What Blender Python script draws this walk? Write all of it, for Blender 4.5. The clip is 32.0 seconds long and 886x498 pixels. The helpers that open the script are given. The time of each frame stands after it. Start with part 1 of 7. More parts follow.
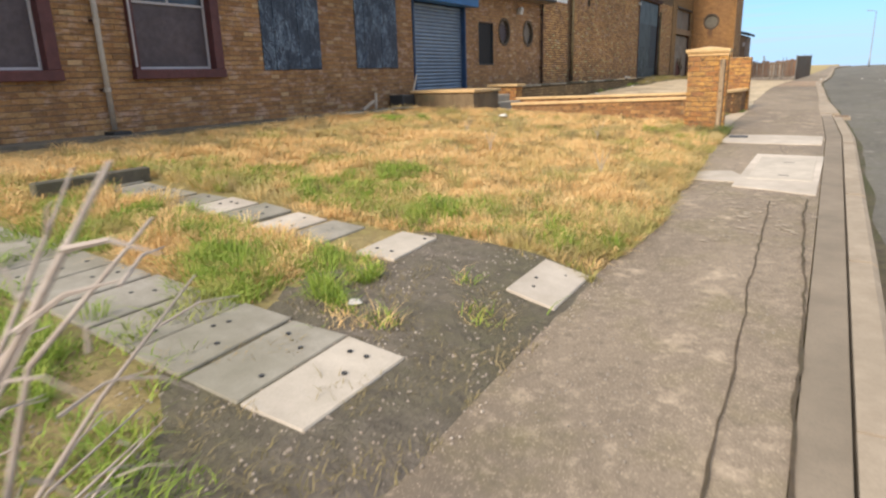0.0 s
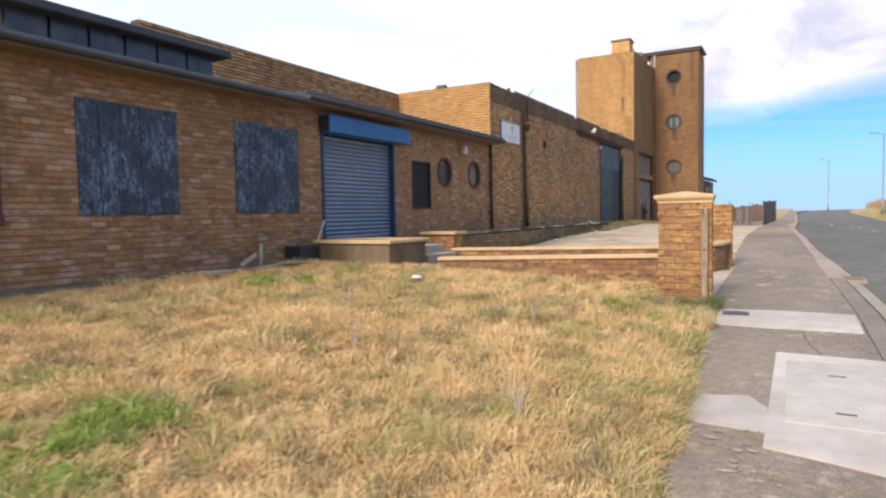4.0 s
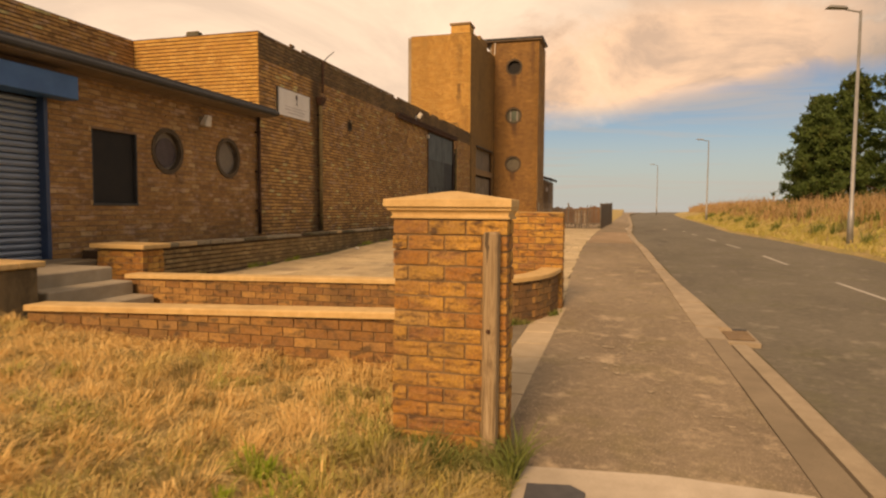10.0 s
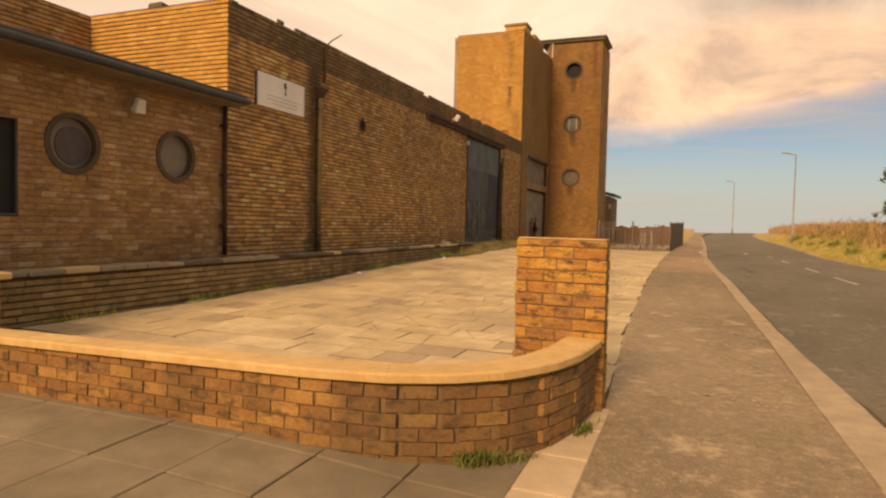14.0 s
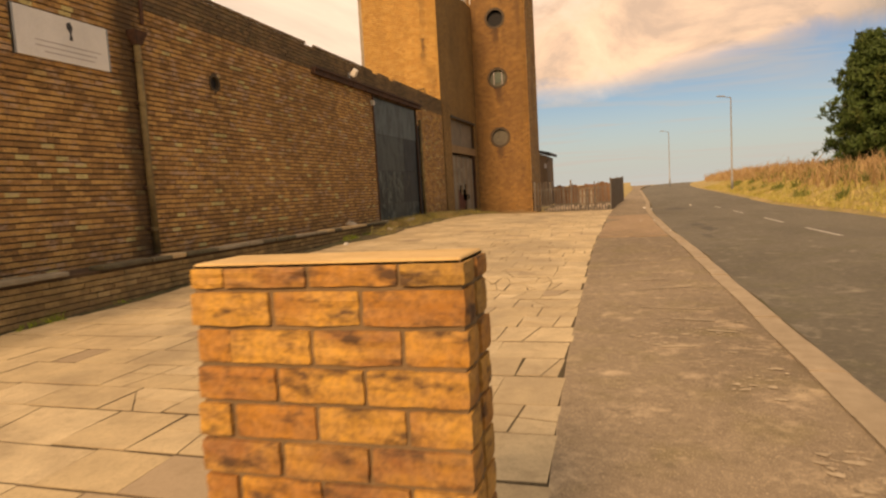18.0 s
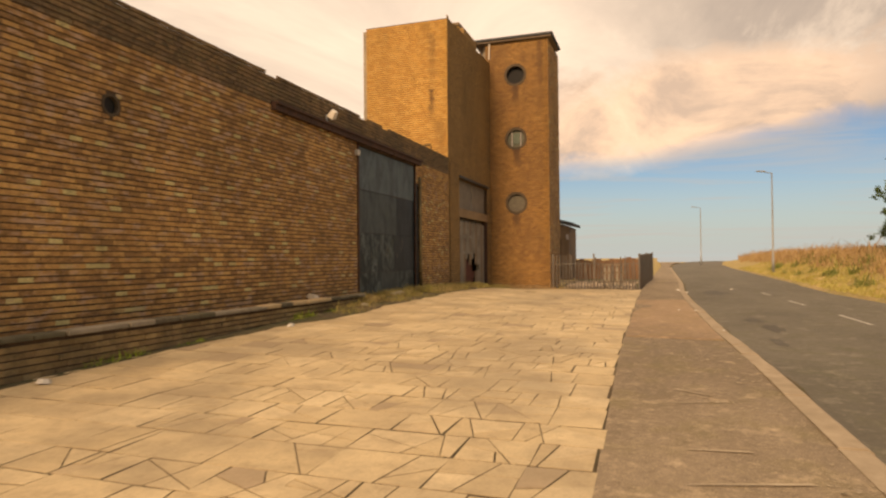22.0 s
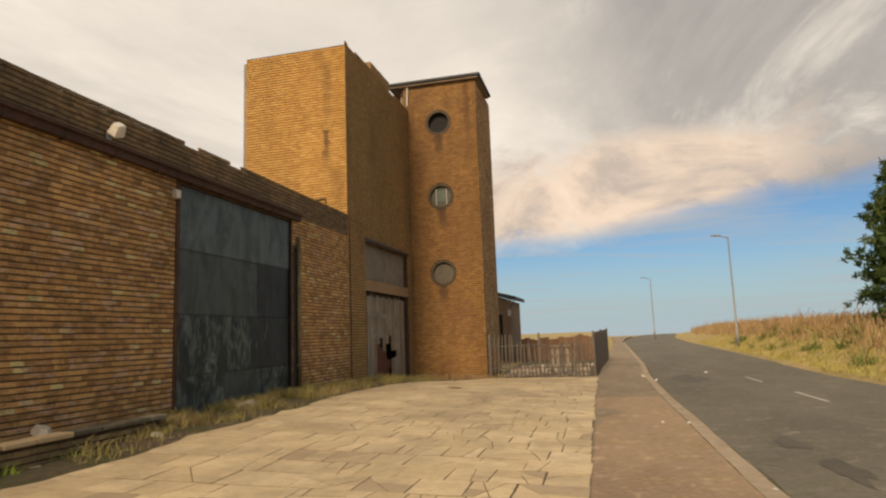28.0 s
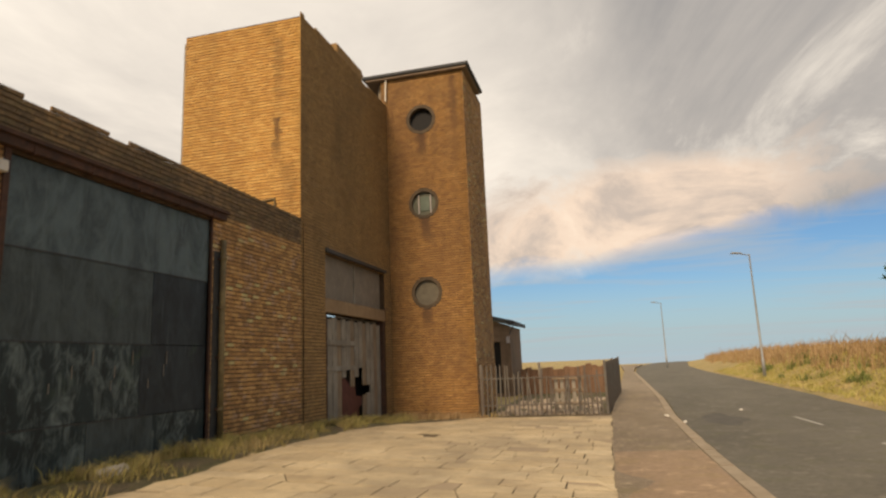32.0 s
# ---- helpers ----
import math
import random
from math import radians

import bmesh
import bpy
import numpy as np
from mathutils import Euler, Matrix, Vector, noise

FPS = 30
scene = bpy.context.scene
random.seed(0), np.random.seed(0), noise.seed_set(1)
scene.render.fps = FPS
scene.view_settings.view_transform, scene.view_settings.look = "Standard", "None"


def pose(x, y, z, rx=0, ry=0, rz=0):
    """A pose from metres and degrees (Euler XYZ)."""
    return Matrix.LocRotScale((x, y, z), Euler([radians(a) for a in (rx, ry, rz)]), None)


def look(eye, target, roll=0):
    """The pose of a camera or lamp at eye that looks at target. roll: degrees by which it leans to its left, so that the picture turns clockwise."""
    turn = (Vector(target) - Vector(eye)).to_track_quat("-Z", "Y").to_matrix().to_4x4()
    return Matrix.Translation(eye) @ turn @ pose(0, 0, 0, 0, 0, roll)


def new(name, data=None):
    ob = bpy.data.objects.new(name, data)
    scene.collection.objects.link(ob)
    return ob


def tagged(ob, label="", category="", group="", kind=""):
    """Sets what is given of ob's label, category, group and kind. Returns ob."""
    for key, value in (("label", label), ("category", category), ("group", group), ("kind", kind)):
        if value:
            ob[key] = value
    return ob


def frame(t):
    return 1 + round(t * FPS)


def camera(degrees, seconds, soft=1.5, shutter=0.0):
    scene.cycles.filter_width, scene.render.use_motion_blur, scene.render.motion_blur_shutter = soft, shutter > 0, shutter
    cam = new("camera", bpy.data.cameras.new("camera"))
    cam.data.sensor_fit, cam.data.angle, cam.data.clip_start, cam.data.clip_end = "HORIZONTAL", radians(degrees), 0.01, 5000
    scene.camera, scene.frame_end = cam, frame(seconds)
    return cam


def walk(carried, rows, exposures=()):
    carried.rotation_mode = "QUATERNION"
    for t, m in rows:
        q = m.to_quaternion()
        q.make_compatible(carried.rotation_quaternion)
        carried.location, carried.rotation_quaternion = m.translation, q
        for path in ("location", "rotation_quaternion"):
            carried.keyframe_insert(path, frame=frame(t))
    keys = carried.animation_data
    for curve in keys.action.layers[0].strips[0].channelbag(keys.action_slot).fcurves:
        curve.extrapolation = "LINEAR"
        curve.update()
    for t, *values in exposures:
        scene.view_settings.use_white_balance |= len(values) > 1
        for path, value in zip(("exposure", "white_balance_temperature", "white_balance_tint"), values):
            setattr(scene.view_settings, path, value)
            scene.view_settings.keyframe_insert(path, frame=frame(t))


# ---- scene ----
cam = camera(70.1, 32.0, soft=2.25, shutter=0.5)
PATH = [
    (0, (0.018, -0.05, 1.709), (-0.992, 1.594, 1.18), -1.7),
    (0.5, (-0.157, 0.466, 1.733), (-1.211, 2.105, 1.281), -0.6),
    (1, (-0.328, 0.967, 1.756), (-1.608, 2.499, 1.628), -2.4),
    (1.5, (-0.484, 1.456, 1.776), (-1.751, 2.997, 1.631), -1.6),
    (2, (-0.616, 1.946, 1.794), (-1.922, 3.458, 1.696), -2.9),
    (2.5, (-0.717, 2.446, 1.809), (-1.897, 4.047, 1.604), -3.1),
    (3, (-0.783, 2.964, 1.821), (-1.725, 4.722, 1.671), -3.0),
    (3.5, (-0.815, 3.501, 1.831), (-1.808, 5.234, 1.734), -1.3),
    (5.5, (-0.891, 5.686, 1.868), (-1.731, 7.491, 1.684), 0.1),
    (6, (-0.918, 6.21, 1.877), (-1.855, 7.968, 1.699), -0.7),
    (6.5, (-0.952, 6.717, 1.888), (-1.786, 8.531, 1.772), -2.7),
    (7, (-0.987, 7.211, 1.901), (-1.872, 9.005, 1.874), -2.1),
    (7.5, (-1.02, 7.698, 1.918), (-1.917, 9.484, 1.841), -0.7),
    (8, (-1.055, 8.183, 1.937), (-1.832, 10.025, 1.891), -2.8),
    (8.5, (-1.094, 8.669, 1.958), (-1.889, 10.504, 1.928), -1.2),
    (9, (-1.131, 9.155, 1.978), (-1.724, 11.065, 1.942), -0.8),
    (9.5, (-1.159, 9.638, 1.997), (-1.698, 11.564, 1.999), -0.7),
    (10, (-1.183, 10.125, 2.014), (-1.731, 12.044, 1.884), 0.4),
    (10.5, (-1.212, 10.627, 2.029), (-1.701, 12.565, 1.966), -1.6),
    (11, (-1.245, 11.14, 2.04), (-1.795, 13.061, 1.947), -0.8),
    (11.5, (-1.274, 11.654, 2.049), (-1.769, 13.589, 1.939), -1.3),
    (12, (-1.295, 12.167, 2.055), (-1.877, 14.075, 1.903), 0.9),
    (12.5, (-1.31, 12.686, 2.06), (-1.846, 14.606, 1.902), -0.2),
    (13, (-1.326, 13.212, 2.064), (-2.036, 15.08, 1.978), 1.0),
    (13.5, (-1.349, 13.727, 2.067), (-2.072, 15.59, 1.985), 1.8),
    (15.5, (-1.517, 15.619, 2.08), (-2.327, 17.445, 1.983), -0.9),
    (16, (-1.587, 16.104, 2.084), (-2.262, 17.983, 1.966), -0.8),
    (16.5, (-1.609, 16.596, 2.088), (-2.321, 18.466, 2.079), -2.4),
    (17, (-1.621, 17.089, 2.093), (-2.252, 18.985, 1.977), -2.1),
    (17.5, (-1.635, 17.581, 2.102), (-2.188, 19.498, 1.93), -2.4),
    (18, (-1.653, 18.072, 2.113), (-2.228, 19.981, 1.936), -3.3),
    (18.4, (-1.658, 18.464, 2.124), (-2.09, 20.418, 2.155), -2.8),
    (18.5, (-1.657, 18.562, 2.127), (-2.14, 20.503, 2.203), -3.7),
    (19, (-1.647, 19.061, 2.142), (-2.128, 21.003, 2.211), -2.3),
    (19.5, (-1.657, 19.572, 2.157), (-2.283, 21.475, 2.141), -0.0),
    (20, (-1.688, 20.092, 2.172), (-2.323, 21.991, 2.174), -1.2),
    (20.5, (-1.731, 20.615, 2.185), (-2.402, 22.502, 2.207), -1.7),
    (21, (-1.782, 21.136, 2.197), (-2.389, 23.043, 2.26), -3.2),
    (21.5, (-1.841, 21.651, 2.207), (-2.542, 23.524, 2.316), -1.2),
    (22, (-1.893, 22.159, 2.216), (-2.535, 24.055, 2.249), -0.5),
    (22.5, (-1.94, 22.658, 2.225), (-2.529, 24.57, 2.287), -1.5),
    (23, (-1.99, 23.152, 2.235), (-2.573, 25.066, 2.298), -0.6),
    (23.5, (-2.05, 23.651, 2.249), (-2.628, 25.566, 2.266), -1.6),
    (24, (-2.121, 24.164, 2.267), (-2.774, 26.049, 2.422), -1.5),
    (24.5, (-2.193, 24.69, 2.287), (-2.736, 26.607, 2.457), -1.4),
    (26.5, (-2.225, 26.748, 2.369), (-2.874, 28.639, 2.428), -0.8),
    (27, (-2.216, 27.288, 2.387), (-2.692, 29.213, 2.648), -2.9),
    (27.5, (-2.205, 27.833, 2.402), (-2.707, 29.743, 2.714), -1.8),
    (28, (-2.203, 28.37, 2.414), (-2.685, 30.291, 2.689), -2.1),
    (28.5, (-2.212, 28.898, 2.422), (-2.826, 30.765, 2.791), -1.9),
    (29, (-2.228, 29.418, 2.428), (-2.847, 31.287, 2.778), 0.8),
    (29.5, (-2.252, 29.934, 2.433), (-2.803, 31.835, 2.725), -1.6),
    (30, (-2.286, 30.45, 2.439), (-2.912, 32.334, 2.681), -1.8),
    (30.5, (-2.326, 30.961, 2.446), (-2.857, 32.878, 2.655), -2.8),
    (31, (-2.364, 31.463, 2.453), (-2.941, 33.359, 2.72), 0.0),
    (31.5, (-2.396, 31.949, 2.462), (-2.927, 33.856, 2.748), -0.1),
    (32, (-2.422, 32.415, 2.47), (-2.912, 34.32, 2.833), -2.4),
]
EXPOSURES = [(0.0, 0.50, 5600, 11), (2.0, 0.54, 5250, 12), (3.0, 0.42, 4900, 27), (4.5, 0.36, 5300, 13), (6.0, 0.22, 6300, 13), (7.0, 0.1, 8200, 19), (9.0, -0.18, 9600, 22), (10.0, -0.2, 10500, 25), (11.0, -0.12, 10100, 23), (12.0, -0.15, 11000, 25), (16.0, -0.05, 10400, 25), (18.0, -0.06, 10200, 24), (19.0, -0.16, 8600, 18), (21.0, -0.04, 9600, 22), (24.0, -0.15, 9000, 20), (27.0, -0.12, 8300, 17), (28.0, -0.22, 7300, 12), (32.0, -0.16, 7200, 12)]
walk(cam, [(t, look(eye, target, roll)) for t, eye, target, roll in PATH], EXPOSURES)

# ---- world and light ----
SUN_DIR = Vector((-0.08, -0.86, 0.52)).normalized()
world = bpy.data.worlds.new("sky")
scene.world = world
world.use_nodes = True
wn, wl = world.node_tree.nodes, world.node_tree.links
wn.clear()
w_out = wn.new("ShaderNodeOutputWorld")
w_sky = wn.new("ShaderNodeTexSky")
w_sky.sky_type, w_sky.sun_disc = "NISHITA", False
w_sky.sun_elevation = math.asin(SUN_DIR.z)
w_sky.sun_rotation = math.atan2(SUN_DIR.x, SUN_DIR.y)
w_sky.air_density, w_sky.dust_density, w_sky.ozone_density = 1.0, 0.6, 2.0
w_co = wn.new("ShaderNodeTexCoord")
# a cloud layer seen in perspective: direction divided by its height
w_sep = wn.new("ShaderNodeSeparateXYZ")
wl.new(w_co.outputs["Generated"], w_sep.inputs[0])


def wmath(op, a, b=None, c=None):
    n = wn.new("ShaderNodeMath")
    n.operation = op
    for i, v in enumerate((a, b, c)):
        if v is None:
            continue
        if isinstance(v, (int, float)):
            n.inputs[i].default_value = v
        else:
            wl.new(v, n.inputs[i])
    return n.outputs[0]


w_h = wmath("ADD", wmath("MAXIMUM", w_sep.outputs[2], 0.0), 0.10)
w_comb = wn.new("ShaderNodeCombineXYZ")
wl.new(wmath("DIVIDE", w_sep.outputs[0], w_h), w_comb.inputs[0])
wl.new(wmath("DIVIDE", w_sep.outputs[1], w_h), w_comb.inputs[1])


def wnoise(scale, detail, rough, dist=0.0, off=(0, 0, 0), stretch=(1, 1, 1)):
    mp = wn.new("ShaderNodeMapping")
    mp.inputs["Location"].default_value = off
    mp.inputs["Scale"].default_value = stretch
    mp.inputs["Rotation"].default_value = (0, 0, radians(-28))
    wl.new(w_comb.outputs[0], mp.inputs[0])
    n = wn.new("ShaderNodeTexNoise")
    n.inputs["Scale"].default_value = scale
    n.inputs["Detail"].default_value = detail
    n.inputs["Roughness"].default_value = rough
    n.inputs["Distortion"].default_value = dist
    wl.new(mp.outputs[0], n.inputs["Vector"])
    return n.outputs["Fac"]


def wramp(fac, stops):
    r = wn.new("ShaderNodeValToRGB")
    e = r.color_ramp.elements
    while len(e) < len(stops):
        e.new(0.5)
    for el, (p, c) in zip(e, stops):
        el.position, el.color = p, (*c, 1)
    wl.new(fac, r.inputs[0])
    return r.outputs[0]


def wmix(fac, a, b):
    m = wn.new("ShaderNodeMix")
    m.data_type = "RGBA"
    for sock, v in ((m.inputs[0], fac), (m.inputs[6], a), (m.inputs[7], b)):
        if isinstance(v, tuple):
            sock.default_value = (*v, 1)
        elif isinstance(v, (int, float)):
            sock.default_value = v
        else:
            wl.new(v, sock)
    return m.outputs[2]


big = wnoise(0.34, 6, 0.55, 0.4, (2.3, 0.4, 0), (1.0, 0.75, 1))
fine = wnoise(1.6, 8, 0.62, 0.9, (0.5, 1.3, 0), (0.9, 0.42, 1))
wisp = wnoise(0.8, 8, 0.64, 0.8, (4.5, 2.3, 0), (1.25, 0.65, 1))
# one bank of cream cloud low ahead, its under edge rising to the right, a grey sheet with streaks above it, clear air below
w_x, w_z = w_sep.outputs[0], w_sep.outputs[2]
w_edge = wmath("SUBTRACT", w_z, wmath("ADD", wmath("MULTIPLY", w_x, 0.125), 0.146))
w_edge = wmath("ADD", w_edge, wmath("ADD", wmath("MULTIPLY", wmath("SUBTRACT", fine, 0.5), 0.07), wmath("MULTIPLY", wmath("SUBTRACT", big, 0.5), 0.08)))
w_mask = wramp(wmath("ADD", wmath("MULTIPLY", w_edge, 4.0), 0.5), [(0.41, (0, 0, 0)), (0.50, (0.45, 0.45, 0.45)), (0.57, (1, 1, 1))])
w_bx = wmath("DIVIDE", wmath("SUBTRACT", w_x, 0.03), 0.30)
w_bz = wmath("DIVIDE", wmath("SUBTRACT", w_z, wmath("ADD", wmath("MULTIPLY", w_x, 0.12), 0.208)), 0.086)
w_rad = wmath("SQRT", wmath("ADD", wmath("MULTIPLY", w_bx, w_bx), wmath("MULTIPLY", w_bz, w_bz)))
w_rad = wmath("ADD", w_rad, wmath("ADD", wmath("MULTIPLY", wmath("SUBTRACT", fine, 0.5), 2.1), wmath("MULTIPLY", wmath("SUBTRACT", wisp, 0.5), 1.2)))
w_bank = wramp(w_rad, [(0.55, (1, 1, 1)), (1.0, (0, 0, 0))])
w_cloud = wramp(wmath("ADD", wmath("MULTIPLY", wisp, 0.75), wmath("MULTIPLY", fine, 0.35)), [(0.42, (4.6, 4.65, 4.8)), (0.56, (6.0, 5.9, 5.85)), (0.66, (9.6, 9.3, 8.8))])
w_pale = wramp(wmath("ADD", wmath("MULTIPLY", wisp, 0.6), wmath("MULTIPLY", big, 0.5)), [(0.45, (9.2, 8.9, 8.5)), (0.62, (12.3, 11.8, 11.0)), (0.72, (14.6, 13.9, 13.0))])
w_side = wramp(wmath("ADD", wmath("ADD", wmath("MULTIPLY", w_x, -1.0), 0.1), wmath("MULTIPLY", wmath("SUBTRACT", big, 0.5), 0.5)), [(0.0, (0, 0, 0)), (0.28, (1, 1, 1))])
w_sheet = wmix(w_side, w_cloud, w_pale)
w_cream = wramp(wmath("ADD", wmath("MULTIPLY", fine, 0.6), wmath("MULTIPLY", wisp, 0.4)), [(0.40, (7.6, 6.7, 6.1)), (0.50, (11.2, 9.3, 7.8)), (0.62, (13.2, 11.3, 9.5))])
w_shade = wmix(w_bank, w_sheet, w_cream)
w_deep = wn.new("ShaderNodeMix")
w_deep.data_type, w_deep.blend_type = "RGBA", "MULTIPLY"
w_deep.inputs[0].default_value = 1.0
wl.new(w_sky.outputs[0], w_deep.inputs[6])
w_deep.inputs[7].default_value = (0.62, 0.92, 1.22, 1)
w_blue = wmix(wramp(w_sep.outputs[2], [(0.0, (1, 1, 1)), (0.13, (0, 0, 0))]), w_deep.outputs[2], (5.2, 6.9, 8.1))
# thin grey streaks in the blue
w_streak = wnoise(1.1, 5, 0.55, 0.6, (7.1, 3.3, 0), (0.5, 1.8, 1))
w_blue = wmix(wmath("MULTIPLY", wramp(w_streak, [(0.48, (0, 0, 0)), (0.66, (1, 1, 1))]), 0.55), w_blue, (5.6, 6.4, 7.2))
w_bg = wn.new("ShaderNodeBackground")
wl.new(wmix(w_mask, w_blue, w_shade), w_bg.inputs[0])
w_bg.inputs[1].default_value = 0.088
wl.new(w_bg.outputs[0], w_out.inputs[0])

sun = new("sun", bpy.data.lights.new("sun", "SUN"))
sun.data.energy, sun.data.angle, sun.data.color = 3.5, radians(15), (1.0, 0.80, 0.58)
sun.matrix_world = look((0, 0, 40), Vector((0, 0, 40)) - SUN_DIR)


# ---- materials ----
class Mat:
    """A node material under construction."""

    def __init__(self, name, rough=0.8, metal=0.0):
        self.m = bpy.data.materials.new(name)
        self.m.use_nodes = True
        self.n, self.l = self.m.node_tree.nodes, self.m.node_tree.links
        self.b = self.n["Principled BSDF"]
        self.b.inputs["Roughness"].default_value = rough
        self.b.inputs["Metallic"].default_value = metal
        self.co = self.n.new("ShaderNodeNewGeometry").outputs["Position"]

    def put(self, sock, v):
        if isinstance(v, (tuple, list)):
            sock.default_value = (*v, 1) if len(sock.default_value) == 4 and len(v) == 3 else v
        elif isinstance(v, (int, float)):
            sock.default_value = v
        else:
            self.l.new(v, sock)

    def noise(self, scale, detail=4, rough=0.55, stretch=None, dist=0.0, vec=None):
        v = vec or self.co
        if stretch:
            mp = self.n.new("ShaderNodeMapping")
            mp.inputs["Scale"].default_value = stretch
            self.l.new(v, mp.inputs[0])
            v = mp.outputs[0]
        t = self.n.new("ShaderNodeTexNoise")
        for k, q in (("Scale", scale), ("Detail", detail), ("Roughness", rough), ("Distortion", dist)):
            t.inputs[k].default_value = q
        self.l.new(v, t.inputs["Vector"])
        return t.outputs["Fac"]

    def ramp(self, fac, stops, const=False):
        r = self.n.new("ShaderNodeValToRGB")
        if const:
            r.color_ramp.interpolation = "CONSTANT"
        e = r.color_ramp.elements
        while len(e) < len(stops):
            e.new(0.5)
        for el, (p, c) in zip(e, stops):
            el.position = p
            el.color = (*c, 1) if isinstance(c, tuple) else (c, c, c, 1)
        self.l.new(fac, r.inputs[0])
        return r.outputs[0]

    def mix(self, fac, a, b, mode="MIX"):
        x = self.n.new("ShaderNodeMix")
        x.data_type, x.blend_type = "RGBA", mode
        for s, v in ((x.inputs[0], fac), (x.inputs[6], a), (x.inputs[7], b)):
            self.put(s, v)
        return x.outputs[2]

    def math(self, op, a, b=0.0):
        x = self.n.new("ShaderNodeMath")
        x.operation = op
        self.put(x.inputs[0], a)
        self.put(x.inputs[1], b)
        return x.outputs[0]

    def random(self):
        """One value a piece: by object and by loose part."""
        o = self.n.new("ShaderNodeObjectInfo").outputs["Random"]
        g = self.n.new("ShaderNodeNewGeometry").outputs["Random Per Island"]
        return self.math("FRACT", self.math("ADD", o, g))

    def bump(self, fac, strength=0.4, dist=0.01):
        b = self.n.new("ShaderNodeBump")
        b.inputs["Strength"].default_value, b.inputs["Distance"].default_value = strength, dist
        self.l.new(fac, b.inputs["Height"])
        self.l.new(b.outputs[0], self.b.inputs["Normal"])

    def done(self, color, rough=None):
        self.put(self.b.inputs["Base Color"], color)
        if rough is not None:
            self.put(self.b.inputs["Roughness"], rough)
        return self.m


def vivid(c, k=1.28):
    """A stronger tone of the same lightness."""
    g_ = 0.3 * c[0] + 0.59 * c[1] + 0.11 * c[2]
    return tuple(max(0.004, g_ + (v - g_) * k) for v in c)


def brick_mat(name, tones, stain=0.5, soot=(0.05, 0.035, 0.022), patch=0.6, blot=0.35, pale=0.0, k_=1.12, band=None, odd=0.2, drips=()):
    """Facing brick: a tone a brick, mottled faces, weather stains that run down the wall."""
    m = Mat(name, 0.9)
    r = m.random()
    k = len(tones) - 1
    tones = [tuple(k_ * q for q in vivid(t)) for t in tones]
    drift = m.ramp(m.noise(2.1, 4, 0.6, (1, 1, 2.6)), [(0.28, 0.0), (0.72, 1.0)])
    r = m.math("ADD", m.math("MULTIPLY", r, 0.68), m.math("MULTIPLY", drift, 0.32))
    col = m.ramp(r, [(i / k, t) for i, t in enumerate(tones)])
    one = m.random()
    col = m.mix(m.math("MULTIPLY", m.ramp(one, [(0.95, 0.0), (0.96, 1.0)]), odd), col, tuple(min(0.8, 1.25 * q + 0.02) for q in tones[-1]))
    col = m.mix(m.math("MULTIPLY", m.ramp(one, [(0.07, 1.0), (0.08, 0.0)]), odd), col, tuple(0.42 * q for q in tones[0]))
    spot = m.noise(26, 5, 0.65)
    col = m.mix(m.ramp(spot, [(0.36, 0.0), (0.62, 0.55)]), col, m.mix(0.5, col, (0.47, 0.29, 0.16)), "MIX")
    col = m.mix(m.ramp(m.noise(60, 3, 0.6), [(0.40, 0.0), (0.72, 0.5)]), col, soot)
    wide = m.noise(0.55, 5, 0.6, (1, 1, 0.6))
    col = m.mix(m.math("MULTIPLY", m.ramp(wide, [(0.42, 0.0), (0.66, 1.0)]), patch * 0.55), col, soot)
    if pale:
        light = m.noise(3.1, 4, 0.6, (1, 1, 2.4))
        col = m.mix(m.math("MULTIPLY", m.ramp(light, [(0.54, 0.0), (0.66, 1.0)]), pale), col, (0.50, 0.35, 0.255))
    dark = m.noise(7.5, 4, 0.6, (1, 1, 2.2))
    col = m.mix(m.math("MULTIPLY", m.ramp(dark, [(0.52, 0.0), (0.65, 0.9)]), blot), col, soot)
    runs = m.noise(2.2, 4, 0.6, (1, 1, 0.10))
    col = m.mix(m.math("MULTIPLY", m.ramp(runs, [(0.54, 0.0), (0.72, 1.0)]), stain), col, soot)
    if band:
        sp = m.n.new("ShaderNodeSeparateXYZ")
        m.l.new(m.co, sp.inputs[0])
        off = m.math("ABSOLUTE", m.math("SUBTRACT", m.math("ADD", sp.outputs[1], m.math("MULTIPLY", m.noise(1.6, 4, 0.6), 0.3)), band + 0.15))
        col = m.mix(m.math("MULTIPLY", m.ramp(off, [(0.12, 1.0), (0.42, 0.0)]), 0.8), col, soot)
    if drips:
        sp = m.n.new("ShaderNodeSeparateXYZ")
        m.l.new(m.co, sp.inputs[0])
        wob = m.math("MULTIPLY", m.math("SUBTRACT", m.noise(3.0, 4, 0.65), 0.5), 0.5)
    for at, z_top, long, half, much in drips:
        # a rusty run below a sill or a leak: narrow, ragged, fading downwards
        off = m.math("ADD", m.math("ABSOLUTE", m.math("SUBTRACT", sp.outputs[0], at)), wob)
        fall = m.math("DIVIDE", m.math("SUBTRACT", z_top, sp.outputs[2]), long)
        run = m.math("MULTIPLY", m.ramp(off, [(half * 0.3, 1.0), (half, 0.0)]), m.ramp(m.math("ADD", fall, wob), [(0.0, 0.0), (0.06, 1.0), (0.5, 0.8), (1.0, 0.0)]))
        col = m.mix(m.math("MULTIPLY", run, much), col, soot)
    m.bump(m.noise(70, 5, 0.7), 0.5, 0.006)
    return m.done(col)


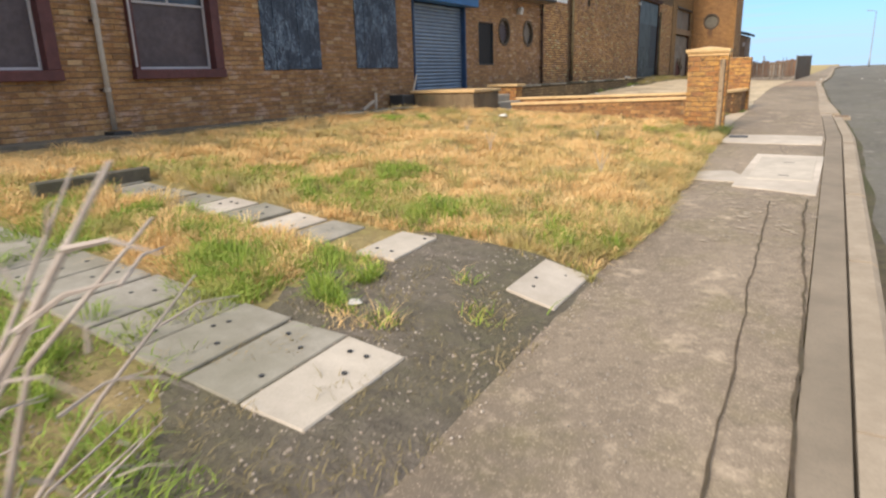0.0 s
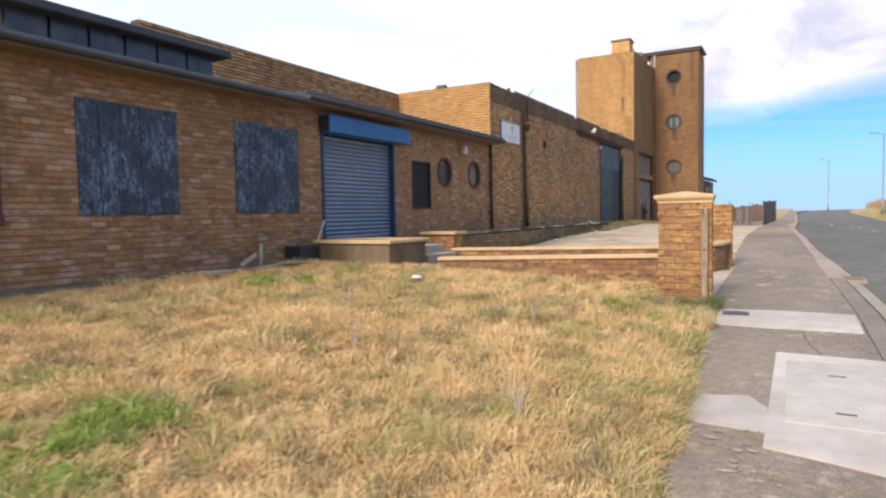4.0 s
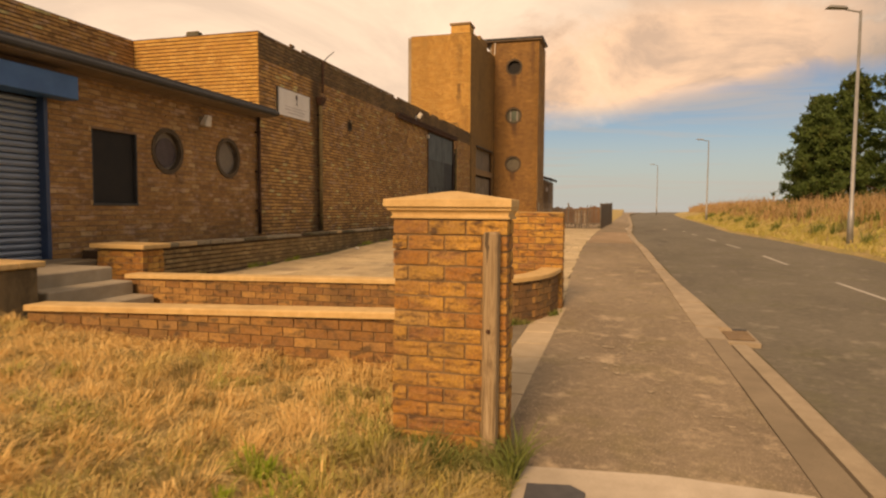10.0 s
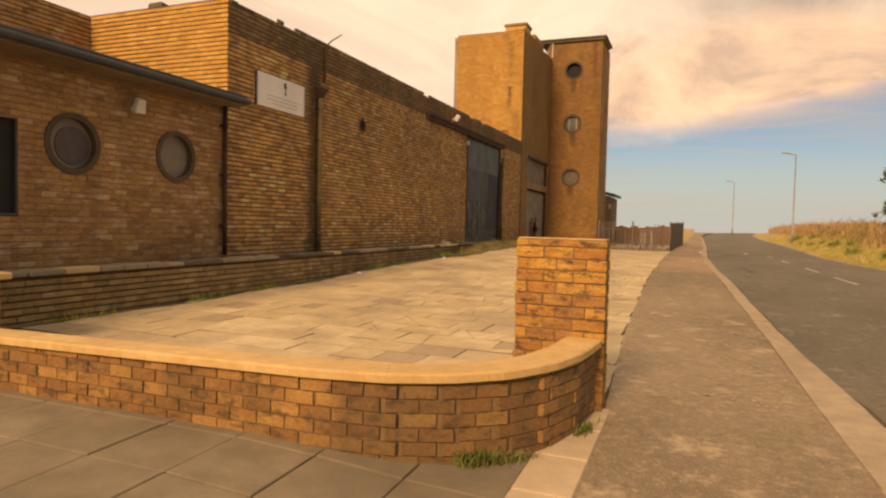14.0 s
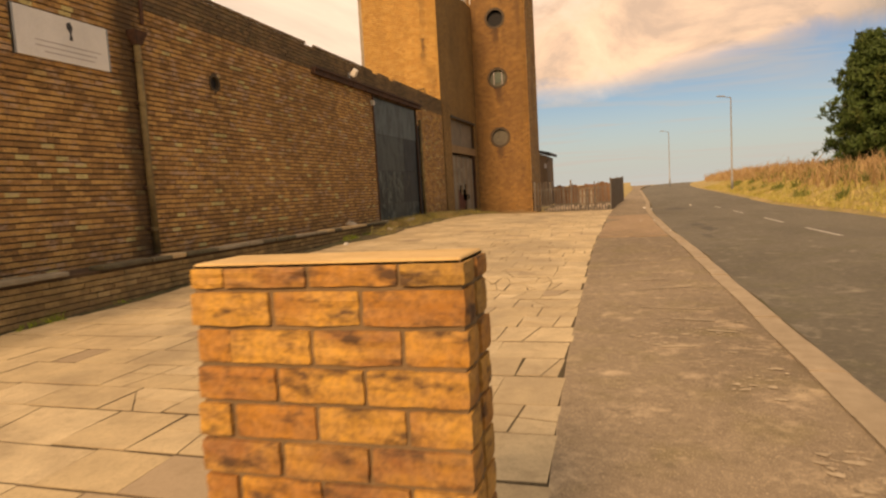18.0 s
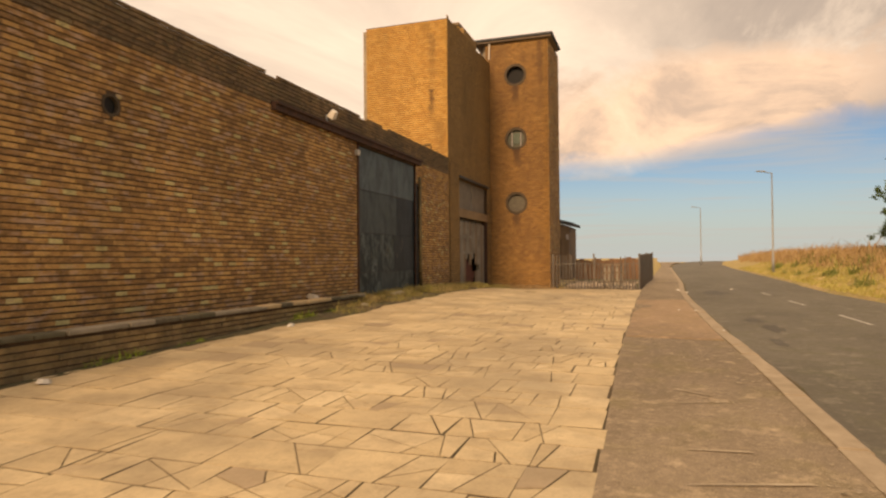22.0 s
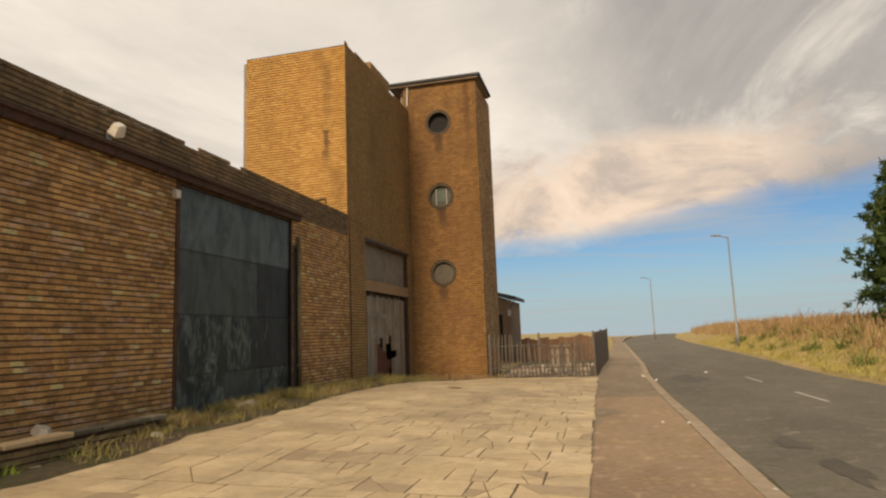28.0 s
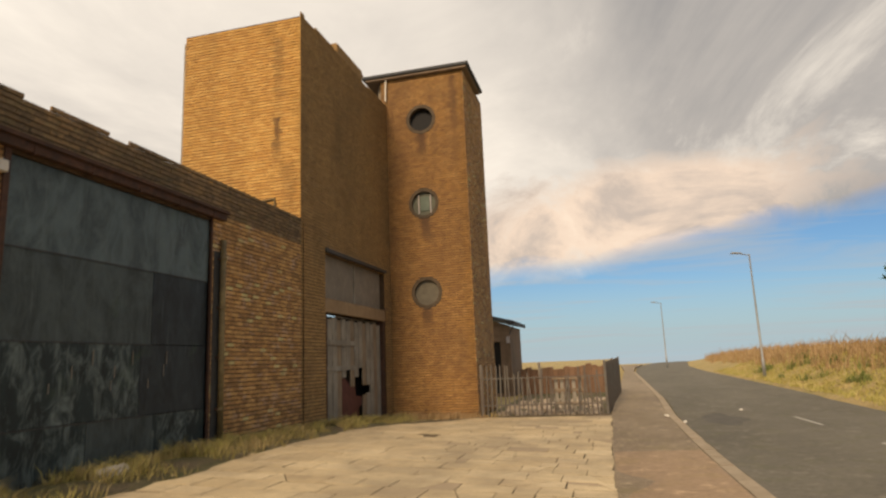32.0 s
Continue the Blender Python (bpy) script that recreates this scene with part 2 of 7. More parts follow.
def plain_mat(name, c1, c2, scale=6.0, rough=0.85, metal=0.0, bump=0.3, grain=60.0, dirt=None, dist=0.004, stretch=None):
    m = Mat(name, rough, metal)
    col = m.mix(m.ramp(m.noise(scale, 5, 0.6, stretch), [(0.35, 0.0), (0.65, 1.0)]), c1, c2)
    col = m.mix(m.ramp(m.noise(scale * 0.14, 4, 0.6), [(0.38, 0.0), (0.68, 0.5)]), col, dirt or tuple(v * 0.6 for v in c1))
    fine_n = m.noise(grain, 4, 0.7)
    col = m.mix(m.ramp(fine_n, [(0.45, 0.0), (0.75, 0.3)]), col, tuple(v * 0.45 for v in c1))
    m.bump(fine_n, bump, dist)
    return m.done(col)


TONES_WING = [(0.315, 0.188, 0.094), (0.365, 0.222, 0.112), (0.265, 0.148, 0.075), (0.415, 0.27, 0.143), (0.325, 0.194, 0.097), (0.22, 0.122, 0.064), (0.38, 0.232, 0.118), (0.335, 0.198, 0.10), (0.31, 0.18, 0.088), (0.56, 0.42, 0.27)]
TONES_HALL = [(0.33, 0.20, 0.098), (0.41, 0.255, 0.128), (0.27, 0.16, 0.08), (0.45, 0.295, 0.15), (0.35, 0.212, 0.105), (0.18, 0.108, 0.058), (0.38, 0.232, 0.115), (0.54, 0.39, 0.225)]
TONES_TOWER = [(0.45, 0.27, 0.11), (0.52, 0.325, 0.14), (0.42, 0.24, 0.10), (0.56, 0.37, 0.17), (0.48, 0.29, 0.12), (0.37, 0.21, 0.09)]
TONES_PIER = [(0.55, 0.335, 0.13), (0.60, 0.385, 0.165), (0.46, 0.245, 0.095), (0.35, 0.175, 0.078), (0.57, 0.35, 0.14), (0.27, 0.135, 0.07), (0.62, 0.41, 0.18)]
M_BRICK_LOW = brick_mat("brick_low_wall", [(0.36, 0.21, 0.10), (0.44, 0.27, 0.13), (0.28, 0.15, 0.07), (0.22, 0.12, 0.06), (0.40, 0.245, 0.12)], 0.5, (0.06, 0.045, 0.028), 0.9, 0.8, 0.0, 1.04, odd=0.5)
M_BRICK_WING = brick_mat("brick_wing", TONES_WING, 0.3, patch=0.5, blot=0.3, pale=0.65, k_=1.13, odd=0.5)
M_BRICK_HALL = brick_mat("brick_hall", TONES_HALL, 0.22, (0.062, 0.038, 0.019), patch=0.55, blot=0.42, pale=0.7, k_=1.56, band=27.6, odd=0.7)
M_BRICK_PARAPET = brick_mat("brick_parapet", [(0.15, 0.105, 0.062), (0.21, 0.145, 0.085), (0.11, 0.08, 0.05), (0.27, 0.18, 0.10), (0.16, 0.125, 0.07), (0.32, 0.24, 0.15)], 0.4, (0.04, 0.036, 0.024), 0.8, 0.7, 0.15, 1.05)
# block side, pilaster and upstand: shade put into the colour as darker tones
M_BRICK_BLOCK_SHADE = brick_mat("brick_block_side_shade", [(0.27, 0.175, 0.085), (0.32, 0.21, 0.105), (0.24, 0.155, 0.075), (0.35, 0.24, 0.12), (0.29, 0.185, 0.09)], 0.25, (0.085, 0.058, 0.030), 0.6, 0.3, 0.0, 1.1, odd=0.08)
# block front and hall end: the sunlit look is put into brighter tones
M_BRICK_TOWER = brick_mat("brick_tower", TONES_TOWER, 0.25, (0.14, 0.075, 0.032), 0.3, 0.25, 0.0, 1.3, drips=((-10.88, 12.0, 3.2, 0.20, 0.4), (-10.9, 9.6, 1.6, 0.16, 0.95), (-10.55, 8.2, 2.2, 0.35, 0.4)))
M_BRICK_PIER = brick_mat("brick_pier", TONES_PIER, 0.45, (0.075, 0.042, 0.026), 0.6, 1.0, 0.0, 1.02, odd=0.45)
M_MORTAR_WING = plain_mat("mortar_wing", (0.27, 0.18, 0.12), (0.20, 0.13, 0.088), 5, 0.95)
M_GRATE = plain_mat("dusty_iron", (0.24, 0.17, 0.10), (0.17, 0.115, 0.07), 9, 0.7)
M_TAR = plain_mat("tar_stain", (0.088, 0.080, 0.064), (0.125, 0.113, 0.090), 3, 0.85)
M_MORTAR_DARK = plain_mat("mortar_dark", (0.11, 0.068, 0.038), (0.065, 0.040, 0.024), 5, 0.95)
M_CAP = plain_mat("cap_stone", (0.60, 0.40, 0.175), (0.71, 0.50, 0.24), 9, 0.8, 0, 0.4, 70, (0.40, 0.25, 0.105))
M_CONCRETE = plain_mat("concrete", (0.36, 0.34, 0.30), (0.46, 0.43, 0.37), 4, 0.9, 0, 0.4)
M_SLAB = plain_mat("slab_concrete", (0.48, 0.42, 0.33), (0.57, 0.50, 0.40), 6, 0.9, 0, 0.4, 80, (0.34, 0.295, 0.23))
M_RENDER = plain_mat("grey_render", (0.30, 0.25, 0.19), (0.37, 0.31, 0.23), 3, 0.95, 0, 0.3)
M_ROOF = plain_mat("roof_felt", (0.052, 0.056, 0.062), (0.075, 0.08, 0.086), 3, 0.8)
M_SOFFIT = plain_mat("soffit", (0.20, 0.15, 0.11), (0.27, 0.20, 0.14), 3, 0.85)
def post_mat():
    """Old sawn timber: long grain lines that swing round a few knots."""
    m = Mat("post_timber", 0.85)
    g = m.noise(16, 4, 0.6, (1, 1, 0.07), 1.6)
    col = m.ramp(g, [(0.34, (0.17, 0.115, 0.062)), (0.46, (0.36, 0.265, 0.155)), (0.53, (0.25, 0.175, 0.10)), (0.62, (0.42, 0.32, 0.20))])
    col = m.mix(m.ramp(m.noise(6, 3, 0.5, (1, 1, 0.5)), [(0.60, 0.0), (0.68, 0.75)]), col, (0.11, 0.07, 0.038))
    m.bump(g, 0.5, 0.004)
    return m.done(col)


M_POST = post_mat()
M_WOOD = plain_mat("weathered_wood", (0.22, 0.165, 0.11), (0.31, 0.24, 0.165), 14, 0.85, 0, 0.5, 60, (0.10, 0.07, 0.05), 0.004, (1, 1, 0.12))
M_STEEL = plain_mat("galvanised_steel", (0.30, 0.32, 0.33), (0.40, 0.42, 0.42), 8, 0.55, 0.6, 0.1)
M_BLUE_STEEL = plain_mat("shutter_steel", (0.20, 0.26, 0.345), (0.25, 0.315, 0.405), 2.5, 0.5, 0.3, 0.08)
M_BLUE_BOX = plain_mat("blue_paint", (0.035, 0.13, 0.33), (0.05, 0.17, 0.40), 3, 0.45, 0, 0.05)
M_BLUE_DARK = plain_mat("dark_blue_paint", (0.022, 0.050, 0.115), (0.035, 0.072, 0.15), 3, 0.5, 0, 0.05)
M_RED_FRAME = plain_mat("red_oxide_frame", (0.085, 0.026, 0.024), (0.13, 0.042, 0.038), 7, 0.6, 0, 0.15)
M_MESH = plain_mat("grey_mesh_panel", (0.085, 0.066, 0.070), (0.125, 0.098, 0.102), 9, 0.6, 0.2, 0.2)
M_UPVC = plain_mat("upvc", (0.44, 0.40, 0.40), (0.52, 0.48, 0.475), 6, 0.6, 0, 0.05)
M_CREAM_PIPE = plain_mat("cream_pipe", (0.46, 0.40, 0.32), (0.55, 0.49, 0.40), 9, 0.6, 0, 0.1, 60, (0.20, 0.13, 0.09))
M_OLD_PIPE = plain_mat("old_iron_pipe", (0.17, 0.125, 0.055), (0.25, 0.185, 0.08), 9, 0.7, 0.1, 0.2, 60, (0.05, 0.035, 0.025))
M_IRON = plain_mat("rusty_iron", (0.055, 0.03, 0.022), (0.11, 0.05, 0.03), 9, 0.8, 0.2, 0.3)
# near-black; sheets of it behind openings paint the unlit interior
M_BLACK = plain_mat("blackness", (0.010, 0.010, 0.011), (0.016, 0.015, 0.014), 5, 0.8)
M_WHITE = plain_mat("white_board", (0.80, 0.79, 0.77), (0.85, 0.84, 0.82), 3, 0.5, 0, 0.03)
M_PLASTIC_WHITE = plain_mat("white_plastic", (0.66, 0.62, 0.55), (0.74, 0.70, 0.62), 9, 0.5)
M_INK = plain_mat("dark_ink", (0.03, 0.03, 0.03), (0.05, 0.05, 0.05), 9, 0.6)
M_GREY_PANE = plain_mat("grey_board_pane", (0.20, 0.172, 0.14), (0.25, 0.215, 0.175), 5, 0.85)
M_GREEN_PANE = plain_mat("green_pane", (0.05, 0.085, 0.06), (0.08, 0.12, 0.085), 5, 0.4)
M_PAINT = plain_mat("road_paint", (0.46, 0.44, 0.39), (0.58, 0.56, 0.50), 14, 0.8, 0, 0.3, 90, (0.2, 0.19, 0.17))
M_BARK = plain_mat("bark", (0.085, 0.06, 0.042), (0.13, 0.095, 0.065), 12, 0.95, 0, 0.6)
M_LAMP = plain_mat("lamp_column_grey", (0.26, 0.27, 0.27), (0.34, 0.35, 0.35), 3, 0.5, 0.4, 0.1)


def boarded_mat():
    """Dark paint-streaked boards with pale runs."""
    m = Mat("streaked_board", 0.6)
    g = m.noise(5.2, 4, 0.58, (1, 1.7, 0.42), 1.8)
    col = m.ramp(g, [(0.36, (0.010, 0.015, 0.028)), (0.44, (0.05, 0.075, 0.115)), (0.475, (0.27, 0.34, 0.41)), (0.50, (0.035, 0.055, 0.09)), (0.56, (0.012, 0.018, 0.036)), (0.60, (0.10, 0.14, 0.19)), (0.64, (0.02, 0.03, 0.05))])
    m.bump(g, 0.2, 0.005)
    return m.done(m.mix(m.ramp(m.noise(2.1, 4), [(0.46, 0.0), (0.58, 0.75)]), col, (0.014, 0.022, 0.04)))


def sheet_mat(name, base, scuff, light):
    """A painted steel sheet with dark blotches and pale scuffs."""
    m = Mat(name, 0.6, 0.2)
    col = m.mix(m.random(), base, tuple(v * 1.25 for v in base))
    col = m.mix(m.ramp(m.noise(1.9, 6, 0.7, (1, 1, 0.5), 0.8), [(0.42, 0.0), (0.60, 0.8)]), col, tuple(v * 0.42 for v in base))
    col = m.mix(m.math("MULTIPLY", m.ramp(m.noise(3.4, 7, 0.72, (1, 1, 0.55), 1.0), [(0.46, 0.0), (0.68, 1.0)]), scuff), col, light)
    col = m.mix(m.ramp(m.noise(9, 6, 0.7, (1, 1, 0.12)), [(0.58, 0.0), (0.74, 0.45)]), col, tuple(v * 0.5 for v in base))
    col = m.mix(m.ramp(m.noise(1.1, 4, 0.6), [(0.62, 0.0), (0.72, 0.4)]), col, (0.05, 0.085, 0.045))
    drip = m.noise(13, 5, 0.6, (1, 1, 0.07))
    col = m.mix(m.ramp(drip, [(0.60, 0.0), (0.70, 0.5)]), col, light)
    m.bump(m.noise(5, 4), 0.2, 0.012)
    return m.done(col)


def asphalt_mat(name, c1, c2, patchy, pebble=0.0):
    m = Mat(name, 0.9)
    fine_n = m.noise(140, 3, 0.8)
    col = m.mix(m.ramp(fine_n, [(0.35, 0.0), (0.68, 1.0)]), c1, c2)
    col = m.mix(m.ramp(m.noise(0.45, 6, 0.62, (1, 0.45, 1)), [(0.42, 0.0), (0.62, 0.75)]), col, patchy)
    col = m.mix(m.ramp(m.noise(2.6, 6, 0.7), [(0.56, 0.0), (0.70, 0.5)]), col, tuple(min(1, v * 2.1) for v in c2))
    col = m.mix(m.ramp(m.noise(1.5, 5, 0.65), [(0.50, 0.0), (0.68, 0.45)]), col, (c1[0] * 0.95, c1[1] * 1.02, c1[2] * 0.62))
    worn = m.noise(11, 6, 0.75)
    col = m.mix(m.ramp(worn, [(0.30, 0.65), (0.47, 0.0)]), col, tuple(v * 0.6 for v in c1))
    col = m.mix(m.ramp(worn, [(0.54, 0.0), (0.72, 0.6)]), col, tuple(min(1, v * 1.5) for v in c2))
    stones = m.noise(75, 2, 0.5)
    col = m.mix(m.math("MULTIPLY", m.ramp(stones, [(0.60, 0.0), (0.68, 1.0)]), pebble), col, tuple(min(1, v * 2.0) for v in c2))
    m.bump(m.mix(0.5, fine_n, m.noise(30, 4, 0.7)), 0.6, 0.010)
    return m.done(col)


M_ROAD = asphalt_mat("road_asphalt", (0.114, 0.104, 0.080), (0.183, 0.167, 0.129), (0.097, 0.088, 0.067))
M_PAVE = asphalt_mat("pavement_asphalt", (0.192, 0.150, 0.102), (0.345, 0.272, 0.187), (0.150, 0.116, 0.078), 0.45)


def flag_mat():
    m = Mat("paving_flag", 0.9)
    col = m.ramp(m.random(), [(0.0, (0.57, 0.45, 0.27)), (0.3, (0.66, 0.535, 0.335)), (0.55, (0.54, 0.425, 0.255)), (0.80, (0.70, 0.575, 0.37)), (0.90, (0.61, 0.485, 0.30)), (0.945, (0.58, 0.46, 0.29)), (0.955, (0.40, 0.31, 0.21)), (1.0, (0.43, 0.335, 0.22))])
    col = m.mix(m.ramp(m.noise(1.3, 6, 0.65), [(0.43, 0.0), (0.66, 0.6)]), col, (0.34, 0.265, 0.17))
    col = m.mix(m.ramp(m.noise(0.42, 5, 0.65), [(0.46, 0.0), (0.62, 0.6)]), col, (0.30, 0.245, 0.165))
    col = m.mix(m.ramp(m.noise(7, 5, 0.7), [(0.52, 0.0), (0.70, 0.4)]), col, (0.28, 0.21, 0.13))
    col = m.mix(m.ramp(m.noise(45, 4, 0.7), [(0.45, 0.0), (0.75, 0.35)]), col, (0.2, 0.16, 0.11))
    m.bump(m.noise(60, 4, 0.7), 0.4, 0.005)
    return m.done(col)


M_FLAG = flag_mat()
M_APRON = plain_mat("dark_apron", (0.13, 0.112, 0.085), (0.19, 0.165, 0.125), 5, 0.95, 0, 0.5, 60, (0.07, 0.065, 0.04))
M_RING = plain_mat("dark_ring", (0.075, 0.055, 0.036), (0.12, 0.088, 0.056), 6, 0.9)
M_KERB = plain_mat("kerb_concrete", (0.33, 0.265, 0.185), (0.43, 0.35, 0.25), 5, 0.9, 0, 0.4, 70, (0.22, 0.18, 0.12))
M_STRIP = plain_mat("strip_concrete", (0.22, 0.176, 0.122), (0.29, 0.233, 0.163), 3, 0.9, 0, 0.5, 70, (0.15, 0.125, 0.085))


def soil_mat(name, dry, green, dark):
    m = Mat(name, 0.95)
    col = m.mix(m.ramp(m.noise(0.8, 5, 0.6), [(0.42, 0.0), (0.60, 1.0)]), dry, green)
    col = m.mix(m.ramp(m.noise(9, 6, 0.7), [(0.42, 0.0), (0.66, 0.8)]), col, dark)
    m.bump(m.noise(22, 6, 0.75), 1.0, 0.05)
    return m.done(col)


M_GROUND = soil_mat("dry_turf", (0.50, 0.37, 0.165), (0.36, 0.30, 0.10), (0.25, 0.18, 0.075))
M_SOIL = soil_mat("bare_soil", (0.24, 0.20, 0.15), (0.17, 0.15, 0.085), (0.12, 0.10, 0.07))
M_SOIL_MOSS = soil_mat("mossy_soil", (0.16, 0.125, 0.075), (0.10, 0.105, 0.035), (0.075, 0.06, 0.04))
M_DIRT = soil_mat("dirt_joint", (0.155, 0.11, 0.062), (0.12, 0.098, 0.05), (0.09, 0.064, 0.038))


def blade_mat(name, tones, green, share):
    """Grass: a tone a blade, with green patches by place."""
    m = Mat(name, 0.75)
    k = len(tones) - 1
    mixv = m.math("ADD", m.math("MULTIPLY", m.random(), 0.5), m.math("MULTIPLY", m.ramp(m.noise(3.2, 3, 0.6), [(0.3, 0.0), (0.7, 1.0)]), 0.5))
    col = m.ramp(mixv, [(i / k, t) for i, t in enumerate(tones)])
    col = m.mix(m.ramp(m.noise(0.75, 4, 0.6), [(share, 0.0), (share + 0.12, 0.85)]), col, green)
    m.b.inputs["Subsurface Weight"].default_value = 0.0
    return m.done(col)


M_BLADE = blade_mat("grass_blades", [(0.30, 0.19, 0.058), (0.60, 0.395, 0.145), (0.78, 0.55, 0.235), (0.64, 0.41, 0.155), (0.85, 0.63, 0.285), (0.90, 0.71, 0.37)], (0.38, 0.335, 0.085), 0.545)
M_BLADE_GREEN = blade_mat("green_blades", [(0.10, 0.165, 0.016), (0.19, 0.28, 0.025), (0.28, 0.36, 0.04), (0.42, 0.42, 0.11)], (0.44, 0.39, 0.14), 0.62)
M_BLADE_DARK = blade_mat("dark_weeds", [(0.05, 0.075, 0.016), (0.10, 0.14, 0.026), (0.15, 0.18, 0.04), (0.22, 0.21, 0.07)], (0.26, 0.22, 0.09), 0.56)
M_BLADE_OLIVE = blade_mat("olive_blades", [(0.13, 0.11, 0.04), (0.22, 0.18, 0.065), (0.30, 0.235, 0.10), (0.20, 0.17, 0.055)], (0.36, 0.27, 0.13), 0.52)
M_BLADE_VERGE = blade_mat("verge_blades", [(0.22, 0.21, 0.05), (0.34, 0.31, 0.08), (0.44, 0.38, 0.12), (0.30, 0.28, 0.065)], (0.52, 0.40, 0.19), 0.5)
M_BLADE_TALL = blade_mat("tall_dry_grass", [(0.34, 0.225, 0.11), (0.42, 0.29, 0.145), (0.27, 0.17, 0.08), (0.38, 0.265, 0.135)], (0.30, 0.25, 0.07), 0.58)
M_LEAF = blade_mat("pine_needles", [(0.024, 0.052, 0.010), (0.055, 0.100, 0.016), (0.040, 0.075, 0.012), (0.105, 0.140, 0.028)], (0.095, 0.110, 0.022), 0.56)
M_TWIG = plain_mat("dead_twig", (0.40, 0.33, 0.27), (0.50, 0.43, 0.36), 20, 0.9)


def glass_mat():
    m = Mat("dark_glass", 0.15)
    m.b.inputs["Specular IOR Level"].default_value = 0.5
    return m.done(m.mix(m.ramp(m.noise(2, 4), [(0.4, 0.0), (0.7, 1.0)]), (0.035, 0.038, 0.045), (0.075, 0.075, 0.08)), 0.25)


M_GLASS = glass_mat()

M_WOOD_GREY = plain_mat("grey_boards", (0.25, 0.225, 0.185), (0.34, 0.31, 0.26), 12, 0.85, 0, 0.4, 60, (0.07, 0.06, 0.05), 0.004, (1, 1, 0.15))
M_CONC_BROWN = plain_mat("brown_concrete", (0.27, 0.18, 0.10), (0.33, 0.225, 0.13), 4, 0.9)
M_GREY_GREEN = plain_mat("grey_green_pane", (0.11, 0.115, 0.085), (0.15, 0.155, 0.115), 5, 0.8)
M_TOWER_PANE = plain_mat("tower_pane", (0.115, 0.102, 0.078), (0.15, 0.135, 0.102), 5, 0.85)
M_MORTAR_PIER = plain_mat("mortar_pier", (0.27, 0.18, 0.095), (0.18, 0.12, 0.064), 6, 0.95)
M_RENDER_BROWN = plain_mat("brown_render", (0.25, 0.175, 0.10), (0.31, 0.22, 0.13), 3, 0.95, 0, 0.3, 60, (0.13, 0.09, 0.055))
M_CAP_DULL = plain_mat("dull_cap_stone", (0.47, 0.35, 0.20), (0.55, 0.42, 0.26), 5, 0.85, 0, 0.3)
M_STONE_DARK = plain_mat("dark_mossy_stone", (0.10, 0.085, 0.06), (0.15, 0.13, 0.09), 6, 0.9, 0, 0.4, 60, (0.06, 0.07, 0.03))
M_STONE_GREY = plain_mat("grey_weathered_stone", (0.24, 0.21, 0.16), (0.33, 0.29, 0.225), 5, 0.9, 0, 0.4, 60, (0.10, 0.095, 0.055))
M_SLAB_DULL = plain_mat("dull_slab", (0.29, 0.26, 0.205), (0.38, 0.345, 0.28), 6, 0.9, 0, 0.4, 80, (0.17, 0.16, 0.10))
M_SLAB_WARM = plain_mat("warm_slab", (0.50, 0.40, 0.27), (0.58, 0.47, 0.33), 6, 0.9, 0, 0.4, 80, (0.32, 0.25, 0.16))
M_SCUFF = plain_mat("pale_scuff", (0.40, 0.325, 0.225), (0.52, 0.43, 0.31), 8, 0.9)
M_CONC_PALE = plain_mat("pale_concrete", (0.55, 0.475, 0.375), (0.66, 0.58, 0.47), 5, 0.9, 0, 0.5, 90, (0.26, 0.22, 0.165))
M_STEP = plain_mat("worn_step", (0.33, 0.285, 0.215), (0.42, 0.365, 0.28), 4, 0.9, 0, 0.4, 70, (0.17, 0.145, 0.10))
M_FLAG_DARK = plain_mat("dark_flag", (0.20, 0.165, 0.115), (0.27, 0.225, 0.16), 4, 0.9, 0, 0.4, 70, (0.12, 0.10, 0.07))
M_PAVE_RED = asphalt_mat("red_asphalt", (0.28, 0.195, 0.122), (0.39, 0.278, 0.178), (0.23, 0.165, 0.107))
M_BRICK_TOWER_DARK = brick_mat("brick_stair_tower", [(0.31, 0.175, 0.075), (0.37, 0.22, 0.095), (0.27, 0.15, 0.066), (0.41, 0.255, 0.12), (0.33, 0.185, 0.08)], 0.3, (0.10, 0.052, 0.028), 0.8, 0.55, 0.0, 1.0, drips=((-8.8, 11.35, 1.3, 0.30, 0.9), (-8.75, 8.0, 1.1, 0.26, 0.9), (-8.8, 4.6, 0.9, 0.24, 0.8), (-7.5, 13.5, 3.0, 0.2, 0.6)))
M_BRICK_PLINTH = brick_mat("brick_plinth", [(0.30, 0.22, 0.12), (0.38, 0.29, 0.17), (0.22, 0.155, 0.09), (0.27, 0.20, 0.11), (0.44, 0.35, 0.22)], 0.5, (0.055, 0.05, 0.03), 0.9)
M_BRICK_HUT = brick_mat("brick_hut", [(0.20, 0.15, 0.115), (0.25, 0.185, 0.14), (0.17, 0.125, 0.095), (0.29, 0.215, 0.165)], 0.4)
M_PEBBLE = plain_mat("pale_pebbles", (0.28, 0.24, 0.19), (0.38, 0.33, 0.265), 5, 0.9)
M_BRICK_RED = brick_mat("brick_red", [(0.20, 0.125, 0.088), (0.165, 0.10, 0.072), (0.235, 0.15, 0.105)], 0.4)
M_FENCE = plain_mat("fence_steel", (0.15, 0.138, 0.122), (0.21, 0.195, 0.17), 6, 0.65, 0.4, 0.2, 60, (0.12, 0.06, 0.035))
M_RUBBLE = plain_mat("rubble_pieces", (0.30, 0.235, 0.17), (0.56, 0.49, 0.40), 1.4, 0.9)
M_SLATE = plain_mat("slate", (0.06, 0.062, 0.068), (0.09, 0.09, 0.095), 8, 0.7)


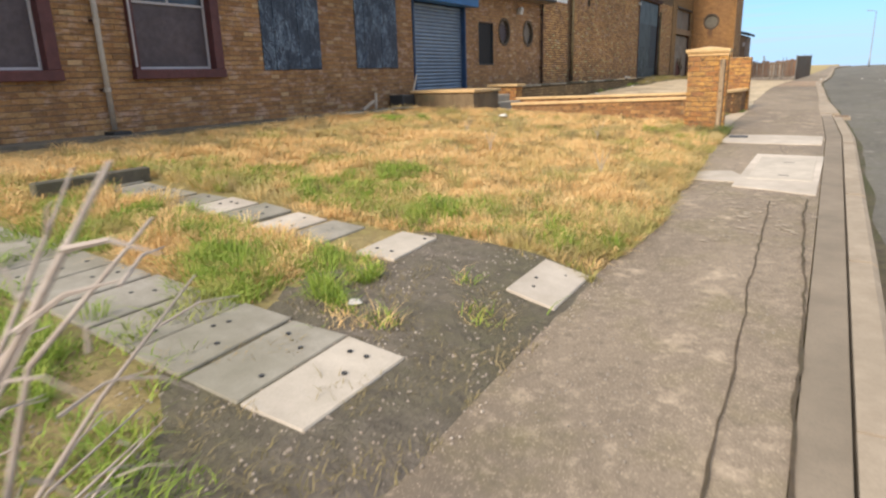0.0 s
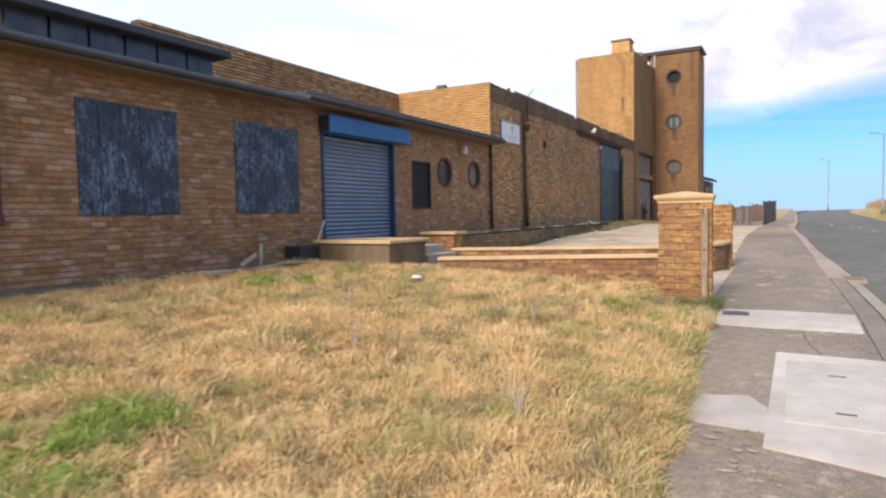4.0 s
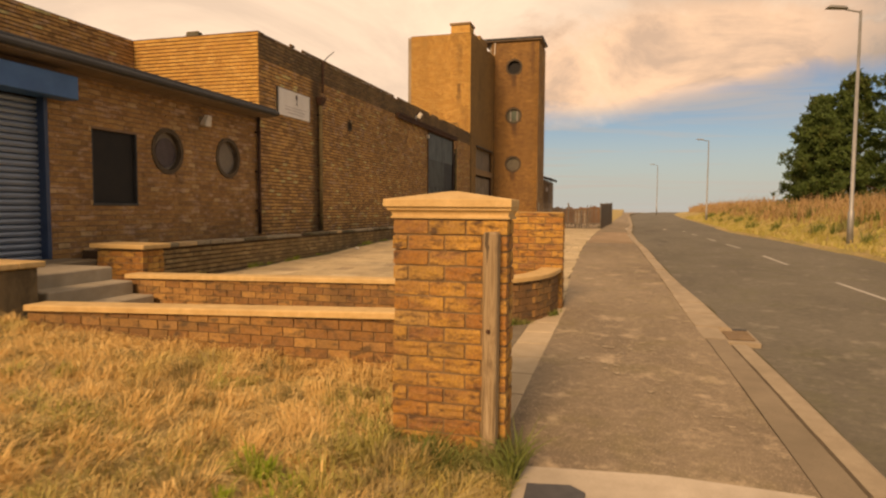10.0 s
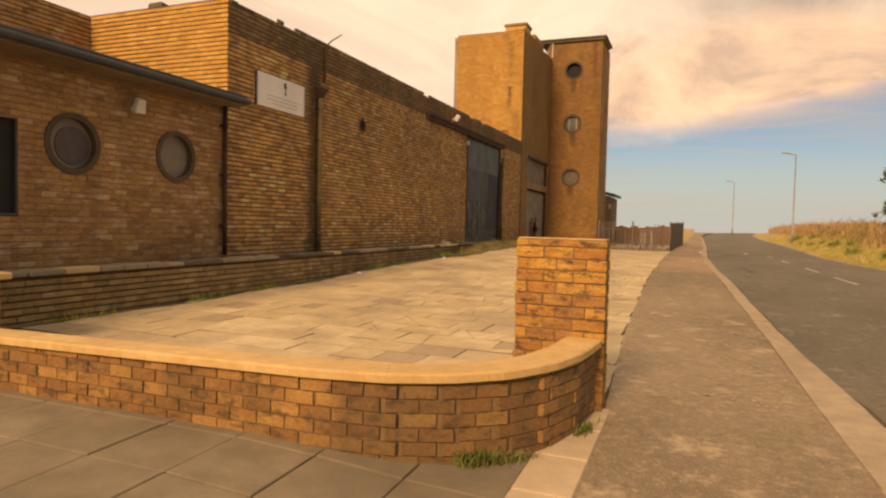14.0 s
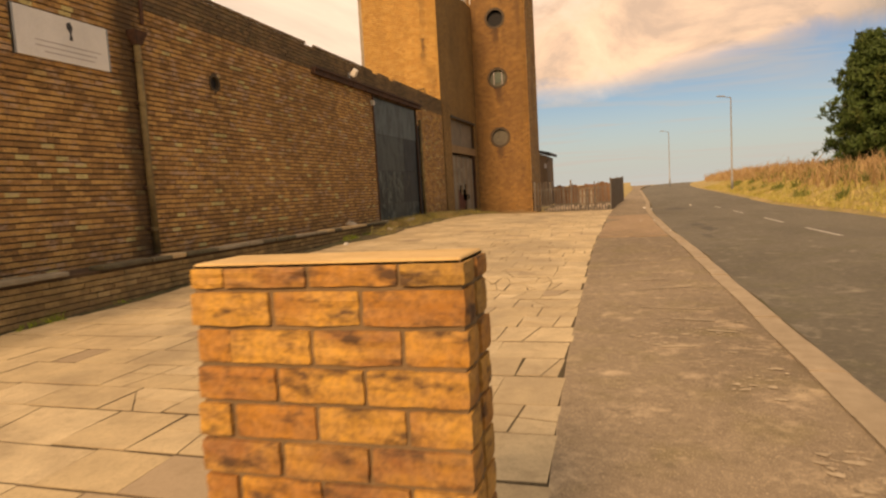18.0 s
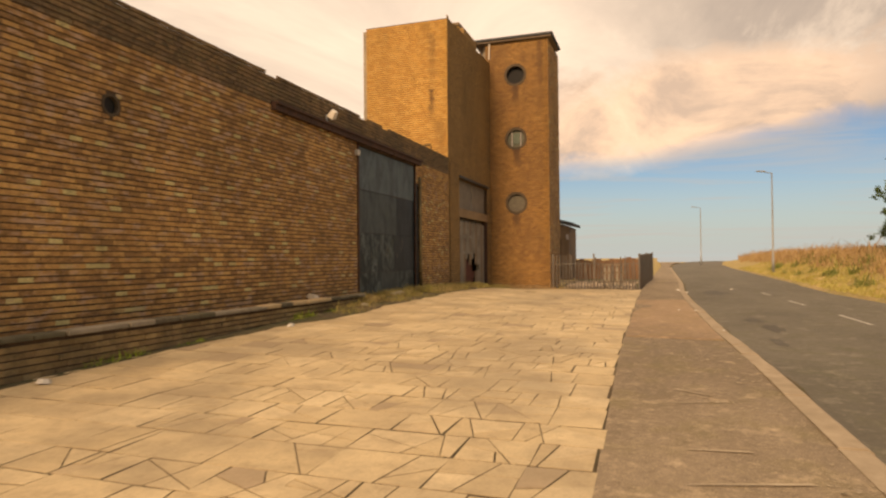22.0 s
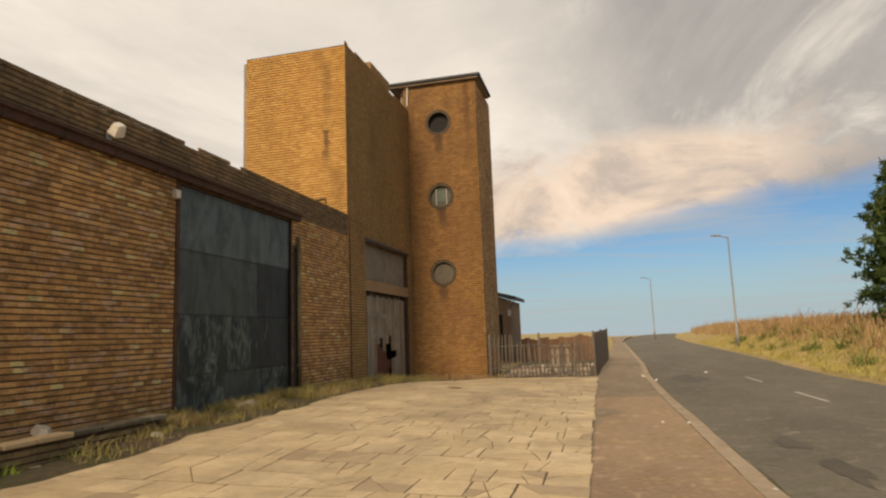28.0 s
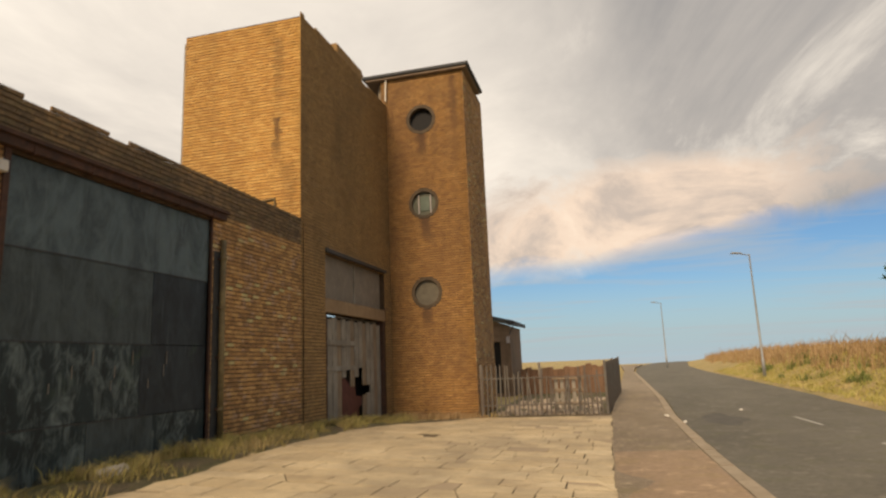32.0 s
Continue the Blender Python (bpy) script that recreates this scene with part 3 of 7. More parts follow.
# ---- geometry helpers ----
class Geo:
    """Collects vertices and faces for one mesh."""

    def __init__(self):
        self.v, self.f = [], []

    def add(self, verts, faces):
        k = len(self.v)
        self.v += [tuple(p) for p in verts]
        self.f += [tuple(i + k for i in q) for q in faces]
        return self

    def box(self, x0, x1, y0, y1, z0, z1, m=None):
        p = [Vector((x, y, z)) for z in (z0, z1) for y in (y0, y1) for x in (x0, x1)]
        if m is not None:
            p = [m @ q for q in p]
        return self.add(p, [(0, 2, 3, 1), (4, 5, 7, 6), (0, 1, 5, 4), (2, 6, 7, 3), (0, 4, 6, 2), (1, 3, 7, 5)])

    def prism(self, poly, z0, z1, m=None, top_in=0.0):
        """A polygon in x, y swept from z0 to z1; top_in shrinks its top towards the middle."""
        n = len(poly)
        cx, cy = sum(p[0] for p in poly) / n, sum(p[1] for p in poly) / n
        lo = [Vector((x, y, z0 if not callable(z0) else z0(x, y))) for x, y in poly]
        hi = [Vector((x + (cx - x) * top_in, y + (cy - y) * top_in, z1 if not callable(z1) else z1(x, y))) for x, y in poly]
        p = lo + hi
        if m is not None:
            p = [m @ q for q in p]
        return self.add(p, [tuple(range(n - 1, -1, -1)), tuple(range(n, 2 * n))] + [(i, (i + 1) % n, n + (i + 1) % n, n + i) for i in range(n)])

    def tube(self, path, r, seg=10, caps=True):
        """A round tube along a path; r one radius or one a point."""
        path = [Vector(p) for p in path]
        rs = r if isinstance(r, (list, tuple)) else [r] * len(path)
        rings = []
        for i, p in enumerate(path):
            d = (path[min(i + 1, len(path) - 1)] - path[max(i - 1, 0)]).normalized()
            a = d.orthogonal().normalized() if i == 0 else (rings_a - d * rings_a.dot(d)).normalized()
            rings_a = a
            b = d.cross(a)
            rings.append([p + rs[i] * (math.cos(2 * math.pi * k / seg) * a + math.sin(2 * math.pi * k / seg) * b) for k in range(seg)])
        verts = [q for ring in rings for q in ring]
        faces = [(i * seg + k, i * seg + (k + 1) % seg, (i + 1) * seg + (k + 1) % seg, (i + 1) * seg + k) for i in range(len(path) - 1) for k in range(seg)]
        if caps:
            faces += [tuple(range(seg - 1, -1, -1)), tuple(range((len(path) - 1) * seg, len(path) * seg))]
        return self.add(verts, faces)

    def build(self, name, mat, parent=None, label="", bevel=0.0, smooth=False):
        me = bpy.data.meshes.new(name)
        me.from_pydata(self.v, [], self.f)
        if bevel > 0:
            bm = bmesh.new()
            bm.from_mesh(me)
            bmesh.ops.bevel(bm, geom=list(bm.edges), offset=bevel, segments=1, affect="EDGES")
            bm.to_mesh(me)
            bm.free()
        me.materials.append(mat)
        if smooth:
            me.polygons.foreach_set("use_smooth", [True] * len(me.polygons))
        me.update()
        ob = new(name, me)
        if parent is not None:
            ob.parent = parent
        if label:
            ob["label"] = label
        return ob


def thing(name, label, category, group="", kind="", at=(0, 0, 0)):
    """An Empty at a thing's base."""
    ob = new(name)
    ob.location = at
    return tagged(ob, label, category, group, kind)


def piece(name, mesh, parent, m, mat=None):
    """One piece on a shared mesh."""
    ob = bpy.data.objects.new(name, mesh)
    scene.collection.objects.link(ob)
    ob.matrix_basis = m
    ob.parent = parent
    return ob


def stuff_mesh(name, verts, faces, mat, parent=None, label="", category=""):
    """Many small pieces joined: arrays of vertices and of quads or triangles."""
    me = bpy.data.meshes.new(name)
    verts, faces = np.asarray(verts, float), np.asarray(faces, int)
    me.vertices.add(len(verts))
    me.vertices.foreach_set("co", verts.ravel())
    k = faces.shape[1]
    me.loops.add(faces.size)
    me.loops.foreach_set("vertex_index", faces.ravel())
    me.polygons.add(len(faces))
    me.polygons.foreach_set("loop_start", np.arange(0, faces.size, k))
    me.polygons.foreach_set("loop_total", np.full(len(faces), k))
    me.polygons.foreach_set("use_smooth", np.zeros(len(faces), bool))
    me.update(calc_edges=True)
    me.validate()
    me.materials.append(mat)
    ob = new(name, me)
    if parent is not None:
        ob.parent = parent
    return tagged(ob, label, category, "", "stuff")


# ---- the lie of the land ----
def line(ys, vs):
    return lambda y: float(np.interp(y, ys, vs))


G = line([-80, -6, 0, 6.1, 10, 13.1, 17, 20, 23.2, 31.9, 42, 54, 75, 100, 135, 170, 420, 3000], [-2.4, -0.28, -0.07, 0.15, 0.26, 0.35, 0.48, 0.55, 0.61, 0.78, 0.78, 0.68, 0.92, 1.2, 1.45, 1.4, -1.0, -30])
ROAD_L = line([-60, 0, 7, 14, 17.5, 20.7, 22, 24, 26.7, 31, 36, 45, 53, 61, 75, 95, 115, 160, 300, 3000], [0.9, 0.50, 0.46, 0.42, 0.24, 0.05, -0.05, -0.17, -0.28, -0.43, -0.62, -0.74, -0.70, -0.48, -0.46, -0.45, 0.4, 5, 40, 900])
KERB_IN = lambda y: ROAD_L(y) - float(np.interp(y, [0, 14, 18, 20.5, 23, 26], [0.47, 0.50, 0.46, 0.42, 0.30, 0.26]))
ROAD_R = lambda y: ROAD_L(y) + 5.95
PAVE_L = line([-60, 0, 5, 6.4, 10, 14.0, 14.8, 18.4, 19.3, 23.5, 27, 33, 46, 55, 100], [-1.3, -1.4, -1.5, -1.4, -1.63, -1.85, -1.97, -1.97, -2.0, -2.23, -2.33, -2.47, -2.58, -2.6, -1.4])
BASE_W = line([18.5, 25.7, 29, 32, 34.7, 38, 43, 48.7, 53.6], [0.56, 0.66, 0.77, 0.88, 0.95, 1.06, 1.10, 1.00, 0.68])
XW = -10.2


def smooth01(t):
    t = min(max(t, 0.0), 1.0)
    return t * t * (3 - 2 * t)


def lawn_z(x, y):
    e = PAVE_L(y)
    t = min(max((e - x) / (e - XW), 0), 1)
    return G(y) + 0.07 * smooth01((e - x) / 0.6) * (1 - t) + t * (0.9 - G(y)) + 0.035 * (noise.noise((x * 0.7, y * 0.7, 0.3))) * min(1, t * 8)


def terrace_z(x, y):
    e = PAVE_L(y)
    t = min(max((e - x) / (e + 9.4), 0), 1)
    return G(y) + t * (BASE_W(y) - G(y))


def verge_z(x, y):
    d = x - ROAD_R(y)
    up = 1.35 * smooth01((d - 0.4) / 4.2) * float(np.interp(y, [-20, 10, 30, 70, 120, 200], [0.5, 0.8, 1.0, 1.0, 0.55, 0.15]))
    return G(y) + up + 0.12 * noise.noise((x * 0.35, y * 0.25, 5.0)) * smooth01(d / 2)


def ground_z(x, y):
    if x > ROAD_R(y) - 0.05:
        return verge_z(x, y) - (0.14 if x < ROAD_R(y) + 0.05 else 0.0)
    if x > PAVE_L(y):
        return G(y) - 0.20
    if x > XW - 0.3 and y < 15.0:
        return lawn_z(x, y)
    if x > XW - 0.3 and y < 54.5:
        return min(terrace_z(x, y), G(y) + 0.3) - 0.12
    if y < 15:
        return 0.85
    return max(0.3, G(y) - 0.08)


def axis(parts):
    out = []
    for a, b, step in parts:
        n = max(1, round((b - a) / step))
        out += [a + (b - a) * i / n for i in range(n)]
    return out + [parts[-1][1]]


def sheet(name, xs, ys, zf, mat, label, category):
    verts = [(x, y, zf(x, y)) for y in ys for x in xs]
    n = len(xs)
    faces = [(j * n + i, j * n + i + 1, (j + 1) * n + i + 1, (j + 1) * n + i) for j in range(len(ys) - 1) for i in range(n - 1)]
    ob = Geo().add(verts, faces).build(name, mat, smooth=True)
    return tagged(ob, label, category, "", "structure")


ground = sheet("ground", axis([(-2500, -200, 500), (-200, -20, 30), (-20, -11, 1.5), (-11, -1, 0.35), (-1, 12, 0.4), (12, 40, 2), (40, 200, 20), (200, 2500, 500)]),
               axis([(-600, -60, 120), (-60, -10, 5), (-10, 16, 0.35), (16, 60, 0.6), (60, 200, 3), (200, 600, 50), (600, 3000, 600)]), ground_z, M_GROUND,
               "dry yellow turf with green patches and bare soil", "ground")


def strip(name, left, right, y0, y1, step, zf, mat, label, category, cols=8, skirt=0.12):
    """A long surface between two lines, with its sides closed downwards."""
    ys = [y0 + (y1 - y0) * i / round((y1 - y0) / step) for i in range(round((y1 - y0) / step) + 1)]
    g = Geo()
    n = cols + 1
    verts = []
    for y in ys:
        a, b = left(y), right(y)
        row = [(a + (b - a) * i / cols, y) for i in range(n)]
        verts += [(row[0][0], y, zf(*row[0]) - skirt)] + [(x, yy, zf(x, yy)) for x, yy in row] + [(row[-1][0], y, zf(*row[-1]) - skirt)]
    k = n + 2
    faces = [(j * k + i, j * k + i + 1, (j + 1) * k + i + 1, (j + 1) * k + i) for j in range(len(ys) - 1) for i in range(k - 1)]
    ob = g.add(verts, faces).build(name, mat)
    return tagged(ob, label, category, "", "structure")


road = strip("road", lambda y: ROAD_L(y) - 0.05, ROAD_R, -60, 420, 1.5, lambda x, y: G(y) - 0.10 + 0.05 * math.sin(math.pi * min(1, max(0, (x - ROAD_L(y)) / 5.95))), M_ROAD,
             "grey-brown worn asphalt road going uphill", "road", 10)
stains = thing("road_stain", "dark oil and tar stains on the road", "road stain", kind="structure")
for sx, sy, sa, sb in ((0.27, 38.7, 0.26, 0.75), (0.40, 36.9, 0.26, 1.1), (0.12, 34.7, 0.14, 0.7), (0.6, 52.5, 0.8, 2.6)):
    ring_ = []
    for i in range(18):
        a = 2 * math.pi * i / 18
        k = 0.7 + 0.5 * noise.noise((math.cos(a) * 1.7, math.sin(a) * 1.7, sy))
        ring_.append((sx + sa * k * math.cos(a), sy + sb * k * math.sin(a)))
    Geo().add([(x, y, G(y) - 0.10 + 0.05 * math.sin(math.pi * (x - ROAD_L(y)) / 5.95) + 0.005) for x, y in ring_], [tuple(range(18))]).build("stain", M_TAR, stains)
pavement = strip("pavement", PAVE_L, lambda y: KERB_IN(y) + 0.02, -30, 130, 0.4, lambda x, y: G(y) + 0.012 * noise.noise((x * 1.3, y * 0.8, 2.0)), M_PAVE,
                 "worn patched asphalt pavement with gravelly surface", "pavement", 8)

# pale worn road edge markings: broken centre line
dashes = thing("centre_line", "worn white broken centre line on the road", "road marking", kind="structure")
for y0 in [9.6, 15.6, 21.8, 27.6, 33.2, 37.9, 44.0, 50.2]:
    L = 2.5
    mid = lambda y: ROAD_L(y) + 3.1
    gg = Geo()
    gg.add([(mid(y) + s * 0.042, y, G(y) - 0.10 + 0.056) for y in (y0, y0 + L / 2, y0 + L) for s in (-1, 1)], [(0, 1, 3, 2), (2, 3, 5, 4)])
    gg.build("dash", M_PAINT, dashes)

# kerb stones, with a flat concrete strip behind them on the near stretch
kerb = thing("kerb", "row of worn concrete kerb stones beside the road", "kerb", kind="structure")
KERB_BACK = lambda y: ROAD_L(y) - 0.215 if y < 18.5 else KERB_IN(y)
y = -6.0
while y < 95:
    L = 0.915
    if not 18.0 < y + L / 2 < 19.0:
        poly = [(KERB_BACK(y) + 0.012, y + 0.006), (ROAD_L(y) - 0.03, y + 0.006), (ROAD_L(y + L) - 0.03, y + L - 0.006), (KERB_BACK(y + L) + 0.012, y + L - 0.006)]
        j = random.uniform(-0.006, 0.010)
        low = [(px + (0.03 if i in (1, 2) else 0), py, G(py) - 0.20) for i, (px, py) in enumerate(poly)]
        mid_ = [(px + (0.03 if i in (1, 2) else 0), py, G(py) - 0.02 + j) for i, (px, py) in enumerate(poly)]
        top = [(px - (0.015 if i in (1, 2) else 0), py, G(py) + 0.012 + j) for i, (px, py) in enumerate(poly)]
        Geo().add(low + mid_ + top, [(0, 1, 5, 4), (1, 2, 6, 5), (2, 3, 7, 6), (3, 0, 4, 7), (4, 5, 9, 8), (5, 6, 10, 9), (6, 7, 11, 10), (7, 4, 8, 11), (8, 9, 10, 11)]).build("kerb_stone", M_KERB, kerb)
    y += L
strip("kerb_strip", lambda y: KERB_IN(y) + 0.03, lambda y: ROAD_L(y) - 0.222, -6, 18.0, 0.4, lambda x, y: G(y) + 0.004 + 0.008 * noise.noise((x * 2.0, y * 0.9, 9.0)), M_STRIP, "dull worn concrete strip behind the kerb", "pavement", 3, 0.06)
strip("gutter_dirt", lambda y: ROAD_L(y) + 0.004, lambda y: ROAD_L(y) + 0.09 + 0.07 * noise.noise((y * 0.7, 0.0, 4.0)), -5, 90, 0.3, lambda x, y: G(y) - 0.10 + 0.05 * math.sin(math.pi * (x - ROAD_L(y)) / 5.95) + 0.006, M_SOIL_MOSS, "dark mossy dirt in the road gutter", "dirt", 2, 0.02)

# ---- brickwork ----
CH, BL = 0.092, 0.228


def brick_mesh(name, mat):
    """A brick a metre long, deep and high, to be scaled, with chipped edges."""
    g = Geo().box(0, 1, 0, 1, 0, 1)
    me = bpy.data.meshes.new(name)
    bm = bmesh.new()
    tmp = bpy.data.meshes.new("tmp")
    tmp.from_pydata(g.v, [], g.f)
    bm.from_mesh(tmp)
    for v in bm.verts:
        v.co.x += random.uniform(-0.012, 0.012)
        v.co.z += random.uniform(-0.03, 0.03)
    bmesh.ops.bevel(bm, geom=[e for e in bm.edges], offset=0.007, segments=1, affect="EDGES")
    bm.to_mesh(me)
    bm.free()
    me.materials.append(mat)
    return me


BRICKS = {}


def worn_brick_mesh(name, mat, seed):
    """A brick a metre long, deep and high, to be scaled, with eroded faces and knocked corners."""
    bm = bmesh.new()
    bmesh.ops.create_cube(bm, size=1.0, matrix=Matrix.Translation((0.5, 0.5, 0.5)))
    bmesh.ops.subdivide_edges(bm, edges=bm.edges[:], cuts=3, use_grid_fill=True)
    for v in bm.verts:
        c = v.co.copy()
        rim_ = sum(1 for k in c if k < 0.01 or k > 0.99)
        w = [noise.noise((c.x * 3.1 + 7 * seed, c.y * 3.1, c.z * 3.1 + 3 * i)) for i in range(3)]
        pull = 0.0 if rim_ < 2 else (0.5 if rim_ == 2 else 1.0) * (0.6 + 0.8 * abs(w[0] + w[1]))
        v.co.x += (0.5 - c.x) * 0.045 * pull + 0.016 * w[0]
        v.co.y += (0.5 - c.y) * 0.09 * pull + 0.055 * w[1]
        v.co.z += (0.5 - c.z) * 0.10 * pull + 0.05 * w[2]
    me = bpy.data.meshes.new(name)
    bm.to_mesh(me)
    bm.free()
    me.materials.append(mat)
    return me


def one_brick(mat):
    if mat.name not in BRICKS:
        BRICKS[mat.name] = [worn_brick_mesh("brick", mat, k) for k in range(9)] if mat is M_BRICK_PIER else [brick_mesh("brick", mat) for _ in range(5)]
    return random.choice(BRICKS[mat.name])


def courses(length, z0, z1, holes, discs, gap=0.022, top=None, head=0.0012):
    """The bricks of a wall, course by course: start, end, bottom, top along the wall."""
    out = []
    k = math.floor(z0 / CH)
    while k * CH < z1 - 0.05:
        a, b = max(k * CH, z0) + gap / 2, min((k + 1) * CH, z1) - gap / 2
        zc = (a + b) / 2
        u = -BL * (0.5 if k % 2 else 0.0) - (0.25 * BL if k % 5 == 3 else 0)
        spans = []
        while u < length:
            spans.append((max(u, 0), min(u + BL, length)))
            u += BL
        cuts = [(h[0], h[1]) for h in holes if h[2] < zc < h[3]]
        cuts += [(c[0] - math.sqrt(c[2] ** 2 - (zc - c[1]) ** 2), c[0] + math.sqrt(c[2] ** 2 - (zc - c[1]) ** 2)) for c in discs if abs(zc - c[1]) < c[2]]
        for s in spans:
            bits = [s]
            for c in cuts:
                bits = [q for p in bits for q in ((p[0], min(p[1], c[0])), (max(p[0], c[1]), p[1])) if q[1] - q[0] > 0.03]
            for p in bits:
                if p[1] - p[0] > 0.03 and (top is None or b < top((p[0] + p[1]) / 2)):
                    out.append((p[0] + head / 2, p[1] - head / 2, a, b))
        k += 1
    return np.array(out).reshape(-1, 4)


def brick_face(wall, o, u, n, length, z0, z1, mat, holes=(), discs=(), near=None, proud=0.014, top=None, rough=0.004, gap=0.022):
    """Bricks on one face of a wall: o its foot, u along it, n out of it. near picks those that are parts."""
    q = courses(length, z0, z1, holes, discs, gap, top)
    o, u, n = Vector(o), Vector(u), Vector(n)
    pick = np.zeros(len(q), bool)
    if near:
        pick = (q[:, 0] >= near[0]) & (q[:, 1] <= near[1]) & (q[:, 2] >= near[2]) & (q[:, 3] <= near[3])
        idx = np.flatnonzero(pick)
        pick[idx[300:]] = False
    rot = Matrix((u, n, Vector((0, 0, 1)))).transposed().to_4x4()
    for a, b, c, d in q[pick]:
        pr = proud + random.uniform(-rough, rough)
        m = Matrix.Translation(o + u * a + Vector((0, 0, c)) - n * 0.03) @ rot @ Matrix.Diagonal((b - a, 0.03 + pr, d - c, 1))
        piece("brick", one_brick(mat), wall, m)
    r = q[~pick]
    if len(r):
        pr = proud + np.random.uniform(-rough, rough, len(r))
        jit = np.random.uniform(-0.0025, 0.0025, (len(r), 4)) * np.array((0, 0, 1, 1))
        a, b, c, d = (r + jit).T
        back = np.full(len(r), -0.02)
        corner = [(a, back, c), (b, back, c), (b, back, d), (a, back, d), (a + 0.0006, pr, c + 0.003), (b - 0.0006, pr, c + 0.003), (b - 0.0006, pr, d - 0.003), (a + 0.0006, pr, d - 0.003)]
        U, N = np.array(u), np.array(n)
        vs = np.stack([np.array(o)[None] + s[:, None] * U + t[:, None] * N + w[:, None] * np.array((0, 0, 1.0)) for s, t, w in corner], 1)
        fq = np.array([(4, 5, 6, 7), (0, 1, 5, 4), (1, 2, 6, 5), (2, 3, 7, 6), (3, 0, 4, 7)])
        if u.cross(Vector((0, 0, 1))).dot(n) < 0:
            fq = fq[:, ::-1]
        fs = (np.arange(len(r)) * 8)[:, None, None] + fq[None]
        stuff_mesh("brickwork", vs.reshape(-1, 3), fs.reshape(-1, 4), mat, wall)


def wall_core(name, o, u, n, length, z0, z1, thick, mat, holes=(), discs=(), parent=None, label="", category="wall"):
    """A wall body with real openings: cells between the cut lines, open sides closed; round ones filled out from a square."""
    o, u, n = Vector(o), Vector(u), Vector(n)
    sq = list(holes) + [(c[0] - c[2] * 1.12, c[0] + c[2] * 1.12, c[1] - c[2] * 1.12, c[1] + c[2] * 1.12) for c in discs]
    us = sorted({0.0, length, *(h[i] for h in sq for i in (0, 1))})
    zs = sorted({z0, z1, *(h[i] for h in sq for i in (2, 3))})
    us, zs = [v for v in us if 0 <= v <= length], [v for v in zs if z0 <= v <= z1]
    solid = {}
    for i in range(len(us) - 1):
        for j in range(len(zs) - 1):
            uc, zc = (us[i] + us[i + 1]) / 2, (zs[j] + zs[j + 1]) / 2
            solid[i, j] = not any(h[0] < uc < h[1] and h[2] < zc < h[3] for h in sq)
    g = Geo()
    P = lambda a, d, z: tuple(o + u * a - n * d + Vector((0, 0, z)))
    for (i, j), s in solid.items():
        if not s:
            continue
        a, b, c, d = us[i], us[i + 1], zs[j], zs[j + 1]
        g.add([P(a, 0, c), P(b, 0, c), P(b, 0, d), P(a, 0, d)], [(0, 1, 2, 3)])
        g.add([P(a, thick, c), P(b, thick, c), P(b, thick, d), P(a, thick, d)], [(3, 2, 1, 0)])
        for di, dj, e in ((-1, 0, (a, a, c, d)), (1, 0, (b, b, c, d)), (0, -1, (a, b, c, c)), (0, 1, (a, b, d, d))):
            if not solid.get((i + di, j + dj), False):
                p, q, r, t = e
                g.add([P(p, 0, r), P(q, 0, t), P(q, thick, t), P(p, thick, r)], [(0, 1, 2, 3)])
    for cu, cz, r in discs:
        k, h = 32, r * 1.12
        for i in range(k):
            a0, a1 = 2 * math.pi * i / k, 2 * math.pi * (i + 1) / k
            q = []
            for a in (a0, a1):
                ca, sa = math.cos(a), math.sin(a)
                s = h / max(abs(ca), abs(sa))
                q.append(((cu + r * ca, cz + r * sa), (cu + s * ca, cz + s * sa)))
            (i0, o0), (i1, o1) = q
            g.add([P(i0[0], 0, i0[1]), P(o0[0], 0, o0[1]), P(o1[0], 0, o1[1]), P(i1[0], 0, i1[1])], [(0, 1, 2, 3)])
            g.add([P(i0[0], 0, i0[1]), P(i1[0], 0, i1[1]), P(i1[0], thick, i1[1]), P(i0[0], thick, i0[1])], [(0, 1, 2, 3)])
    ob = g.build(name, mat, parent)
    return tagged(ob, label, category, "", "structure")


Y, X, NX, NY = (0, 1, 0), (1, 0, 0), (1, 0, 0), (0, -1, 0)
# front wing: windows, shutter, round windows
W_Y0, W_Y1 = -3.0, 24.5
HALL_TOP = 6.46
PARAPET_Z = 63 * 0.092
W_HOLES = [(3.45, 5.5, 1.8, 3.66), (6.74, 8.6, 1.8, 3.67), (9.72, 11.45, 1.94, 3.68), (12.78, 14.5, 1.96, 3.7), (15.3, 18.25, 0.95, 3.8), (19.17, 20.25, 2.06, 3.37)]
W_DISCS = [(21.1, 3.13, 0.43), (23.15, 3.15, 0.43)]
wing_holes = [(a - W_Y0, b - W_Y0, c, d) for a, b, c, d in W_HOLES]
wing_discs = [(a - W_Y0, c, r) for a, c, r in W_DISCS]
wall_wing = wall_core("wall_wing", (XW, W_Y0, 0), Y, NX, W_Y1 - W_Y0, 0.3, 4.45, 0.34, M_MORTAR_WING, wing_holes, wing_discs, None, "weathered red-brown brick wall of a low flat-roofed wing")
# hall
H_HOLES = [(38.95 - W_Y1, 43.5 - W_Y1, 0.8, 5.62)]
H_DISCS = [(30.05 - W_Y1, 4.75, 0.16)]
BLOCK_Y, TOWER_Y = 47.45, 54.6


def ragged(seed, base, amp, step):
    """A worn wall top: bricks missing here and there."""
    return lambda a: base - (amp if noise.noise((a / step, seed, 0.0)) > 0.22 else 0.0)


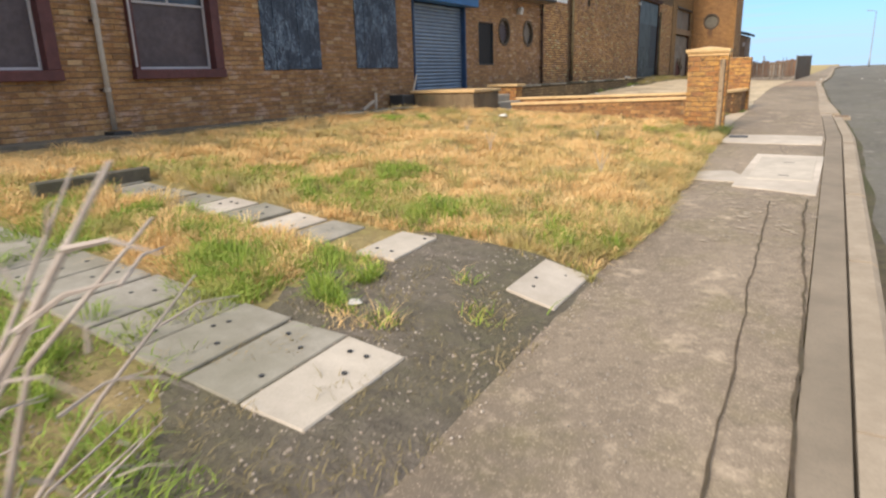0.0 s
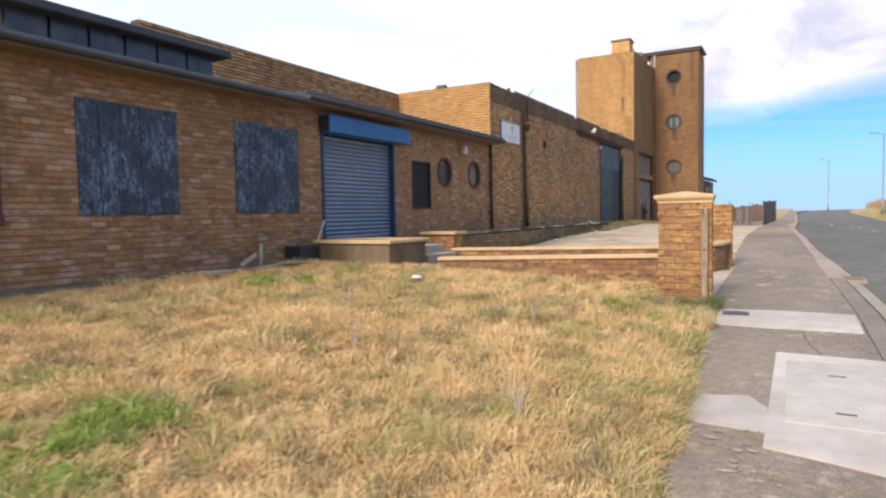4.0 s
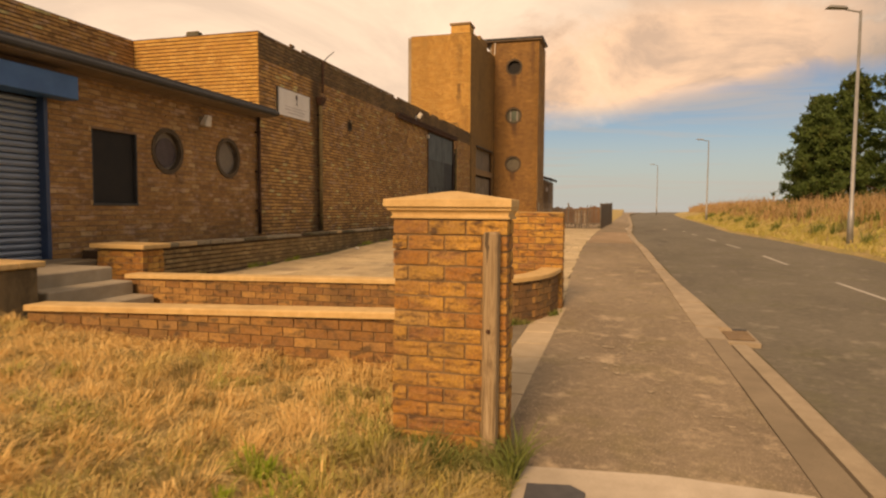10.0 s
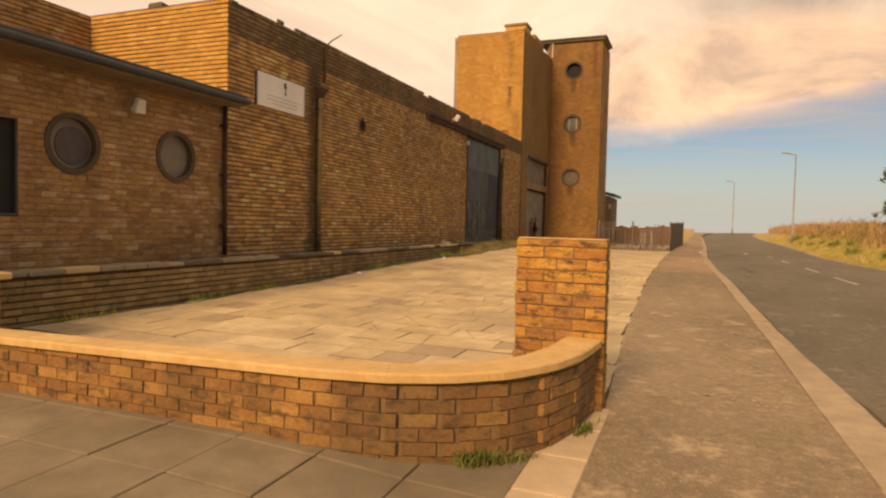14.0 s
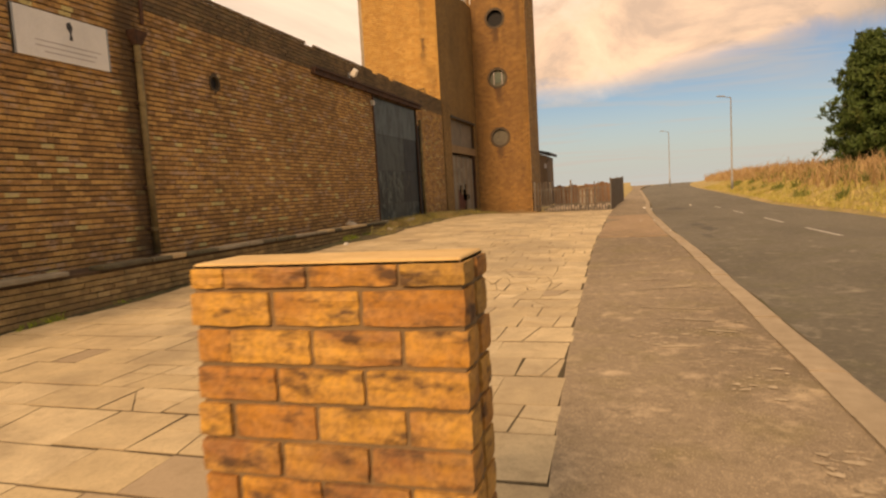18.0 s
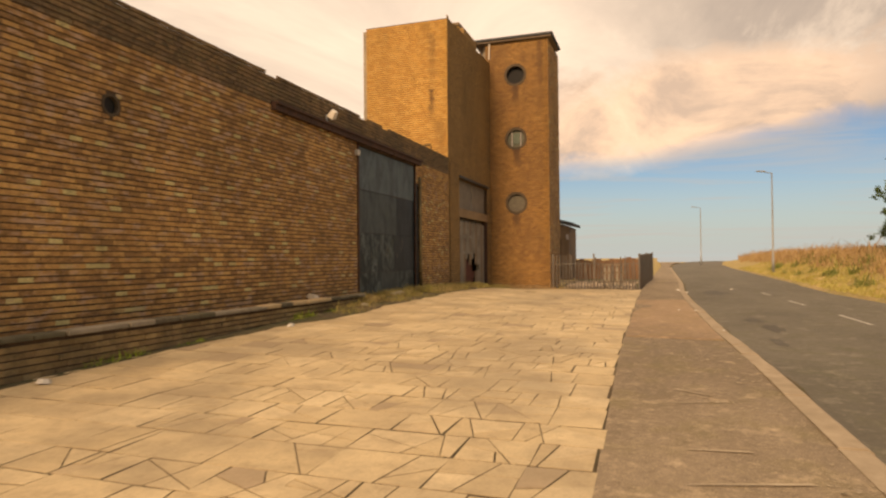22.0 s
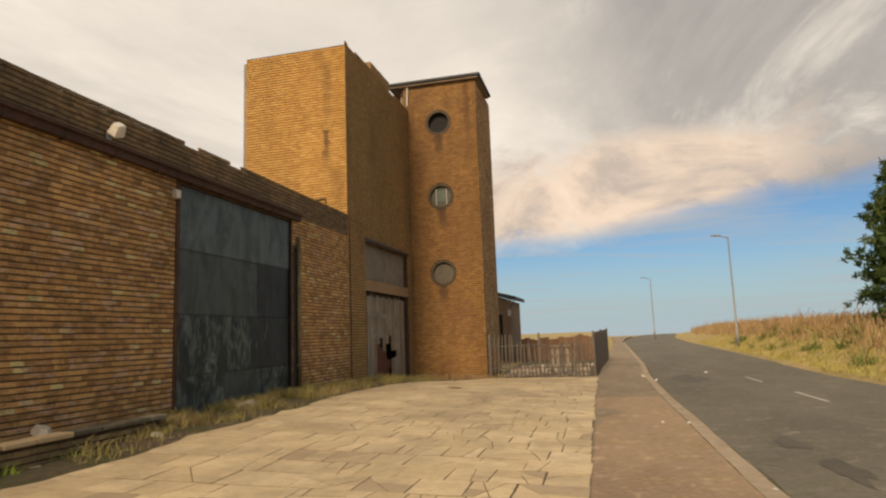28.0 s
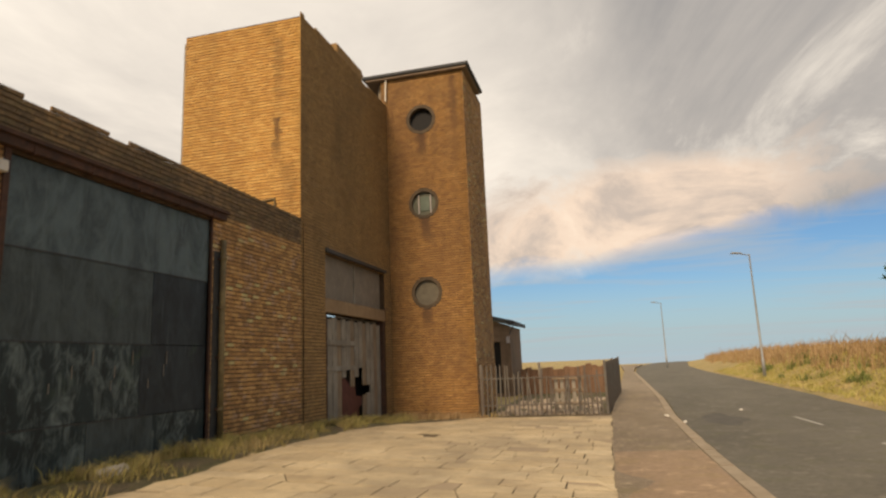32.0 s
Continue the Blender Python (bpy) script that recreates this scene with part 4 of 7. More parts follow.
wall_hall = wall_core("wall_hall", (XW, W_Y1, 0), Y, NX, BLOCK_Y - W_Y1, 0.4, HALL_TOP - 0.02, 0.34, M_MORTAR_DARK, H_HOLES, H_DISCS, None, "tall stained brown brick wall of a disused hall")
wall_hall_end = wall_core("wall_hall_end", (-14.0, W_Y1, 0), X, NY, 3.8 - 0.002, 4.2, HALL_TOP, 0.3, M_MORTAR_DARK, (), (), None, "sunlit ochre brick end wall above a flat roof")
wall_setback = wall_core("wall_setback", (-14.0, 13.6, 0), Y, NX, W_Y1 - 13.6, 4.2, 6.45, 0.3, M_MORTAR_DARK, (), (), None, "upper brick wall set back behind the wing roof")
# block and stair tower
B_HOLES = [(48.9 - BLOCK_Y, 53.85 - BLOCK_Y, 4.45, 5.82), (48.9 - BLOCK_Y, 53.85 - BLOCK_Y, 0.8, 4.1)]
wall_block_side = wall_core("wall_block_side", (XW, BLOCK_Y, 0), Y, NX, TOWER_Y - BLOCK_Y, 0.4, 12.45, 0.34, M_MORTAR_DARK, B_HOLES, (), None, "brick side of a tall block with a doorway, its shade put into darker brick tones")
wall_block_front = wall_core("wall_block_front", (-13.95, BLOCK_Y, 0), X, NY, 13.95 - 10.2 - 0.002, 5.5, 12.45, 0.3, M_MORTAR_DARK, (), (), None, "warm ochre brick front of a tall windowless block")
T_X0, T_X1, T_TOP = -10.4, -7.09, 13.72
T_DISCS = [(1.6, 11.85, 0.50), (1.6, 8.5, 0.50), (1.6, 5.13, 0.50)]
wall_tower_front = wall_core("wall_tower_front", (T_X0, TOWER_Y, 0), X, NY, T_X1 - T_X0, 0.4, T_TOP, 0.3, M_MORTAR_DARK, (), T_DISCS, None, "brick stair tower front with three round windows")
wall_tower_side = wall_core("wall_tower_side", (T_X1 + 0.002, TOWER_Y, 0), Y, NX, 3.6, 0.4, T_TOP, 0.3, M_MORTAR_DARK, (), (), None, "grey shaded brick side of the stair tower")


def close_box(name, x0, x1, y0, y1, z0, z1, mat, label):
    return tagged(Geo().box(x0, x1, y0, y1, z0, z1).build(name, mat), label, "wall", "", "structure")


close_box("wall_back", -22.3, -22.0, -3, 58, 0.2, 6.2, M_RENDER, "plain rear wall of the building")
close_box("wall_wing_end", -22.0, -10.55, -3.3, -3.0, 0.2, 4.2, M_RENDER, "plain end wall of the wing")
close_box("wall_block_back", -14.25, -13.96, BLOCK_Y + 0.31, 57.9, 5.5, 12.45, M_RENDER, "plain rear wall of the block")
close_box("wall_tower_back", -14.0, -7.18, 58.0, 58.3, 0.2, 13.5, M_RENDER, "plain rear wall of the tower")
close_box("wall_tower_inner", -10.62, -10.42, TOWER_Y + 0.31, 58.0, 12.0, 13.6, M_RENDER, "plain wall of the tower head")
roofs = [("roof_wing", -22, -9.72, -3.4, 14.3, 4.20, 4.34), ("roof_porch", -22, -9.68, 14.3, 24.48, 4.30, 4.47), ("roof_hall", -22, -10.56, 24.82, 47.44, 6.05, 6.2), ("roof_block", -13.95, -10.66, 47.8, 57.98, 12.1, 12.25)]
for nm, x0, x1, y0, y1, z0, z1 in roofs:
    r_ = thing(nm, "flat roof with a dark felt edge", "roof", kind="structure")
    Geo().box(x0, x1, y0, y1, z0, z1).build("roof_slab", M_ROOF, r_, bevel=0.012)
    if nm in ("roof_wing", "roof_porch"):
        Geo().box(XW + 0.012, x1 - 0.03, y0 + 0.05, y1 - 0.02, z0 - 0.035, z0 - 0.003).build("soffit", M_SOFFIT, r_)
        Geo().tube([(x1 + 0.045, y0, z0 + 0.05), (x1 + 0.045, y1, z0 + 0.05)], 0.055, 8).build("gutter", M_ROOF, r_, "dark half-round gutter")
# tower roof
r_ = thing("roof_tower", "dark overhanging flat roof slab of the stair tower", "roof", kind="structure")
Geo().box(-11.1, -6.80, TOWER_Y - 0.28, 57.2, 13.72, 13.84).build("roof_slab", M_ROOF, r_, bevel=0.02)
Geo().box(-11.0, -6.90, TOWER_Y - 0.2, 57.1, 13.64, 13.718).build("fascia", M_SOFFIT, r_)
# chimney on the block
ch = thing("chimney", "squat ochre brick chimney on the block roof", "chimney", kind="structure")
Geo().box(-13.9, -12.45, 56.4, 57.7, 12.24, 15.55).build("stack", M_BRICK_TOWER, ch, bevel=0.03)
Geo().box(-13.98, -12.37, 56.32, 57.78, 15.55, 15.72).build("coping", M_RENDER_BROWN, ch, bevel=0.02)
# raised length of parapet beside the tower, a short overflow pipe, and a vent cowl on the hall
pr_ = thing("parapet", "short raised length of brick parapet on the block", "parapet", kind="structure")
Geo().box(XW - 0.32, XW + 0.004, 49.95, 52.1, 12.452, 12.92).build("upstand", M_BRICK_BLOCK_SHADE, pr_, bevel=0.02)
op = tagged(Geo().tube([(XW + 0.02, TOWER_Y - 0.12, 12.75), (XW + 0.05, TOWER_Y - 0.12, 13.6)], 0.035, 8).build("overflow_pipe", M_PLASTIC_WHITE), "short pale overflow pipe under the tower roof", "pipe")
vc = tagged(Geo().prism([(-12.42, 24.56), (-12.0, 24.56), (-12.02, 24.8), (-12.4, 24.8)], HALL_TOP - 0.05, HALL_TOP + 0.14, None, 0.12).build("vent_cowl", M_STONE_DARK, bevel=0.02), "small dark vent cowl on the hall parapet", "vent")
# roof light box on the wing
cl = thing("roof_light", "long dark glazed roof light on the wing roof", "roof light", kind="structure")
Geo().box(-15.0, -11.3, 9.3, 13.3, 4.3, 4.72).build("upstand", M_BRICK_WING, cl)
for i in range(6):
    a = 9.36 + i * 0.655
    Geo().box(-11.36, -11.24, a, a + 0.60, 4.72, 5.12).build("pane", M_GLASS, cl)
Geo().box(-14.9, -11.37, 9.25, 13.2, 4.72, 5.12).build("cheek", M_RENDER, cl)
Geo().box(-15.2, -10.95, 8.95, 13.5, 5.12, 5.27).build("roof_slab", M_ROOF, cl, bevel=0.02)


# ---- windows and doors of the wing ----
def framed_window(name, y0, y1, z0, z1, label):
    """A window behind a dark mesh panel in a deep red-brown frame."""
    w = thing(name, label, "window", kind="structure", at=(XW, y0, z0))
    w.location = (0, 0, 0)
    f = 0.16
    for nm, a in (("frame_sill", (XW - 0.1, XW + 0.13, y0 - 0.02, y1 + 0.02, z0, z0 + f)), ("frame_head", (XW - 0.1, XW + 0.10, y0, y1, z1 - 0.12, z1)),
                  ("frame_jamb", (XW - 0.1, XW + 0.10, y0, y0 + 0.10, z0 + f, z1 - 0.12)), ("frame_jamb", (XW - 0.1, XW + 0.12, y1 - 0.2, y1, z0 + f, z1 - 0.12))):
        Geo().box(*a).build(nm, M_RED_FRAME, w, "dark red-brown painted frame", 0.008)
    xi = XW - 0.06
    a, b, c, d = y0 + 0.1, y1 - 0.2, z0 + f, z1 - 0.12
    sash = Geo().box(xi - 0.03, xi - 0.01, a, b, c, d).build("pane", M_MESH, w, "dull grey mesh-covered pane")
    bar = 0.045
    zt = c + (d - c) * 0.68
    mid = (a + b) / 2
    for r in ((a, b, c, c + bar), (a, b, d - bar, d), (a, a + bar, c + bar, d - bar), (b - bar, b, c + bar, d - bar), (a + bar, b - bar, zt, zt + bar), (mid - bar / 2, mid + bar / 2, zt + bar, d - bar)):
        Geo().box(xi - 0.01, xi + 0.02, *r).build("glazing_bar", M_UPVC, sash, "pale plastic glazing bar", 0.004)
    for r in ((a + bar, mid - bar / 2), (mid + bar / 2, b - bar)):
        Geo().box(xi - 0.008, xi + 0.004, *r, zt + bar, d - bar).build("top_light", M_GLASS, sash)
    Geo().box(XW + 0.10, XW + 0.125, y0 + 0.0, y0 + 0.03, z0 + 0.2, z1).build("edge_strip", M_UPVC, w, "pale bent metal edge strip")
    return w


framed_window("window_1", *W_HOLES[0], "large window in a red-brown frame behind grey mesh")
framed_window("window_2", *W_HOLES[1], "window in a red-brown frame behind grey mesh")
M_BOARD = boarded_mat()
for nm, (y0, y1, z0, z1) in (("window_3", W_HOLES[2]), ("window_4", W_HOLES[3])):
    w = thing(nm, "window boarded with dark boards under pale streaks", "boarded window", kind="structure")
    n_b = 5
    for i in range(n_b):
        a = y0 - 0.02 + (y1 - y0 + 0.04) * i / n_b
        Geo().box(XW - 0.05, XW + 0.03 + 0.006 * (i % 2), a + 0.004, a + (y1 - y0 + 0.04) / n_b - 0.004, z0 - 0.02 + random.uniform(0, 0.02), z1 + random.uniform(-0.01, 0.03)).build("board", M_BOARD, w, bevel=0.004)
    # black sheet painted as the dark room behind the boards
    Geo().box(XW - 0.2, XW - 0.06, y0, y1, z0, z1).build("backing", M_BLACK, w)
w = thing("window_5", "small window blocked with a black panel", "boarded window", kind="structure")
y0, y1, z0, z1 = W_HOLES[5]
Geo().box(XW - 0.14, XW - 0.06, y0, y1, z0, z1).build("panel", M_BLACK, w)
Geo().box(XW - 0.02, XW + 0.02, y0, y1, z0 - 0.05, z0).build("sill", M_INK, w, bevel=0.005)
for e in (y0, y1 - 0.03):
    Geo().box(XW - 0.06, XW + 0.006, e, e + 0.03, z0, z1).build("frame", M_INK, w)


def ring(parent, o, u, n, r0, r1, d0, d1, mat, name="ring", label=""):
    """A flat round frame about o, between radii r0 and r1 and depths d0 and d1 along n."""
    o, u, n = Vector(o), Vector(u), Vector(n)
    k = 40
    vs, fs = [], []
    for i in range(k):
        a = 2 * math.pi * i / k
        dr = math.cos(a) * u + math.sin(a) * Vector((0, 0, 1))
        vs += [o + dr * r0 + n * d0, o + dr * r1 + n * d0, o + dr * r1 + n * d1, o + dr * r0 + n * d1]
    for i in range(k):
        a, b = 4 * i, 4 * ((i + 1) % k)
        fs += [(a + j, a + (j + 1) % 4, b + (j + 1) % 4, b + j) for j in range(4)]
    return Geo().add(vs, fs).build(name, mat, parent, label)


def disc(parent, o, u, n, r, d, mat, name="pane", label=""):
    o, u, n = Vector(o), Vector(u), Vector(n)
    k = 40
    c = [o + r * (math.cos(2 * math.pi * i / k) * u + math.sin(2 * math.pi * i / k) * Vector((0, 0, 1))) for i in range(k)]
    return Geo().add([p + n * d for p in c] + [p + n * (d - 0.02) for p in c], [tuple(range(k)), tuple(range(2 * k - 1, k - 1, -1))] + [(i, k + i, k + (i + 1) % k, (i + 1) % k) for i in range(k)]).build(name, mat, parent, label)


for k, (cy, cz, r) in enumerate(W_DISCS):
    w = thing(f"window_{6 + k}", "round window with a brick ring and a dull grey pane", "round window", "round windows of the wing", "structure")
    ring(w, (XW, cy, cz), (0, 1, 0), (1, 0, 0), r - 0.05, r + 0.035, -0.08, 0.03, M_RING, "ring", "weathered brown ring")
    disc(w, (XW, cy, cz), (0, 1, 0), (1, 0, 0), r + 0.01, -0.10, M_GREY_PANE, "pane", "dull grey boarded pane")
    if k == 0:
        disc(w, (XW, cy + 0.06, cz - 0.02), (0, 1, 0), (1, 0, 0), r * 0.68, -0.085, M_MESH, "patch_board", "darker grey board")

# roller shutter
sh = thing("door_1", "closed grey-blue roller shutter with a bright blue box", "roller shutter", kind="structure")
y0, y1 = 15.36, 18.2
n_s = 27
for i in range(n_s):
    a = 1.0 + (3.72 - 1.0) * i / n_s
    h = (3.72 - 1.0) / n_s
    g = Geo()
    prof = [(-0.145, a), (-0.100, a + h * 0.16), (-0.085, a + h * 0.5), (-0.100, a + h * 0.84), (-0.145, a + h)]
    g.add([(XW + px, yy, pz) for yy in (y0, y1) for px, pz in prof], [(j, j + 1, 6 + j, 5 + j) for j in range(4)])
    g.build("slat", M_BLUE_STEEL, sh)
for a in (y0 - 0.07, y1):
    Geo().box(XW - 0.13, XW + 0.05, a, a + 0.075, 0.95, 3.74).build("guide_rail", M_BLUE_DARK, sh, "blue painted guide rail", 0.006)
Geo().box(XW - 0.1, XW + 0.33, 15.25, 18.62, 3.74, 4.12).build("shutter_box", M_BLUE_BOX, sh, "bright blue shutter box", 0.012)
Geo().box(XW + 0.02, XW + 0.30, 15.25 - 0.012, 15.25 - 0.001, 3.76, 4.10).build("end_plate", M_INK, sh)
# black sheet standing for the unlit space behind the slats
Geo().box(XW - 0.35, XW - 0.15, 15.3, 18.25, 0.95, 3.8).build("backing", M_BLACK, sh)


def pipe(name, x, y, z0, z1, r, mat, label, hopper=False, brackets=4, kink=0.0):
    p = thing(name, label, "drainpipe")
    Geo().tube([(x + kink, y + 0.02, z0), (x, y, z0 + (z1 - z0) * 0.45), (x, y, z1)], r, 10).build("pipe", mat, p, smooth=True)
    for i in range(brackets):
        z = z0 + (z1 - z0) * (i + 0.6) / brackets
        col_ = Geo().tube([(x, y, z - 0.035), (x, y, z + 0.035)], r * 1.28, 10).build("collar", mat, p)
        Geo().box(XW, x, y - r * 1.8, y + r * 1.8, z - 0.02, z + 0.02).build("bracket", M_IRON, col_)
    if hopper:
        Geo().add([(x - 0.09, y - 0.16, z1 + 0.22), (x + 0.13, y - 0.16, z1 + 0.22), (x + 0.13, y + 0.16, z1 + 0.22), (x - 0.09, y + 0.16, z1 + 0.22), (x - 0.05, y - 0.07, z1 - 0.02), (x + 0.06, y - 0.07, z1 - 0.02), (x + 0.06, y + 0.07, z1 - 0.02), (x - 0.05, y + 0.07, z1 - 0.02)],
                  [(3, 2, 1, 0), (4, 5, 6, 7), (0, 1, 5, 4), (1, 2, 6, 5), (2, 3, 7, 6), (3, 0, 4, 7)]).build("hopper", M_IRON, p, "rusty iron hopper")
    return p


pipe("drainpipe", XW + 0.09, 6.18, 1.0, 4.2, 0.045, M_CREAM_PIPE, "cream painted drainpipe peeling over a gully", brackets=3)
g1 = thing("gully_box", "dark gully box at the foot of a drainpipe", "gully")
Geo().box(XW + 0.02, XW + 0.30, 6.05, 6.36, 0.80, 0.98).build("box", M_INK, g1, bevel=0.01)
pipe("drainpipe", XW + 0.09, 27.75, 1.3, 5.1, 0.06, M_OLD_PIPE, "old yellowed iron drainpipe with a rusty hopper", True, 5)
pipe("drainpipe", XW + 0.08, 24.36, 1.32, 4.28, 0.045, M_IRON, "rust-brown iron drainpipe under the roof corner", False, 3)
pipe("drainpipe", XW + 0.09, 43.85, 1.2, 5.25, 0.06, M_OLD_PIPE, "old brown drainpipe beside the steel door", False, 4)

# sign board on the hall
sg = thing("sign_board", "plain white sign board fixed high on the brick wall", "sign")
S0, S1, SZ0, SZ1 = 25.34, 27.12, 4.50, 5.22
Geo().box(XW + 0.012, XW + 0.06, S0, S1, SZ0, SZ1).build("board", M_WHITE, sg, bevel=0.006)
Geo().add([(XW + 0.063, S0 + 1.0 + a, SZ0 + 0.42 + b) for a, b in ((-0.06, 0.2), (0.02, 0.24), (0.06, 0.16), (0.03, 0.05), (0.05, -0.05), (-0.02, -0.05), (0.0, 0.06), (-0.05, 0.12))], [tuple(range(8))]).build("emblem", M_INK, sg, "small dark emblem")
for i, (a, b) in enumerate(((0.35, 1.6), (0.35, 1.5), (0.5, 1.45))):
    Geo().box(XW + 0.061, XW + 0.063, S0 + a, S0 + b, SZ0 + 0.26 - i * 0.08, SZ0 + 0.275 - i * 0.08).build("text_bar", M_UPVC, sg, "faint grey line of lettering")
for e in (S0, S1 - 0.03):
    Geo().box(XW + 0.012, XW + 0.065, e, e + 0.03, SZ0, SZ1).build("edge", M_STEEL, sg)
# vent hole
vt = thing("vent_1", "round clay vent pipe through the brick wall", "vent", kind="structure")
ring(vt, (XW, 30.05, 4.75), (0, 1, 0), (1, 0, 0), 0.14, 0.185, -0.25, 0.018, M_RING, "collar")
# black disc paints the darkness inside the vent
disc(vt, (XW, 30.05, 4.75), (0, 1, 0), (1, 0, 0), 0.15, -0.06, M_BLACK, "darkness")
# sliding door rail and canopy
rl = thing("door_rail", "rusty steel sliding-door rail along the wall", "rail")
Geo().box(XW + 0.012, XW + 0.14, 34.5, 43.9, 5.66, 5.86).build("rail", M_IRON, rl, bevel=0.01)
Geo().box(XW + 0.14, XW + 0.2, 34.5, 43.9, 5.80, 5.86).build("cover", M_IRON, rl)
for i in range(9):
    Geo().box(XW + 0.012, XW + 0.15, 35.0 + i * 1.05, 35.05 + i * 1.05, 5.64, 5.87).build("bracket", M_IRON, rl)
fl = thing("floodlight", "weathered white floodlight on the wall top", "floodlight")
Geo().box(XW + 0.02, XW + 0.06, 37.0, 37.08, 5.86, 6.1).build("stem", M_STEEL, fl)
Geo().prism([(-0.09, -0.12), (0.09, -0.12), (0.11, 0.12), (-0.11, 0.12)], 0, 0.22, pose(XW + 0.16, 37.04, 6.0, 25, 35, 20), 0.25).build("head", M_PLASTIC_WHITE, fl, bevel=0.02)
fl = thing("bulkhead_lamp", "weathered cream wall lamp between round windows", "wall lamp")
Geo().prism([(-0.07, -0.11), (0.09, -0.11), (0.09, 0.11), (-0.07, 0.11)], 0, 0.24, pose(XW + 0.1, 22.2, 3.78, 0, 18, 0), 0.3).build("head", M_PLASTIC_WHITE, fl, bevel=0.02)
Geo().box(XW + 0.01, XW + 0.05, 22.12, 22.28, 3.76, 3.98).build("back_plate", M_RENDER, fl)
sb = thing("alarm_box", "small white box on the door frame", "alarm box")
Geo().box(XW + 0.012, XW + 0.12, 38.72, 38.86, 5.28, 5.44).build("box", M_PLASTIC_WHITE, sb, bevel=0.01)
# aerial
ae = thing("aerial", "thin leaning wire aerial on the parapet", "aerial")
Geo().tube([(XW + 0.05, 27.98, 5.5), (XW + 0.05, 28.0, 6.15), (XW + 0.05, 28.04, 6.46)], 0.034, 8).build("bracket_pole", M_IRON, ae)
Geo().tube([(XW + 0.05, 28.03, 6.42), (XW + 0.02, 28.3, 6.62), (XW, 28.86, 6.95)], [0.02, 0.018, 0.012], 6).build("mast", M_INK, ae)

# big steel sheet door
M_SHEET_PALE = sheet_mat("pale_sheet", (0.074, 0.102, 0.110), 0.4, (0.14, 0.175, 0.18))
M_SHEET_MID = sheet_mat("grey_sheet", (0.050, 0.066, 0.068), 0.4, (0.10, 0.125, 0.122))
M_SHEET_DARK = sheet_mat("dark_sheet", (0.016, 0.023, 0.028), 0.25, (0.08, 0.10, 0.11))
M_SHEET_SCUFF = sheet_mat("scuffed_sheet", (0.014, 0.026, 0.028), 0.85, (0.17, 0.21, 0.205))
dr = thing("door_2", "large blue-grey steel sheet door, scuffed and patched", "sliding door", kind="structure")
D0, D1, DZ0, DZ1 = 38.95, 43.5, 0.8, 5.62
DX = XW - 0.03
# black sheet painted as darkness in the gaps between the steel sheets
Geo().box(DX - 0.1, DX - 0.03, D0, D1, DZ0, DZ1).build("backing", M_BLACK, dr)
rows_ = [(1.05, 1.84, (0, .36, .68, 1), (M_SHEET_SCUFF, M_SHEET_MID, M_SHEET_SCUFF)), (1.84, 3.04, (0, .60, 1), (M_SHEET_SCUFF, M_SHEET_DARK)),
         (3.04, 4.33, (0, .655, 1), (M_SHEET_MID, M_SHEET_DARK)), (4.33, 5.6, (0, 1), (M_SHEET_PALE,))]
for za, zb, cs, ms in rows_:
    for a, b, sm in zip(cs[:-1], cs[1:], ms):
        o = random.uniform(0, 0.012)
        Geo().box(DX - 0.025 + o, DX + o, D0 + (D1 - D0) * a + 0.006, D0 + (D1 - D0) * b - 0.006, za + 0.008, zb - 0.004).build("sheet", sm, dr, bevel=0.004)
Geo().box(DX - 0.02, DX + 0.0, D0, D1, DZ0, 1.05).build("kick_sheet", M_SHEET_DARK, dr)
for e, wd in ((D0 - 0.10, 0.10), (D1, 0.05)):
    Geo().box(XW - 0.12, XW + 0.045, e, e + wd, 0.8, 5.66).build("jamb", M_IRON, dr, "rusty dark steel jamb", 0.008)
# thin ink strips paint the shadow lines where the sheets overlap
for za in (1.84, 3.04, 4.33):
    Geo().box(DX + 0.012, DX + 0.018, D0, D1 if za > 4 else D0 + 3.0, za - 0.012, za + 0.008).build("lap_strip", M_INK, dr)
for k in range(9):
    Geo().box(DX + 0.014, DX + 0.02, D0 + 0.9 + 0.31 * k + 0.08 * (k % 4), D0 + 0.915 + 0.31 * k + 0.08 * (k % 4), 2.3 + 0.2 * (k % 3), 2.45 + 0.24 * (k % 3)).build("scuff_mark", M_GREY_PANE, dr, "pale painted scuff")

rc = tagged(Geo().box(XW + 0.004, XW + 0.024, 43.62, 43.98, 1.1, 5.0).build("dark_strip", M_INK, bevel=0.003), "dark strip beside the drainpipe", "metal strip")
bp = thing("block_pipework", "small brown pipe loop on the block front", "pipe")
Geo().tube([(-11.75, BLOCK_Y - 0.06, 7.05), (-10.95, BLOCK_Y - 0.06, 7.12), (-10.9, BLOCK_Y - 0.06, 6.55)], 0.035, 8).build("pipe", M_OLD_PIPE, bp)
Geo().tube([(-11.75, BLOCK_Y - 0.06, 7.05), (-11.78, BLOCK_Y - 0.02, 6.3)], 0.03, 8).build("branch_pipe", M_OLD_PIPE, bp)
